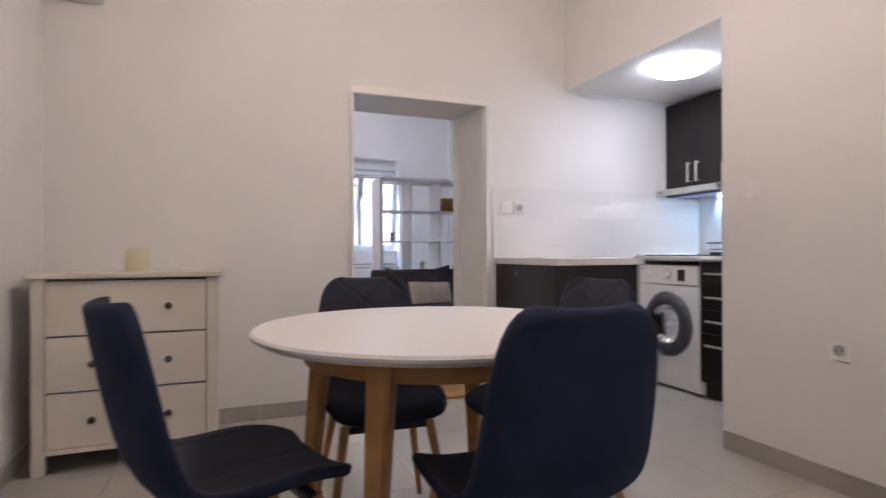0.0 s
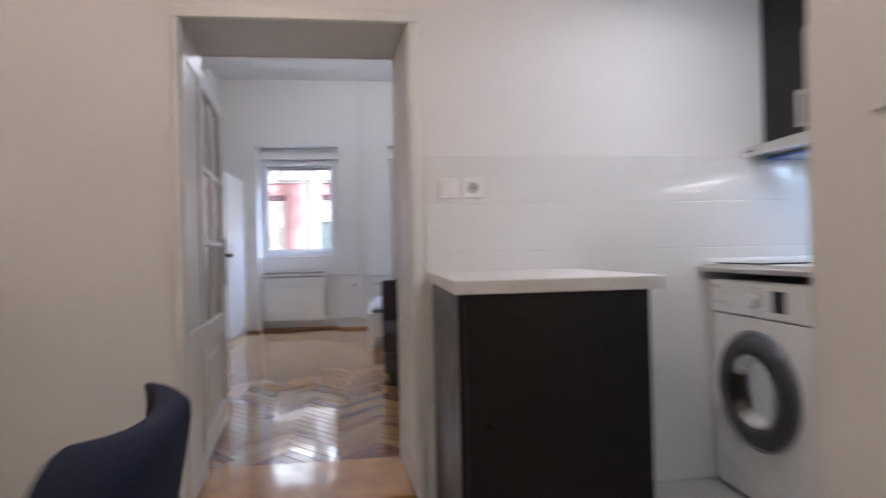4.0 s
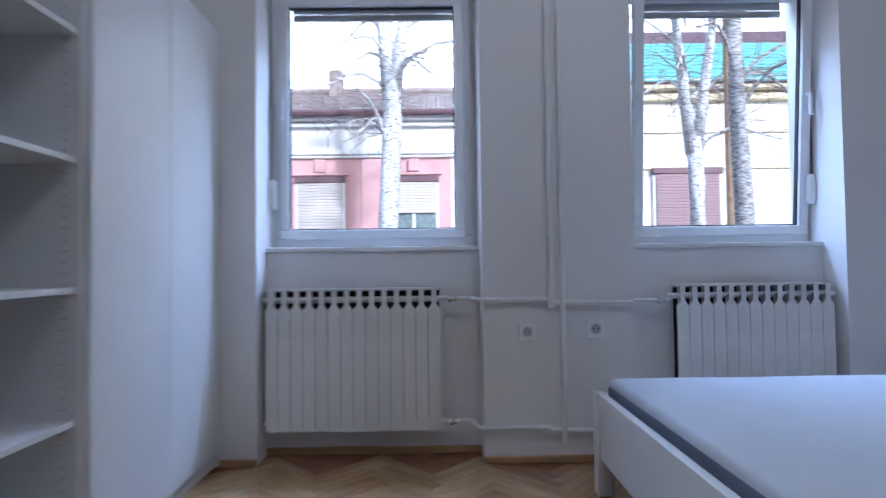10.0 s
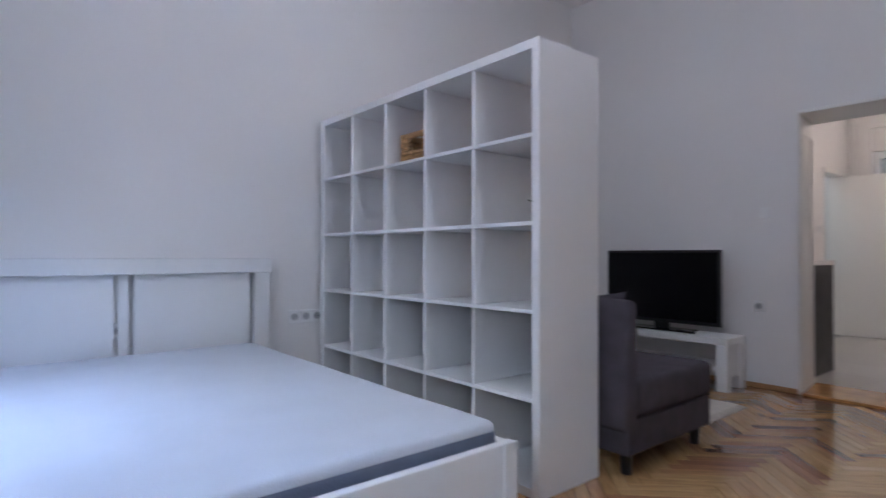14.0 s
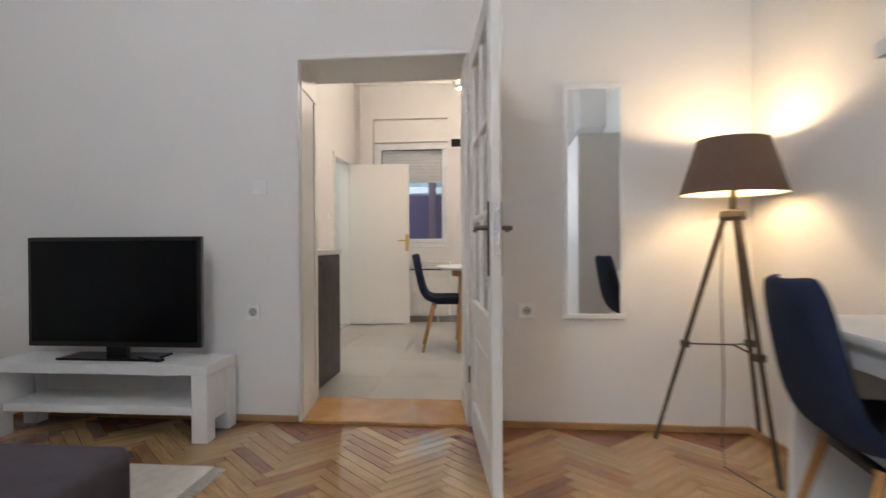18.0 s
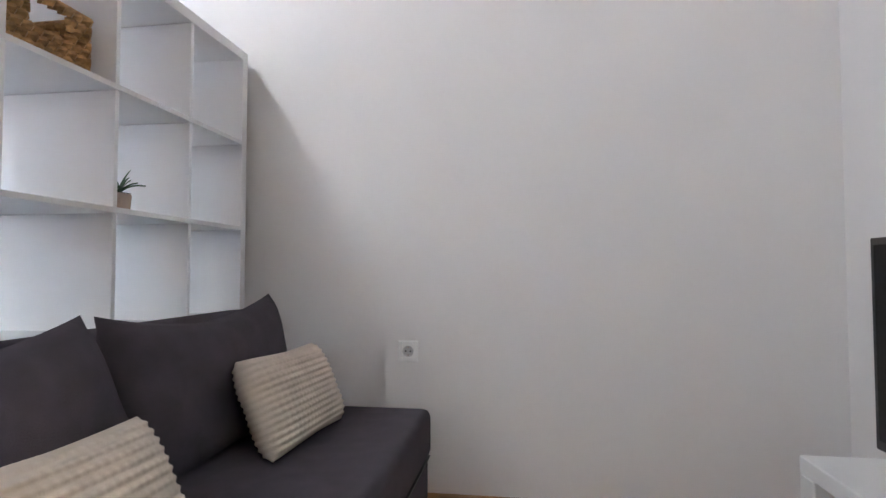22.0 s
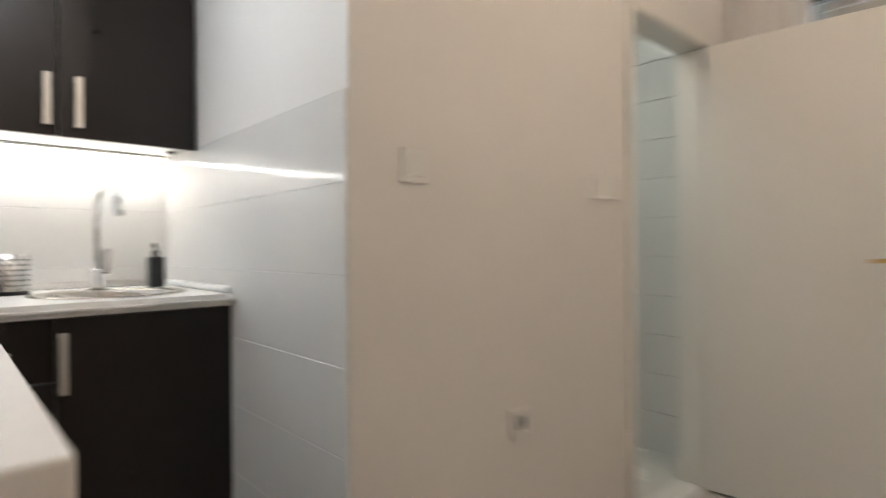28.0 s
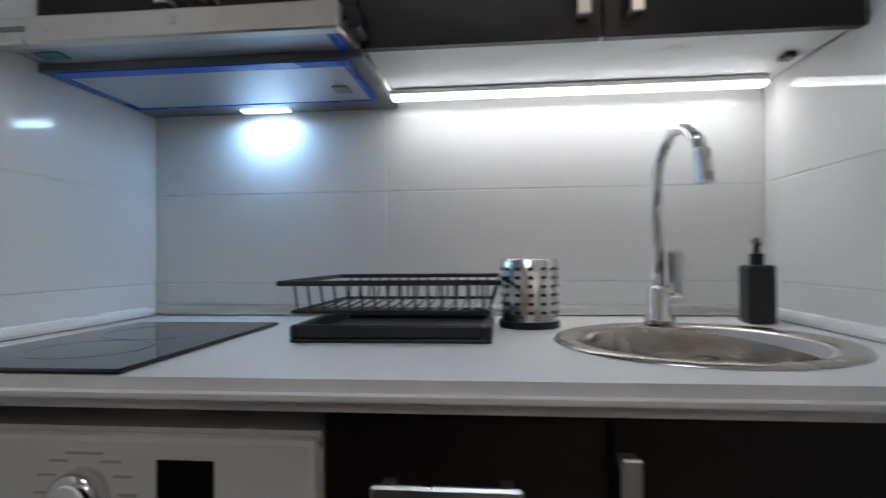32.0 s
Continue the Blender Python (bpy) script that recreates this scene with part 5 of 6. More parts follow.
part("wall_trim", box((0.619, 0.012, 0.0345), (0.6455, TL - 0.012, 0.058), 0.008, 2), ALU, wt, "satin aluminium wall trim")
for y0, y1 in ((0.0, 0.022), (TL - 0.022, TL)):
    part("wall_trim", box((0.03, y0, 0.0345), (0.618, y1, 0.056), 0.008, 2), WHITE_GLOSS, wt, "pale plastic wall trim")
WTZ = 0.9255

# hob
hob = thing("ceramic_hob", (1.667, -0.812, WTZ), "black ceramic domino hob set in the worktop", "hob")
part("glass_plate", box((0, 0, 0.0), (0.437, 0.275, 0.006), 0.002), BLACK_GLOSS, hob)
for x, r_ in ((0.13, 0.075), (0.30, 0.09)):
    part("cooking_ring", moved(lathe([(r_ - 0.0012, 0.0062), (r_, 0.0064), (r_ + 0.0012, 0.0062)], 40), Matrix.Translation((x, 0.136, 0))), GREYPL, hob)

# sink
sink = thing("sink", (1.930, -1.505, WTZ), "round stainless steel sink in the worktop", "sink")
part("bowl", lathe([(0.202, 0.0005), (0.199, 0.004), (0.192, 0.005), (0.174, 0.0035), (0.169, 0.0015), (0.1645, -0.004), (0.161, -0.02), (0.156, -0.045), (0.150, -0.12), (0.134, -0.142), (0.10, -0.148), (0.045, -0.150)], 56), mat("sink_steel", (0.50, 0.46, 0.41), 0.24, metal=1.0, noise_amount=0.08, noise_scale=25), sink, smooth=True)
part("drain", lathe([(0.046, -0.1505), (0.044, -0.149), (0.036, -0.151), (0.03, -0.158), (0, -0.158)], 32), CHROME, sink, "chrome drain", smooth=True)
part("overflow", box((0.125, -0.075, -0.062), (0.131, -0.035, -0.042), 0.002), CHROME, sink)
tap = thing("kitchen_tap", (2.115, -1.503, WTZ + 0.005), "chrome kitchen tap with a high gooseneck spout", "tap")
part("base", lathe([(0, 0), (0.026, 0), (0.026, 0.008), (0.019, 0.016), (0.019, 0.06), (0.016, 0.066), (0, 0.066)], 20), CHROME, tap, smooth=True)
neck = [(0, 0, 0.06), (0, 0, 0.265)]
for i in range(1, 9):
    a = math.pi * i / 8 * 0.92
    neck.append((-0.062 + 0.062 * math.cos(a), -0.034 * i / 8, 0.265 + 0.062 * math.sin(a)))
part("spout", tube(neck, 0.0105, 12), CHROME, tap, smooth=True)
part("nozzle", tube([neck[-1], (neck[-1][0] - 0.008, neck[-1][1] - 0.002, neck[-1][2] - 0.05)], 0.0135, 12), STEEL, tap)
part("lever", box((-0.014, -0.042, 0.045), (0.010, -0.014, 0.130), 0.008, 2), CHROME, tap)
soap = thing("soap_dispenser", (2.155, -1.686, WTZ), "black square soap dispenser with pump", "soap dispenser")
part("bottle", box((-0.024, -0.024, 0), (0.024, 0.024, 0.105), 0.006, 2), BLACK, soap)
part("pump_collar", lathe([(0, 0.105), (0.012, 0.105), (0.012, 0.125), (0.006, 0.127), (0.005, 0.145), (0, 0.145)], 14), BLACK, soap)
part("pump_head", tube([(0.008, 0, 0.148), (-0.03, 0.012, 0.148), (-0.036, 0.014, 0.141)], 0.006, 8), BLACK, soap)

can = thing("cutlery_holder", (2.100, -1.276, WTZ), "perforated steel cutlery holder with black base", "cutlery holder")
part("base", lathe([(0, 0), (0.053, 0), (0.053, 0.012), (0, 0.012)], 28), BLACK, can)
part("cylinder", lathe([(0.050, 0.0125), (0.050, 0.118), (0.047, 0.12), (0.046, 0.118), (0.046, 0.014)], 36), STEEL, can, smooth=True)
slot = mesh_of(box((-0.0045, -0.0008, -0.0025), (0.0045, 0.0008, 0.0025)), "slot", BLACK)
for r in range(6):
    for k_ in range(14):
        ob = new("slot", slot)
        a = k_ * math.tau / 14
        ob.parent = can
        ob.matrix_basis = pose(0.0502 * math.cos(a), 0.0502 * math.sin(a), 0.028 + r * 0.015, 0, 0, math.degrees(a) + 90)

rack = thing("dish_rack", (1.895, -1.212, WTZ), "black wire dish rack on a drip tray", "dish rack")
RX, RY = 0.29, 0.298
part("tray_floor", box((0, 0, 0.0), (RX, RY, 0.006), 0.002), BLACK, rack)
part("tray_rim", boxes([((0, 0, 0.006), (RX, 0.012, 0.026)), ((0, RY - 0.012, 0.006), (RX, RY, 0.026)), ((0, 0.012, 0.006), (0.012, RY - 0.012, 0.026)), ((RX - 0.012, 0.012, 0.006), (RX, RY - 0.012, 0.026))], 0.003), BLACK, rack)
part("top_rim", tube([(-0.012, -0.012, 0.088), (RX + 0.012, -0.012, 0.088), (RX + 0.012, RY + 0.012, 0.088), (-0.012, RY + 0.012, 0.088)], 0.004, 8, True), BLACK, rack)
part("lower_rim", tube([(0.004, 0.004, 0.045), (RX - 0.004, 0.004, 0.045), (RX - 0.004, RY - 0.004, 0.045), (0.004, RY - 0.004, 0.045)], 0.003, 8, True), BLACK, rack)
for i in range(15):
    y = 0.012 + i * (RY - 0.024) / 14
    part("wire", tube([(-0.011, y, 0.087), (0.004, y, 0.046), (RX / 2, y, 0.040), (RX - 0.004, y, 0.046), (RX + 0.011, y, 0.087)], 0.0018, 6), BLACK, rack)
for i in range(4):
    part("side_wire", tube([(0.03 + i * 0.075, -0.011, 0.087), (0.03 + i * 0.075, 0.004, 0.046)], 0.0018, 6), BLACK, rack)

# ---------- kitchen: wall units and hood ----------
def wall_unit(y0, y1, z0, z1, label, shift=0.0):
    t = thing("wall_cabinet", (1.965, y0, z0), label, "kitchen cabinet", "kitchen wall units")
    w, h = y1 - y0, z1 - z0
    part("carcass", box((0.02, 0.001, 0.0), (0.338, w - 0.001, h), 0.001), WHITE, t, "white carcass")
    for i in range(2):
        d = part("door", box((0.0, i * w / 2 + 0.0015, -0.012), (0.018, (i + 1) * w / 2 - 0.0015, h - 0.002), 0.001), ANTHRA, t)
        bar_handle(d, 0.0, w / 2 + shift + (0.038 if i else -0.038), 0.160, True, 0.012)
    return t


wall_unit(-1.002, Y_D - 0.010, 1.450, H_K - 0.03, "dark grey two-door wall cabinet above the hood")
wall_unit(Y_P + 0.010, -1.004, 1.396, H_K - 0.03, "dark grey two-door wall cabinet above the sink", -0.008)
led = thing("led_strip", (2.215, Y_P + 0.03, 1.3660), "bright white light strip under the wall cabinet", "light strip")
part("profile", box((0.0, 0.0, 0.018), (0.03, 0.75, 0.0295), 0.003), ALU, led)
part("diffuser", box((0.002, 0.005, 0.010), (0.028, 0.745, 0.0178)), mat("strip_glow", (1.0, 0.96, 0.90), emit=6.0, noise_amount=0.0), led, "glowing diffuser")
part("end_clip", box((-0.12, 0.01, 0.020), (-0.09, 0.03, 0.0295), 0.002), BLACK, led)

hood = thing("cooker_hood", (1.870, -1.0, 1.368), "steel pull-out cooker hood with blue film edges", "cooker hood")
HW = 0.60 - 0.04
part("front_bar", box((-0.005, 0.0, 0.010), (0.02, HW, 0.052), 0.003), ALU, hood, "satin steel front bar")
part("logo_mark", box((-0.0065, HW - 0.075, 0.028), (-0.0052, HW - 0.02, 0.036), 0.0), GREYPL, hood)
FILT = mat("hood_filter", (0.50, 0.52, 0.56), 0.35, metal=0.8, noise_amount=0.1, noise_scale=200)
visor = part("visor", box((0.0205, 0.004, 0.020), (0.20, HW - 0.004, 0.034), 0.002), ALU, hood, "pulled-out steel visor")
part("visor_filter", box((0.024, 0.03, 0.0165), (0.098, HW - 0.03, 0.0195)), FILT, visor, "pale grease filter")
part("film_edge", box((0.024, 0.012, 0.0155), (0.098, 0.029, 0.0185)), BLUEFILM, visor, "blue protective film")
part("latch", box((0.045, HW - 0.085, 0.0135), (0.075, HW - 0.04, 0.0162), 0.001), mat("teal_latch", (0.05, 0.18, 0.20), 0.4), visor)
part("body", box((0.205, -0.008, 0.0195), (0.42, HW, 0.081), 0.002), STEEL, hood)
pan = part("lower_pan", boxes([((0.100, -0.008, 0.004), (0.108, HW, 0.0190)), ((0.108, -0.008, 0.006), (0.42, HW, 0.0190))], 0.002), mat("dark_steel", (0.16, 0.16, 0.17), 0.35, metal=0.6), hood, "dark steel pan")
part("filter", box((0.124, 0.03, 0.003), (0.335, HW - 0.03, 0.0058)), FILT, pan, "pale grease filter")
part("film_edge", boxes([((0.102, 0.016, 0.0012), (0.130, HW - 0.020, 0.0035)), ((0.331, 0.020, 0.0015), (0.338, HW - 0.020, 0.0035)), ((0.130, 0.020, 0.0015), (0.331, 0.031, 0.0035)), ((0.130, HW - 0.031, 0.0015), (0.331, HW - 0.020, 0.0035))]), BLUEFILM, pan, "blue protective film")
part("latch", box((0.235, 0.055, 0.0), (0.275, 0.085, 0.0028), 0.001), GREYPL, pan)
part("hood_lamp", box((0.380, HW / 2 - 0.05, 0.003), (0.405, HW / 2 + 0.05, 0.0055)), mat("hood_glow", (0.72, 0.88, 1.0), emit=9.0, noise_amount=0.0), hood, "glowing lamp lens")
part("slider_block", box((0.03, -0.022, 0.024), (0.09, -0.001, 0.056), 0.003), BLACK, hood)

kl = thing("kitchen_ceiling_lamp", (1.39, -1.165, H_K), "round white glowing ceiling lamp", "ceiling lamp")
part("base", lathe([(0, 0), (0.15, 0), (0.15, -0.012), (0, -0.012)], 40), WHITE_GLOSS, kl)
part("diffuser", lathe([(0.165, -0.0125), (0.170, -0.022), (0.155, -0.045), (0.10, -0.06), (0, -0.066)], 48), mat("lamp_opal_glow", (0.90, 0.95, 1.0), emit=8.0, noise_amount=0.0), kl, "glowing opal diffuser", smooth=True)
bead = thing("cornice_kitchen", (0, 0, 0), "thin white cornice under the alcove ceiling", "trim", kind="structure")
part("bead", box((X_P + 0.1, Y_D - 0.012, H_K - 0.022), (1.96, Y_D, H_K - 0.001), 0.004), CEIL, bead)

# ---------- south side of the dining room ----------
window("window_3", DWX0, DWX1, DWZ0, DWZ1, Y_S - 0.14, 1, -1, "white plastic window with a half-lowered grey shutter", 0.46)
tagged(part("shutter_box", box((DWX0 + 0.002, Y_S - 0.28, DWZ1 + 0.001), (DWX1 - 0.002, Y_S - 0.05, DWZ1 + 0.278), 0.004), WALL), "white roller shutter box above the window", "shutter box", kind="structure")
tagged(part("window_board", box((DWX0, Y_S - 0.10, DWZ0 - 0.02), (DWX1, Y_S + 0.02, DWZ0 - 0.001), 0.005, 2), WALL), "white painted window sill", "window sill", kind="structure")
r3 = thing("panel_radiator", (0.72, Y_S + 0.105, 0.085), "white panel radiator with a louvred top edge", "radiator", rz=180)
part("front_panel", box((0.0, 0.004, 0.0), (0.84, 0.012, 0.55), 0.004, 2), RADW, r3)
for i in range(23):
    part("flute", box((0.018 + i * 0.0352, -0.003, 0.025), (0.046 + i * 0.0352, 0.0038, 0.525), 0.003), RADW, r3)
part("rear_panel", box((0.0, 0.075, 0.0), (0.84, 0.087, 0.66), 0.004, 2), RADW, r3)
for x in (0.0, 0.81):
    part("side_cheek", box((x, 0.0125, 0.0), (x + 0.03, 0.0745, 0.655), 0.004), RADW, r3)
# Added black plate stands in for shade behind the louvres.
part("dark_cavity", box((0.031, 0.05, 0.02), (0.809, 0.06, 0.645)), BLACK, r3)
for i in range(5):
    part("louvre", moved(box((0.031, 0.0, 0.0), (0.809, 0.028, 0.006), 0.001), pose(0, 0.004, 0.567 + i * 0.020, 28, 0, 0)), RADW, r3)
for x in (0.10, 0.68):
    part("foot", box((x, 0.04, -0.085), (x + 0.02, 0.07, 0.02)), RADW, r3)

bd = thing("door_2", (X_P - 0.005, BY0 - 0.004, 0.008), "open plain cream bathroom door with brass handle", "door", rz=185.5, kind="structure")
part("leaf", box((0.0, -0.04, 0.0), (0.70, 0.0, 1.893), 0.003), ENAMEL, bd)
for s, y in ((-1, 0.0), (1, -0.047)):
    pl = part("back_plate", box((0.655, y, 0.86), (0.695, y + 0.007, 1.06), 0.002), BRASS, bd, "brass handle plate")
    part("lever", tube([(0.675, y + 0.003, 0.99), (0.675, y - s * 0.045 if s < 0 else y - 0.04, 0.99), (0.65, y - s * 0.05 if s < 0 else y - 0.045, 0.99), (0.57, y - s * 0.048 if s < 0 else y - 0.043, 0.985)], 0.008, 8), BRASS, pl, "brass lever")
for z in (0.25, 1.70):
    part("hinge", tube([(0.0, 0.004, z), (0.0, 0.004, z + 0.08)], 0.007, 8), STEEL, bd)
bf = thing("door_frame_bathroom", (0, 0, 0), "cream painted bathroom door frame", "door frame", kind="structure")
for y0, y1 in ((BY0 - 0.045, BY0 + 0.02), (BY1 - 0.02, BY1 + 0.012)):
    part("casing", box((X_P - 0.014, y0, 0), (X_P - 0.001, y1, BZ - 0.021), 0.003), ENAMEL, bf)
for y0, y1 in ((BY0, BY0 + 0.02), (BY1 - 0.02, BY1)):
    part("jamb", box((X_P, y0, 0), (X_P + 0.12, y1, BZ - 0.021), 0.002), ENAMEL, bf)
part("head_casing", box((X_P - 0.014, BY0 - 0.045, BZ - 0.02), (X_P - 0.001, BY1 + 0.012, BZ + 0.03), 0.003), ENAMEL, bf)
part("head_jamb", box((X_P, BY0, BZ - 0.02), (X_P + 0.12, BY1, BZ - 0.001), 0.002), ENAMEL, bf)
part("sill", box((X_P + 0.0, BY0 + 0.021, -0.006), (X_P + 0.12, BY1 - 0.021, 0.012), 0.003), TILEW, bf)
# bathroom interior
bt = thing("bathroom_tiles", (0, 0, 0), "white glazed tiles on the bathroom wall", "tiles", kind="structure")
for i in range(11):
    for j in range(4):
        part("tile", box((X_P + 0.115 + j * 0.31, Y_S + 0.0, i * 0.2 + 0.001), (X_P + 0.423 + j * 0.31, Y_S + 0.008, i * 0.2 + 0.199), 0.002), TILEW, bt)
        part("tile", box((X_K - 0.009, Y_S + 0.01 + j * 0.49, i * 0.2 + 0.001), (X_K - 0.001, Y_S + 0.498 + j * 0.49, i * 0.2 + 0.199), 0.002), TILEW, bt)
tagged(part("floor_bathroom", box((X_P + 0.121, Y_S, -0.006), (X_K, Y_P - 0.121, 0.004)), mat("pale_bath_tile", (0.66, 0.65, 0.62), 0.25)), "pale bathroom floor", "floor", kind="structure")
cur = thing("shower_curtain", (1.40, -2.62, 0.25), "dark blue shower curtain hanging in folds", "shower curtain")
bm = bmesh.new()
rows_ = []
for j in range(8):
    z = 1.75 * j / 7
    rows_.append([bm.verts.new((0.30 * i / 40, 0.03 * math.sin(i * 1.1) + 0.05 * (1 - j / 7) * math.sin(i * 0.31), z)) for i in range(41)])
for a, b in zip(rows_, rows_[1:]):
    for i in range(40):
        bm.faces.new((a[i], a[i + 1], b[i + 1], b[i]))
cm = part("fabric", bm, mat("blue_curtain", (0.02, 0.07, 0.20), 0.7, noise_amount=0.1), cur, smooth=True)
sol = cm.modifiers.new("cloth", "SOLIDIFY")
sol.thickness = 0.003
part("curtain_rail", tube([(-0.2, 0, 1.77), (0.7, 0, 1.77)], 0.01, 8), CHROME, cur)
basin = thing("washbasin", (2.02, -2.35, 0), "white washbasin on a white cabinet", "washbasin")
part("cabinet", box((-0.25, -0.20, 0.08), (0.25, 0.20, 0.78), 0.004), WHITE, basin)
part("bowl", box((-0.28, -0.23, 0.78), (0.28, 0.23, 0.90), 0.03, 3), WHITE_GLOSS, basin)
for x in (-0.22, 0.22):
    part("leg", box((x - 0.02, -0.18, 0.004), (x + 0.02, -0.14, 0.08)), CHROME, basin)

# entrance door
ed = thing("door_3", ((EX0 + EX1) / 2, Y_S - 0.20, 0), "white plastic entrance door with a frosted glass strip", "door", kind="structure")
ew = (EX1 - EX0) / 2
FROST = mat("frosted_glass", (0.74, 0.82, 0.95), 0.35, trans=0.75, noise_amount=0.0, bump=0.8, bump_scale=60)
for n, lo, hi in (("frame_post", (-ew, -0.035, 0), (-ew + 0.06, 0.035, EZ)), ("frame_post", (ew - 0.06, -0.035, 0), (ew, 0.035, EZ)), ("frame_head", (-ew + 0.06, -0.035, EZ - 0.06), (ew - 0.06, 0.035, EZ))):
    part(n, box(lo, hi, 0.004), PVC, ed)
gx0, gx1 = 0.02, 0.16
for n, lo, hi in (("leaf_panel", (-ew + 0.062, -0.03, 0.01), (gx0, 0.03, EZ - 0.062)), ("leaf_panel", (gx1, -0.03, 0.01), (ew - 0.062, 0.03, EZ - 0.062)), ("leaf_panel", (gx0, -0.03, 0.01), (gx1, 0.03, 0.35)), ("leaf_panel", (gx0, -0.03, EZ - 0.20), (gx1, 0.03, EZ - 0.062))):
    part(n, box(lo, hi, 0.003), PVC, ed)
for x0, x1 in ((-0.27, -0.12), (0.20, 0.30)):
    part("moulded_field", box((x0, 0.0305, 0.30), (x1, 0.036, EZ - 0.21), 0.004), PVC, ed)
g = part("glass_strip", box((gx0, -0.008, 0.35), (gx1, 0.008, EZ - 0.20)), FROST, ed, "frosted blue-lit glass strip")
g.visible_shadow = False
part("lever", tube([(0.30, 0.031, 1.0), (0.30, 0.075, 1.0), (0.18 + 0.0, 0.078, 1.0)], 0.010, 8), WHITE_GLOSS, ed, "white lever handle")
vent = thing("wall_vent", (-0.255, Y_S, 2.125), "dark ventilation grille with a white frame", "vent")
part("frame", box((-0.14, 0.0, -0.02), (0.14, 0.012, 0.12), 0.003), WHITE_GLOSS, vent)
VENTD = mat("vent_darkness", (0.012, 0.011, 0.011), 0.95, noise_amount=0.0, spec=0.05)
part("opening", box((-0.115, 0.0122, 0.005), (0.115, 0.014, 0.10)), VENTD, vent)
for i in range(5):
    part("slat", box((-0.115, 0.0142, 0.012 + i * 0.018), (0.115, 0.018, 0.016 + i * 0.018)), VENTD, vent)
ic = thing("intercom_handset", (-0.265, Y_S, 1.145), "white wall intercom handset by the entrance", "intercom")
part("base", box((-0.045, 0.0, 0.0), (0.045, 0.025, 0.19), 0.005), WHITE_GLOSS, ic)
part("handset", box((-0.035, 0.0255, 0.01), (0.0, 0.055, 0.185), 0.010, 2), WHITE_GLOSS, ic)
part("cord", tube([(-0.02, 0.03, 0.0), (-0.03, 0.02, -0.08), (0.0, 0.02, -0.10), (0.02, 0.015, 0.0)], 0.004, 6), WHITE_GLOSS, ic)
cb = thing("cable_box", (-0.262, Y_S, 0.98), "small white cable box under the intercom", "cable box")
part("case", box((-0.035, 0.0, 0.0), (0.035, 0.022, 0.07), 0.005, 2), WHITE_GLOSS, cb)
part("lid", box((-0.03, 0.0222, 0.005), (0.03, 0.026, 0.065), 0.002), WHITE_GLOSS, cb)
pend = thing("pendant_lamp", (-0.395, -2.3, H_D), "small glass ceiling lamp with a glowing bulb", "ceiling lamp")
part("rose", lathe([(0, 0), (0.05, 0), (0.05, -0.02), (0.006, -0.03), (0.006, -0.42), (0.03, -0.43), (0.03, -0.47), (0, -0.47)], 20), CHROME, pend)
part("bulb", moved(lathe([(0, -0.05), (0.025, -0.045), (0.036, -0.01), (0.024, 0.03), (0.013, 0.045), (0, 0.045)], 16), Matrix.Translation((0, 0, -0.52))), mat("warm_bulb_glow", (1.0, 0.80, 0.52), emit=10.0, noise_amount=0.0), pend, "glowing warm bulb", smooth=True)
cg = mat("clear_shade_glass", (1, 1, 1), 0.02, trans=1.0, noise_amount=0.0)
gl = part("glass_shade", lathe([(0.035, -0.45), (0.09, -0.49), (0.115, -0.55), (0.10, -0.61), (0.07, -0.64)], 12), cg, pend, "faceted clear glass shade")
gl.visible_shadow = False

# ---------- street ----------
PINK = mat("pink_render", (0.66, 0.40, 0.40), 0.9, noise_amount=0.10, noise_scale=2.5, bump=0.2, bump_scale=30)
OFFW = mat("white_render", (0.80, 0.80, 0.81), 0.9, noise_amount=0.10, noise_scale=2.0, bump=0.2, bump_scale=30)
YELL = mat("cream_yellow_trim", (0.74, 0.66, 0.45), 0.85, noise_amount=0.08, noise_scale=3)
ROOFT = mat("weathered_roof_tile", (0.30, 0.25, 0.24), 0.9, noise_amount=0.3, noise_scale=5, rand=0.25)
GREENT = mat("green_roof_tile", (0.22, 0.56, 0.56), 0.5, noise_amount=0.15, noise_scale=4)
SHUTB = mat("beige_shutter", (0.66, 0.60, 0.55), 0.6, noise_amount=0.06)
SHUTP = mat("brown_shutter", (0.36, 0.25, 0.27), 0.6, noise_amount=0.06)
BROWN = mat("brown_paint", (0.17, 0.10, 0.115), 0.5, noise_amount=0.1)

def bark(name, lo, hi):
    m = mat(name, (0.60, 0.57, 0.53), 0.85, noise_amount=0.0, bump=0.6, bump_scale=25)
    nt = m.node_tree
    nz = nt.nodes.new("ShaderNodeTexNoise")
    nz.inputs["Detail"].default_value = 5.0
    mp = nt.nodes.new("ShaderNodeMapping")
    mp.inputs["Scale"].default_value = (3.0, 3.0, 9.0)
    tc = nt.nodes.new("ShaderNodeTexCoord")
    nt.links.new(tc.outputs["Object"], mp.inputs["Vector"])
    nt.links.new(mp.outputs["Vector"], nz.inputs["Vector"])
    rp = nt.nodes.new("ShaderNodeValToRGB")
    rp.color_ramp.elements[0].position, rp.color_ramp.elements[0].color = lo, (0.16, 0.15, 0.145, 1)
    rp.color_ramp.elements[1].position, rp.color_ramp.elements[1].color = hi, (0.68, 0.69, 0.70, 1)
    nt.links.new(nz.outputs["Fac"], rp.inputs["Fac"])
    nt.links.new(rp.outputs["Color"], nt.nodes["Principled BSDF"].inputs["Base Color"])
    return m


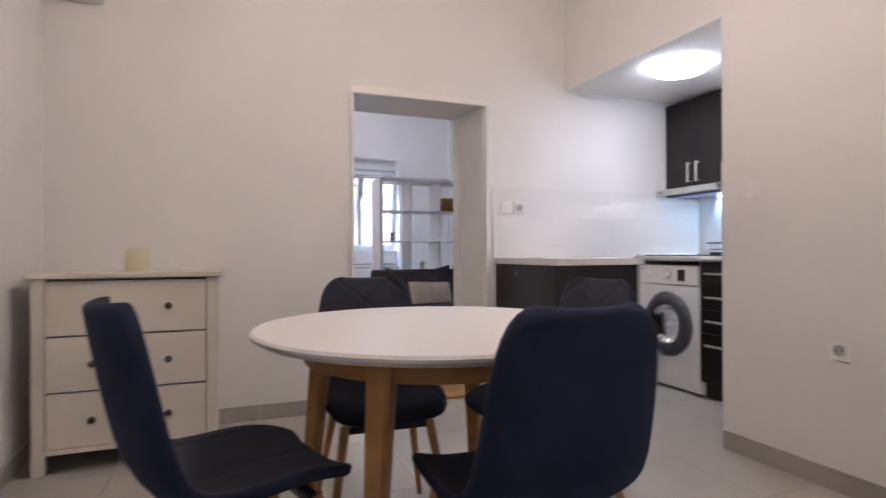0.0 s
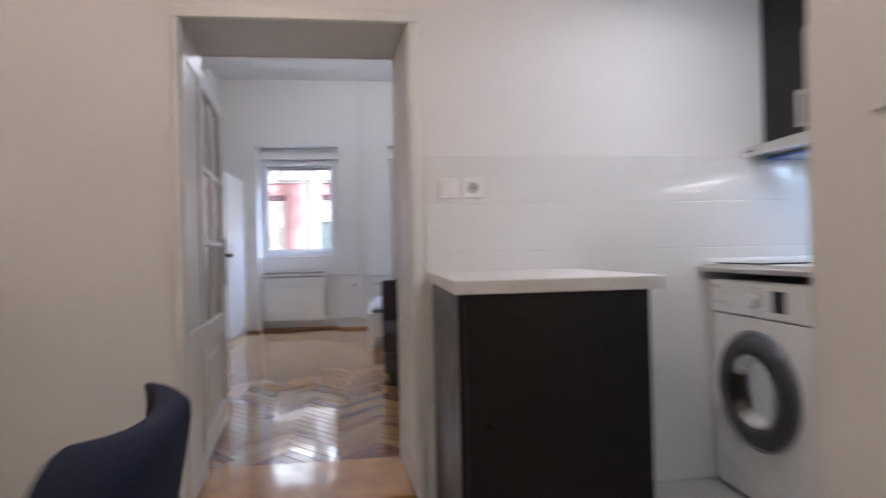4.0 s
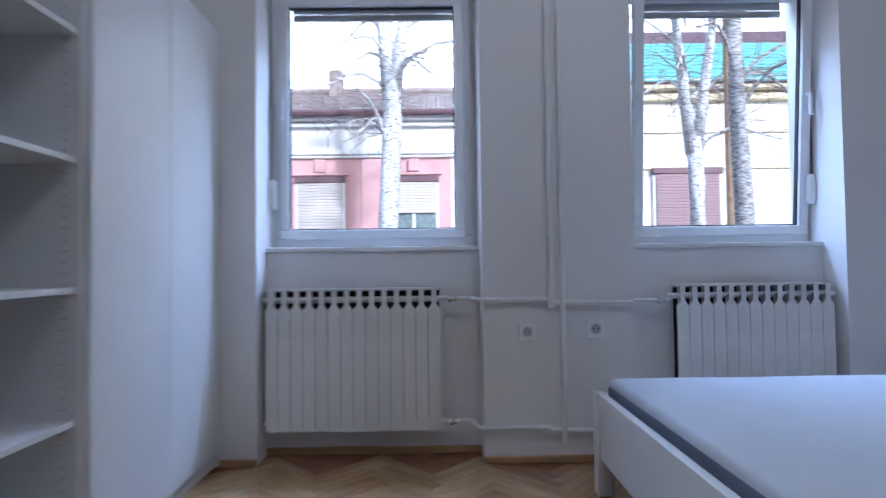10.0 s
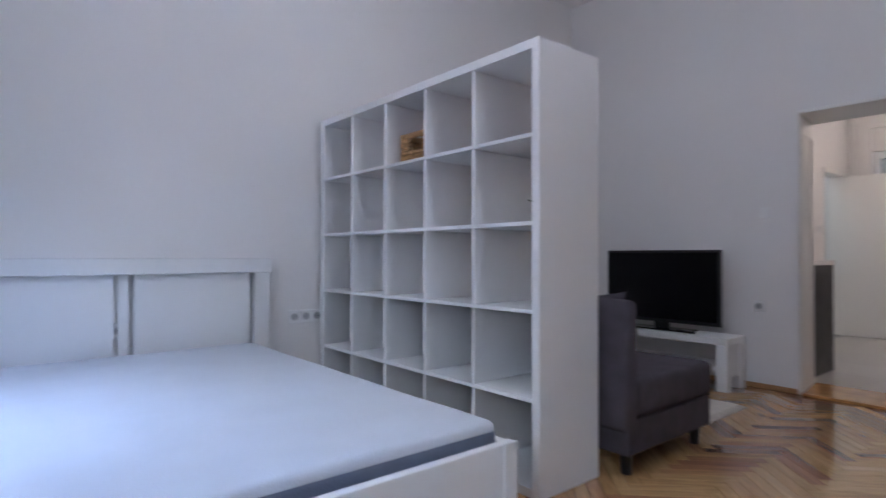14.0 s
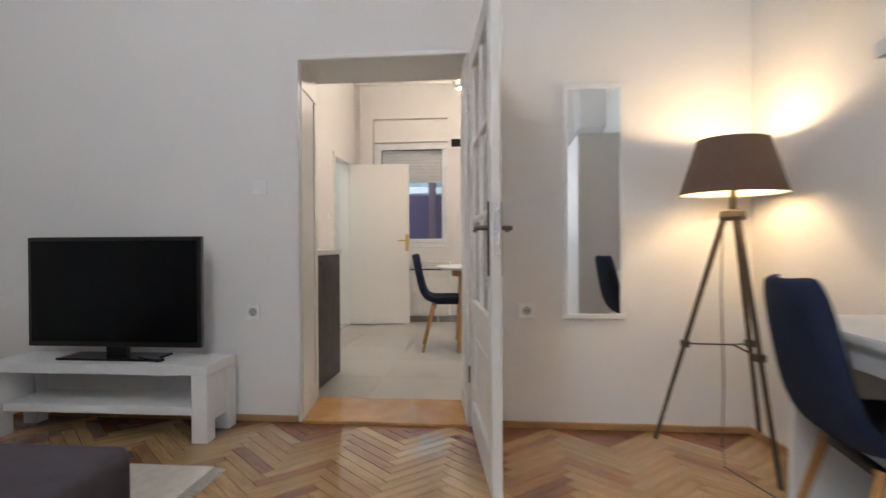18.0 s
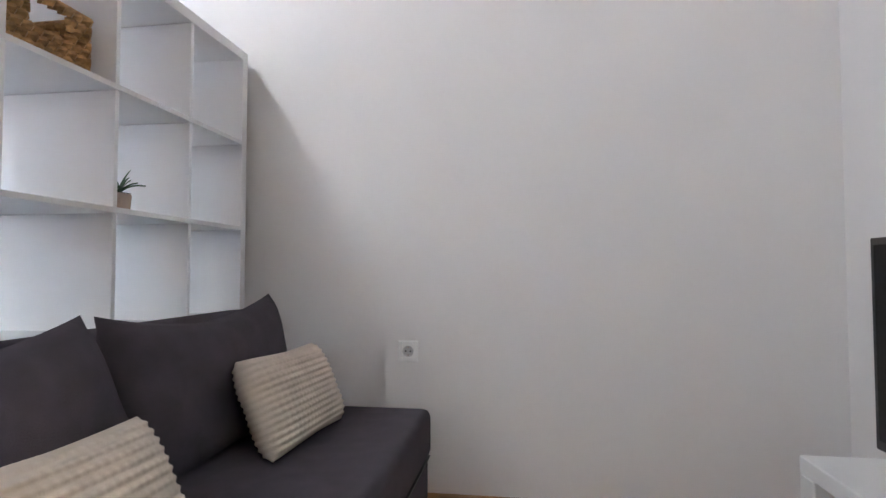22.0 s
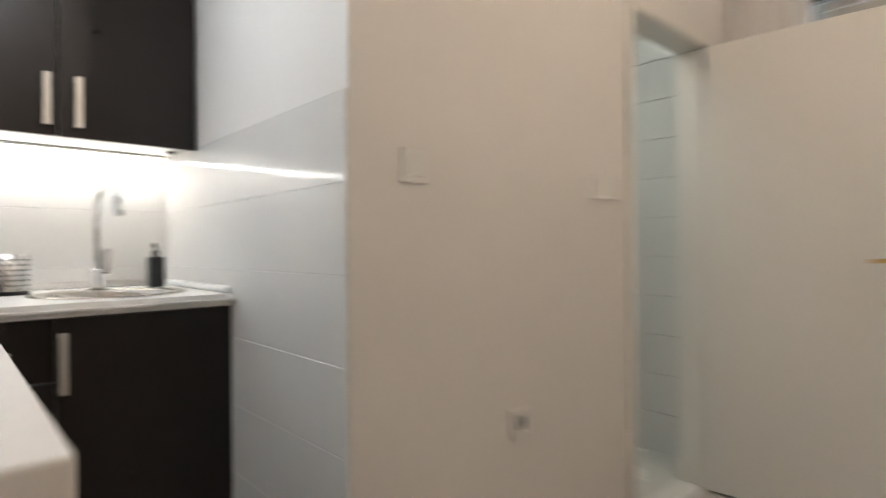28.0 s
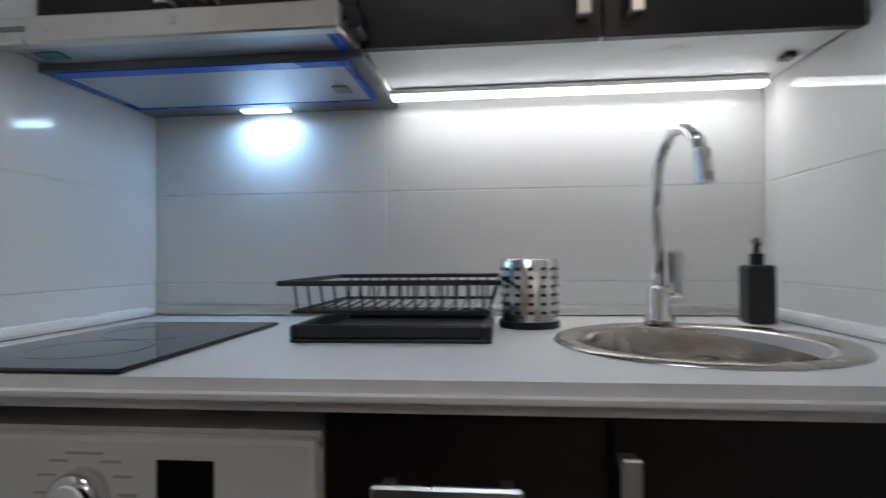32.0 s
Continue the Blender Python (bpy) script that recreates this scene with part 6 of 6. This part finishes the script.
BARK, DARKBARK = bark("birch_bark", 0.34, 0.48), bark("dark_birch_bark", 0.34, 0.74)
TWIG = mat("brown_twig", (0.24, 0.19, 0.17), 0.9)
structure("ground", box((-400, -400, -1.2), (400, 800, -0.75)), mat("asphalt", (0.06, 0.06, 0.062), 0.9, noise_amount=0.2, noise_scale=6, bump=0.4, bump_scale=60), "grey asphalt street", "ground")
structure("pavement", box((-60, 10.9, -0.749), (60, 12.98, -0.60), 0.02), mat("paving", (0.30, 0.29, 0.27), 0.9, noise_amount=0.2, noise_scale=4), "grey street pavement with kerb", "pavement")

FY = 13.0


def facade_window(par, x0, x1, z0, z1, shut_to, smat):
    w = part("window", box((x0, FY - 0.02, z0), (x1, FY + 0.08, z1)), mat("curtained_glass", (0.20, 0.25, 0.25), 0.1, noise_amount=0.2, noise_scale=14), par)
    part("frame", boxes([((x0 - 0.05, FY - 0.05, z0), (x0, FY - 0.001, z1)), ((x1, FY - 0.05, z0), (x1 + 0.05, FY - 0.001, z1)), ((x0 - 0.05, FY - 0.05, z0 - 0.06), (x1 + 0.05, FY - 0.001, z0)), (((x0 + x1) / 2 - 0.03, FY - 0.045, z0), ((x0 + x1) / 2 + 0.03, FY - 0.021, z1))], 0.006), PVC, w)
    part("lintel_box", box((x0 - 0.06, FY - 0.10, z1), (x1 + 0.06, FY - 0.001, z1 + 0.12), 0.01), BROWN, w)
    n = int((z1 - shut_to) / 0.055)
    for i in range(n):
        part("slat", box((x0 + 0.003, FY - 0.075, z1 - (i + 1) * 0.055 + 0.003), (x1 - 0.003, FY - 0.052, z1 - i * 0.055), 0.008), smat, w)


ph = thing("pink_house", (0, 0, -0.6), "low pink and cream rendered house with a tiled roof", "house")
ph.location = (0, 0, 0)
part("wall", box((-9.0, FY, -0.7), (-0.20, FY + 6, 3.12)), PINK, ph, "pink rendered wall")
part("white_wall", box((-0.199, FY, -0.7), (2.62, FY + 6, 3.12)), OFFW, ph, "white rendered wall by the street door")
part("upper_band", box((-9.0, FY - 0.02, 3.121), (2.62, FY + 6, 3.80)), OFFW, ph, "cream upper band")
part("cornice", boxes([((-9.0, FY - 0.10, 3.06), (2.62, FY - 0.021, 3.14)), ((-9.0, FY - 0.07, 3.00), (2.62, FY - 0.001, 3.05)), ((-9.0, FY - 0.22, 3.70), (2.62, FY - 0.021, 3.80)), ((-9.0, FY - 0.12, 3.60), (2.62, FY - 0.021, 3.69))], 0.015), OFFW, ph, "moulded cornice")
part("gutter", tube([(-9.0, FY - 0.30, 3.82), (2.7, FY - 0.30, 3.82)], 0.06, 8), BROWN, ph)
for x in (-3.85, -1.95):
    part("pilaster", box((x, FY - 0.04, -0.7), (x + 0.42, FY - 0.001, 2.99), 0.01), PINK, ph)
for x0 in (-3.17, -1.36, -5.0):
    facade_window(ph, x0, x0 + 0.86, 1.05, 2.52, 1.05 if x0 != -1.36 else 1.86, SHUTB)
    part("keystone", box((x0 + 0.32, FY - 0.08, 2.72), (x0 + 0.54, FY - 0.001, 2.98), 0.02), PINK, ph)
    part("hood_mould", box((x0 - 0.12, FY - 0.06, 2.66), (x0 + 0.98, FY - 0.001, 2.71), 0.012), PINK, ph)
dd = part("door", box((1.16, FY - 0.03, -0.6), (2.07, FY - 0.001, 2.26), 0.01), SHUTP, ph, "brown street door")
part("canopy", box((0.95, FY - 0.25, 2.28), (2.30, FY - 0.001, 2.41), 0.01), BROWN, dd)
part("round_sign", moved(lathe([(0, 0), (0.11, 0), (0.11, 0.006), (0, 0.006)], 24), pose(1.56, FY - 0.036, 1.48, 90, 0, 0)), mat("red_sign", (0.55, 0.08, 0.08), 0.5), dd, "red and blue round sign")
part("round_sign_face", moved(lathe([(0, 0.007), (0.082, 0.007), (0.082, 0.009), (0, 0.009)], 24), pose(1.56, FY - 0.036, 1.48, 90, 0, 0)), mat("blue_sign", (0.06, 0.20, 0.55), 0.5), dd)
rf = part("roof", boxes([((-9.0, FY + 0.0, 3.80), (2.62, FY + 6, 3.81))]), BROWN, ph)
bm = bmesh.new()
slope = math.atan2(1.44, 3.5)
for r in range(15):
    for i in range(60):
        u, x = r * 0.26, -9.0 + i * 0.195 + (0.09 if r % 2 else 0)
        m4 = pose(x, FY - 0.30 + u * math.cos(slope), 3.86 + u * math.sin(slope), math.degrees(slope) - 3, 0, random.uniform(-1.5, 1.5))
        bmesh.ops.create_cube(bm, size=1.0, matrix=m4 @ Matrix.LocRotScale((0.09, 0.14, random.uniform(-0.006, 0.006)), None, (0.178, 0.29, 0.022)))
tagged(part("roof_tiles", bm, ROOFT, rf, "weathered brown roof tiles"), kind="stuff")
part("ridge", tube([(-9.0, FY + 3.25, 5.36), (2.6, FY + 3.25, 5.36)], 0.08, 8), ROOFT, rf)
part("chimney", box((-3.05, FY + 2.4, 4.9), (-2.72, FY + 2.75, 5.62), 0.02), ROOFT, rf)

wh = thing("white_house", (0, 0, 0), "bright white house with yellow cornice and green roof", "house")
part("wall", box((2.72, FY + 0.02, -0.7), (14.0, FY + 6, 4.35)), mat("white_render", (0.85, 0.84, 0.79), 0.9, noise_amount=0.05), wh, "white rendered wall")
part("cornice", boxes([((2.72, FY - 0.20, 4.24), (14, FY + 0.02, 4.44)), ((2.72, FY - 0.10, 4.05), (14, FY + 0.02, 4.19))] , 0.02), YELL, wh, "yellow moulded cornice")
wr = part("roof", moved(box((2.6, -0.3, -0.06), (14.1, 4.0, -0.02)), pose(0, FY, 4.55, 35, 0, 0)), BROWN, wh)
bm = bmesh.new()
for r in range(11):
    for i in range(36):
        m4 = pose(0, FY, 4.55, 35, 0, 0) @ Matrix.Translation((2.66 + i * 0.30 + (0.15 if r % 2 else 0), -0.28 + r * 0.27, 0.0)) @ Matrix.Rotation(radians(-4), 4, "X")
        bmesh.ops.create_cube(bm, size=1.0, matrix=m4 @ Matrix.LocRotScale((0.15, 0.15, random.uniform(-0.004, 0.004)), None, (0.285, 0.31, 0.024)))
tagged(part("roof_tiles", bm, GREENT, wr, "turquoise glazed roof tiles"), kind="stuff")
part("corner_strip", box((2.70, FY - 0.035, -0.6), (2.88, FY + 0.019, 4.0), 0.006), mat("turquoise_paint", (0.50, 0.74, 0.74), 0.7), wh, "pale turquoise corner strip")
part("string_course", boxes([((2.9, FY - 0.02, 2.72), (14, FY + 0.019, 2.76)), ((2.9, FY - 0.02, 3.43), (14, FY + 0.019, 3.47))], 0.006), YELL, wh)
part("downpipe", tube([(2.63, FY - 0.12, -0.6), (2.63, FY - 0.12, 2.5), (2.70, FY - 0.14, 2.75), (2.72, FY - 0.16, 3.3), (2.64, FY - 0.28, 3.75)], 0.05, 8), BROWN, wh)
for x0 in (3.77, 7.25, 10.7):
    facade_window(wh, x0, x0 + 1.25, 0.9, 2.62, 0.9, SHUTP)
bl = thing("yellow_house", (0, 0, 0), "tall pale yellow house farther along the street", "house")
part("wall", box((14.3, FY + 0.02, -0.7), (24.0, FY + 6, 6.35)), mat("yellow_render", (0.66, 0.58, 0.40), 0.9), bl)
part("roof", box((14.2, FY - 0.3, 6.36), (24.1, FY + 6.2, 6.6), 0.05), ROOFT, bl)
for x0 in (15.5, 18.5):
    part("window", box((x0, FY - 0.02, 1.2), (x0 + 1.2, FY + 0.019, 2.9), 0.01), SHUTP, bl)
    part("window", box((x0, FY - 0.02, 4.0), (x0 + 1.2, FY + 0.019, 5.6), 0.01), SHUTP, bl)


def birch(x, y, r, h, seed, fork, split=0.0, skin=None):
    rng = random.Random(seed)
    t = thing("birch_tree", (x, y, -0.74), "bare birch tree with pale peeling bark", "tree", "street birches")
    pts = [(0.05 * math.sin(i * 0.9 + seed), 0.05 * math.cos(i * 0.7), h * i / 10) for i in range(11)]
    bm = bmesh.new()
    if split:
        low = [q for q in pts if q[2] <= split]
        add_tube(bm, low, r, 14, taper=r * 0.85)
        for s, lean in ((-1, 0.10), (1, 0.16)):
            x0_, y0_, z0_ = low[-1]
            add_tube(bm, [(x0_ + s * 0.03, y0_, z0_ - 0.25), (x0_ + s * (0.06 + lean * 0.6), y0_, z0_ + 0.6), (x0_ + s * (0.08 + lean * 1.6), y0_, z0_ + 1.8), (x0_ + s * (0.1 + lean * 2.6), y0_, h)], r * 0.72, 12, taper=r * 0.3)
    else:
        add_tube(bm, pts, r, 14, taper=r * 0.45)
    for v in bm.verts:
        v.co += Vector((1, 1, 0)) * 0.02 * noise.noise(v.co * 4)
    bmesh.ops.recalc_face_normals(bm, faces=bm.faces)
    part("trunk", bm, skin or BARK, t, smooth=True)
    tw = bmesh.new()
    for i in range(fork):
        u = rng.uniform(0.42, 0.98)
        z0 = h * u
        a = rng.uniform(0, math.tau)
        ln = rng.uniform(1.0, 2.2)
        p = Vector((0.05 * math.sin(u * 9 + seed), 0, z0))
        d = Vector((math.cos(a), 0.6 * math.sin(a), rng.uniform(0.5, 1.1))).normalized()
        bp = [p + d * ln * s / 5 + Vector((0, 0, 0.10 * math.sin(s))) - Vector((0, 0, 0.03 * s * s)) for s in range(6)]
        limb = bmesh.new()
        add_tube(limb, bp, r * 0.20, 6, taper=0.012)
        bmesh.ops.recalc_face_normals(limb, faces=limb.faces)
        part("limb", limb, skin or BARK, t)
        for b in bp[1:]:
            for q in range(3):
                e = b + Vector((rng.uniform(-0.7, 0.7), rng.uniform(-0.3, 0.3), rng.uniform(-0.3, 0.35)))
                mid = (b + e) / 2 + Vector((0, 0, 0.08))
                dn = e + Vector((rng.uniform(-0.06, 0.06), 0, -rng.uniform(0.05, 0.35)))
                add_tube(tw, [b, mid, e, (e + dn) / 2 + Vector((rng.uniform(-.03, .03), 0, 0)), dn], 0.0055, 4, taper=0.0025)
    tagged(part("twigs", tw, TWIG, t, "thin hanging twigs"), kind="stuff")
    return t


birch(-1.17, 10.5, 0.17, 7.5, 3, 16, 4.6)
birch(3.36, 10.5, 0.135, 7.0, 11, 14, 3.9)
birch(3.47, 9.4, 0.15, 7.5, 6, 10, skin=DARKBARK)
tp = thing("utility_pole", (3.86, 10.4, -0.74), "weathered wooden utility pole in the street", "pole")
part("pole", tube([(0, 0, 0), (0.02, 0, 7.5)], 0.06, 10, taper=0.05), mat("weathered_pole", (0.34, 0.24, 0.17), 0.9, noise_amount=0.2, noise_scale=12), tp)

structure("backdrop", box((-160, 140, -2), (220, 140.5, 120)), mat("hazy_sky", (0.84, 0.94, 1.0), 1.0, noise_amount=0.0, emit=2.0), "pale hazy sky beyond the street", "backdrop")

# courtyard behind the dining window
cw = thing("courtyard_house", (0, -6.2, -0.1), "shaded courtyard wall with a purple-curtained window", "house")
# Unseen upper part is added height that keeps sun out of the dining window.
part("wall", box((-6, -0.3, -0.6), (7, 0, 6.5)), mat("green_render", (0.35, 0.41, 0.43), 0.9, noise_amount=0.1), cw)
part("window", box((-0.05, 0.001, 0.6), (0.75, 0.05, 1.85)), mat("dusky_curtain", (0.10, 0.07, 0.12), 0.8), cw, "dark curtained window")
part("window_band", box((-0.4, 0.001, 1.88), (1.2, 0.06, 1.98), 0.01), OFFW, cw)
part("window_post", box((0.30, 0.051, 0.6), (0.42, 0.08, 2.4), 0.01), BROWN, cw)
structure("ground_courtyard", box((-6, -9, -1.0), (6, Y_S - 0.31, -0.6)), FGROUT, "grey courtyard paving", "ground")

# ---------- wall tiles of the kitchen ----------
kt = thing("kitchen_tiles", (0, 0, 0), "white glossy wall tiles with pale joints", "tiles", kind="structure")
ROWZ = [0.0, 0.20, 0.40, 0.60, 0.797, 0.995, 1.195, 1.395]
JT = 0.0010


def tile_run(a, b, first, make):
    e = [a]
    x = a + first
    while x < b - 0.02:
        e.append(x)
        x += 1.20
    e.append(b)
    for p, q in zip(e, e[1:]):
        for z0, z1 in zip(ROWZ, ROWZ[1:]):
            lo, hi = make(p + JT, q - JT)
            part("tile", box((lo[0], lo[1], z0 + 0.0014), (hi[0], hi[1], z1 - 0.0014), 0.001), TILEW, kt)


tile_run(DX1 + 0.043, X_K - 0.009, 0.972, lambda p, q: ((p, Y_D - 0.008), (q, Y_D - 0.001)))
tile_run(Y_P + 0.009, Y_D - 0.009, 0.785, lambda p, q: ((X_K - 0.008, p), (X_K - 0.001, q)))
tile_run(X_P + 0.001, X_K - 0.009, 1.20, lambda p, q: ((p, Y_P + 0.001), (q, Y_P + 0.008)))
structure("tile_grout", boxes([((DX1 + 0.041, Y_D - 0.0070, 0), (X_K, Y_D - 0.0005, 1.394)), ((X_K - 0.0070, Y_P, 0), (X_K - 0.0005, Y_D, 1.394)), ((X_P, Y_P + 0.0005, 0), (X_K, Y_P + 0.0070, 1.394))]), GROUT, "pale grout between the kitchen tiles", "grout")

# ---------- floor tiles ----------
ft = thing("floor_tiles", (0, 0, 0), "large matt grey floor tiles with thin joints", "floor", kind="structure")
T = 0.60
ys_ = [Y_S] + [Y_D - 0.006 - T * i for i in range(5, 0, -1)] + [Y_D - 0.006]
xs_ = [X_W] + [X_W + 0.40 + T * i for i in range(8)]
for x0, x1 in zip(xs_, xs_[1:]):
    for y0, y1 in zip(ys_, ys_[1:]):
        x1c = min(x1, X_K)
        if x0 > X_P and y1 < Y_P + 0.1:
            continue
        if x0 < X_P < x1 and y1 < Y_P - 0.05:
            x1c = X_P + 0.001
        if x1c - x0 > 0.03:
            part("floor_tile", box((x0 + 0.001, y0 + 0.001, -0.0075), (x1c - 0.001, y1 - 0.001, 0.0), 0.0012), FTILE, ft)


# ---------- herringbone parquet ----------
def parquet_material(name, per_island):
    m = bpy.data.materials.new(name)
    m.use_nodes = True
    nt = m.node_tree
    b = nt.nodes["Principled BSDF"]
    src = nt.nodes.new("ShaderNodeNewGeometry" if per_island else "ShaderNodeObjectInfo")
    rnd = src.outputs["Random Per Island" if per_island else "Random"]
    ramp = nt.nodes.new("ShaderNodeValToRGB")
    cr = ramp.color_ramp
    cr.elements[0].position, cr.elements[0].color = 0.0, (0.205, 0.090, 0.052, 1)
    cr.elements[1].position, cr.elements[1].color = 1.0, (0.578, 0.391, 0.196, 1)
    for p, c_ in ((0.15, (0.272, 0.122, 0.066, 1)), (0.32, (0.345, 0.178, 0.085, 1)), (0.46, (0.440, 0.259, 0.112, 1)), (0.76, (0.508, 0.319, 0.139, 1))):
        e = cr.elements.new(p)
        e.color = c_
    patch = nt.nodes.new("ShaderNodeTexNoise")
    patch.inputs["Scale"].default_value, patch.inputs["Detail"].default_value = 1.0, 1.0
    lanes = nt.nodes.new("ShaderNodeMapping")
    lanes.inputs["Scale"].default_value = (4.6, 2.1, 0.0)
    if per_island:
        where = nt.nodes.new("ShaderNodeUVMap")
        where.uv_map = "Place"
        nt.links.new(where.outputs["UV"], lanes.inputs["Vector"])
    else:
        nt.links.new(src.outputs["Location"], lanes.inputs["Vector"])
    nt.links.new(lanes.outputs["Vector"], patch.inputs["Vector"])
    blend = nt.nodes.new("ShaderNodeMath")
    blend.operation = "MULTIPLY_ADD"
    blend.inputs[1].default_value = 0.42
    spread = nt.nodes.new("ShaderNodeMapRange")
    spread.inputs["From Min"].default_value, spread.inputs["From Max"].default_value = 0.34, 0.62
    spread.inputs["To Min"].default_value, spread.inputs["To Max"].default_value = 0.0, 0.62
    nt.links.new(patch.outputs["Fac"], spread.inputs["Value"])
    nt.links.new(rnd, blend.inputs[0])
    nt.links.new(spread.outputs["Result"], blend.inputs[2])
    nt.links.new(blend.outputs[0], ramp.inputs["Fac"])
    geo = nt.nodes.new("ShaderNodeTexCoord")
    mp = nt.nodes.new("ShaderNodeMapping")
    mp.inputs["Scale"].default_value = (3.0, 26.0, 3.0)
    nz = nt.nodes.new("ShaderNodeTexNoise")
    nz.inputs["Scale"].default_value, nz.inputs["Detail"].default_value, nz.inputs["Distortion"].default_value = 1.6, 6.0, 0.8
    uv = nt.nodes.new("ShaderNodeUVMap")
    uv.uv_map = "UVMap"
    nt.links.new(uv.outputs["UV"], mp.inputs["Vector"])
    sh = nt.nodes.new("ShaderNodeVectorMath")
    sh.operation = "ADD"
    mul = nt.nodes.new("ShaderNodeMath")
    mul.operation = "MULTIPLY"
    mul.inputs[1].default_value = 37.0
    nt.links.new(rnd, mul.inputs[0])
    nt.links.new(mp.outputs["Vector"], sh.inputs[0])
    nt.links.new(mul.outputs[0], sh.inputs[1])
    nt.links.new(sh.outputs["Vector"], nz.inputs["Vector"])
    mr = nt.nodes.new("ShaderNodeMapRange")
    mr.inputs["From Min"].default_value, mr.inputs["From Max"].default_value = 0.30, 0.72
    mr.inputs["To Min"].default_value, mr.inputs["To Max"].default_value = 0.70, 1.13
    nt.links.new(nz.outputs["Fac"], mr.inputs["Value"])
    sc = nt.nodes.new("ShaderNodeVectorMath")
    sc.operation = "SCALE"
    nt.links.new(ramp.outputs["Color"], sc.inputs[0])
    nt.links.new(mr.outputs["Result"], sc.inputs["Scale"])
    nt.links.new(sc.outputs["Vector"], b.inputs["Base Color"])
    n2 = nt.nodes.new("ShaderNodeTexNoise")
    n2.inputs["Scale"].default_value = 9.0
    nt.links.new(geo.outputs["Object"], n2.inputs["Vector"])
    rr = nt.nodes.new("ShaderNodeMapRange")
    rr.inputs["To Min"].default_value, rr.inputs["To Max"].default_value = 0.05, 0.13
    nt.links.new(n2.outputs["Fac"], rr.inputs["Value"])
    nt.links.new(rr.outputs["Result"], b.inputs["Roughness"])
    bp = nt.nodes.new("ShaderNodeBump")
    bp.inputs["Strength"].default_value, bp.inputs["Distance"].default_value = 0.10, 0.004
    nt.links.new(n2.outputs["Fac"], bp.inputs["Height"])
    nt.links.new(bp.outputs["Normal"], b.inputs["Normal"])
    b.inputs["Coat Weight"].default_value, b.inputs["Coat Roughness"].default_value = 0.6, 0.04
    return m


PARQ, PARQ_REST = parquet_material("oak_parquet", False), parquet_material("oak_parquet_rest", True)
PARQ_ENDS = mat("reddish_oak_border", (0.24, 0.095, 0.045), 0.16, noise_amount=0.25, noise_scale=9, coat=0.3)
pq = thing("parquet_floor", (0, 0, 0), "glossy oak herringbone parquet of mixed tones", "floor", kind="structure")
PW, PN = 0.0589, 6
PL = PW * PN


def plank_data():
    """Verts and faces of one bevelled plank along x, its corner at 0, top at 0."""
    g, bv, t = 0.0006, 0.0016, 0.015
    x0, x1, y0, y1 = g - PL / 2, PL / 2 - g, g - PW / 2, PW / 2 - g
    v = [(x0, y0, -t), (x1, y0, -t), (x1, y1, -t), (x0, y1, -t), (x0, y0, -bv), (x1, y0, -bv), (x1, y1, -bv), (x0, y1, -bv),
         (x0 + bv, y0 + bv, 0), (x1 - bv, y0 + bv, 0), (x1 - bv, y1 - bv, 0), (x0 + bv, y1 - bv, 0)]
    f = [(0, 1, 5, 4), (1, 2, 6, 5), (2, 3, 7, 6), (3, 0, 4, 7), (4, 5, 9, 8), (5, 6, 10, 9), (6, 7, 11, 10), (7, 4, 8, 11), (8, 9, 10, 11)]
    return v, f


pv, pf = plank_data()


def plank_mesh(name, mats4, material):
    verts, faces, uvs, places = [], [], [], []
    for m4 in mats4:
        b0 = len(verts)
        for v in pv:
            verts.append(tuple(m4 @ Vector(v)))
        for f in pf:
            faces.append(tuple(b0 + i for i in f))
            uvs.extend((pv[i][0], pv[i][1]) for i in f)
            places.extend((m4.translation.x, m4.translation.y) for i in f)
    me = bpy.data.meshes.new(name)
    me.from_pydata(verts, [], faces)
    uvl = me.uv_layers.new(name="UVMap")
    for d, uvc in zip(uvl.data, uvs):
        d.uv = uvc
    uvl = me.uv_layers.new(name="Place")
    for d, uvc in zip(uvl.data, places):
        d.uv = uvc
    me.materials.append(material)
    return me


plank_me = plank_mesh("plank", [Matrix.Identity(4)], PARQ)
base = pose(-0.447, 2.4, 0.0, 0, 0, 45)
near, rest, ends = [], [], []
for y in range(-110, 111):
    for x in range(-110, 111):
        q = (x - y) % (2 * PN)
        if q == 0:
            m4 = base @ Matrix.Translation((x * PW, y * PW, 0))
        elif q == 2 * PN - 1:
            m4 = base @ Matrix.Translation(((x + 1) * PW, y * PW, 0)) @ pose(0, 0, 0, 0, 0, 90)
        else:
            continue
        m4 = m4 @ Matrix.Translation((PL / 2, PW / 2, 0))
        c_ = m4.translation
        if X_W - 0.12 < c_.x < X_E + 0.12 and Y_B - 0.10 < c_.y < 5.16:
            lift = Matrix.Translation((0, 0, random.uniform(-0.0006, 0.0002)))
            (ends if c_.y < 0.10 or c_.y > 4.80 else near if -1.5 < c_.x < 0.45 and 0.0 < c_.y < 4.99 else rest).append(lift @ m4)
for m4 in near[:300]:
    ob = new("plank", plank_me)
    ob.parent = pq
    ob.matrix_basis = m4
rest += near[300:]
ob = new("planks_at_the_ends", plank_mesh("planks_at_the_ends", ends, PARQ_ENDS))
ob.parent = pq
tagged(ob, kind="stuff")
ob = new("planks_at_the_sides", plank_mesh("planks_at_the_sides", rest, PARQ_REST))
ob.parent = pq
tagged(ob, kind="stuff")
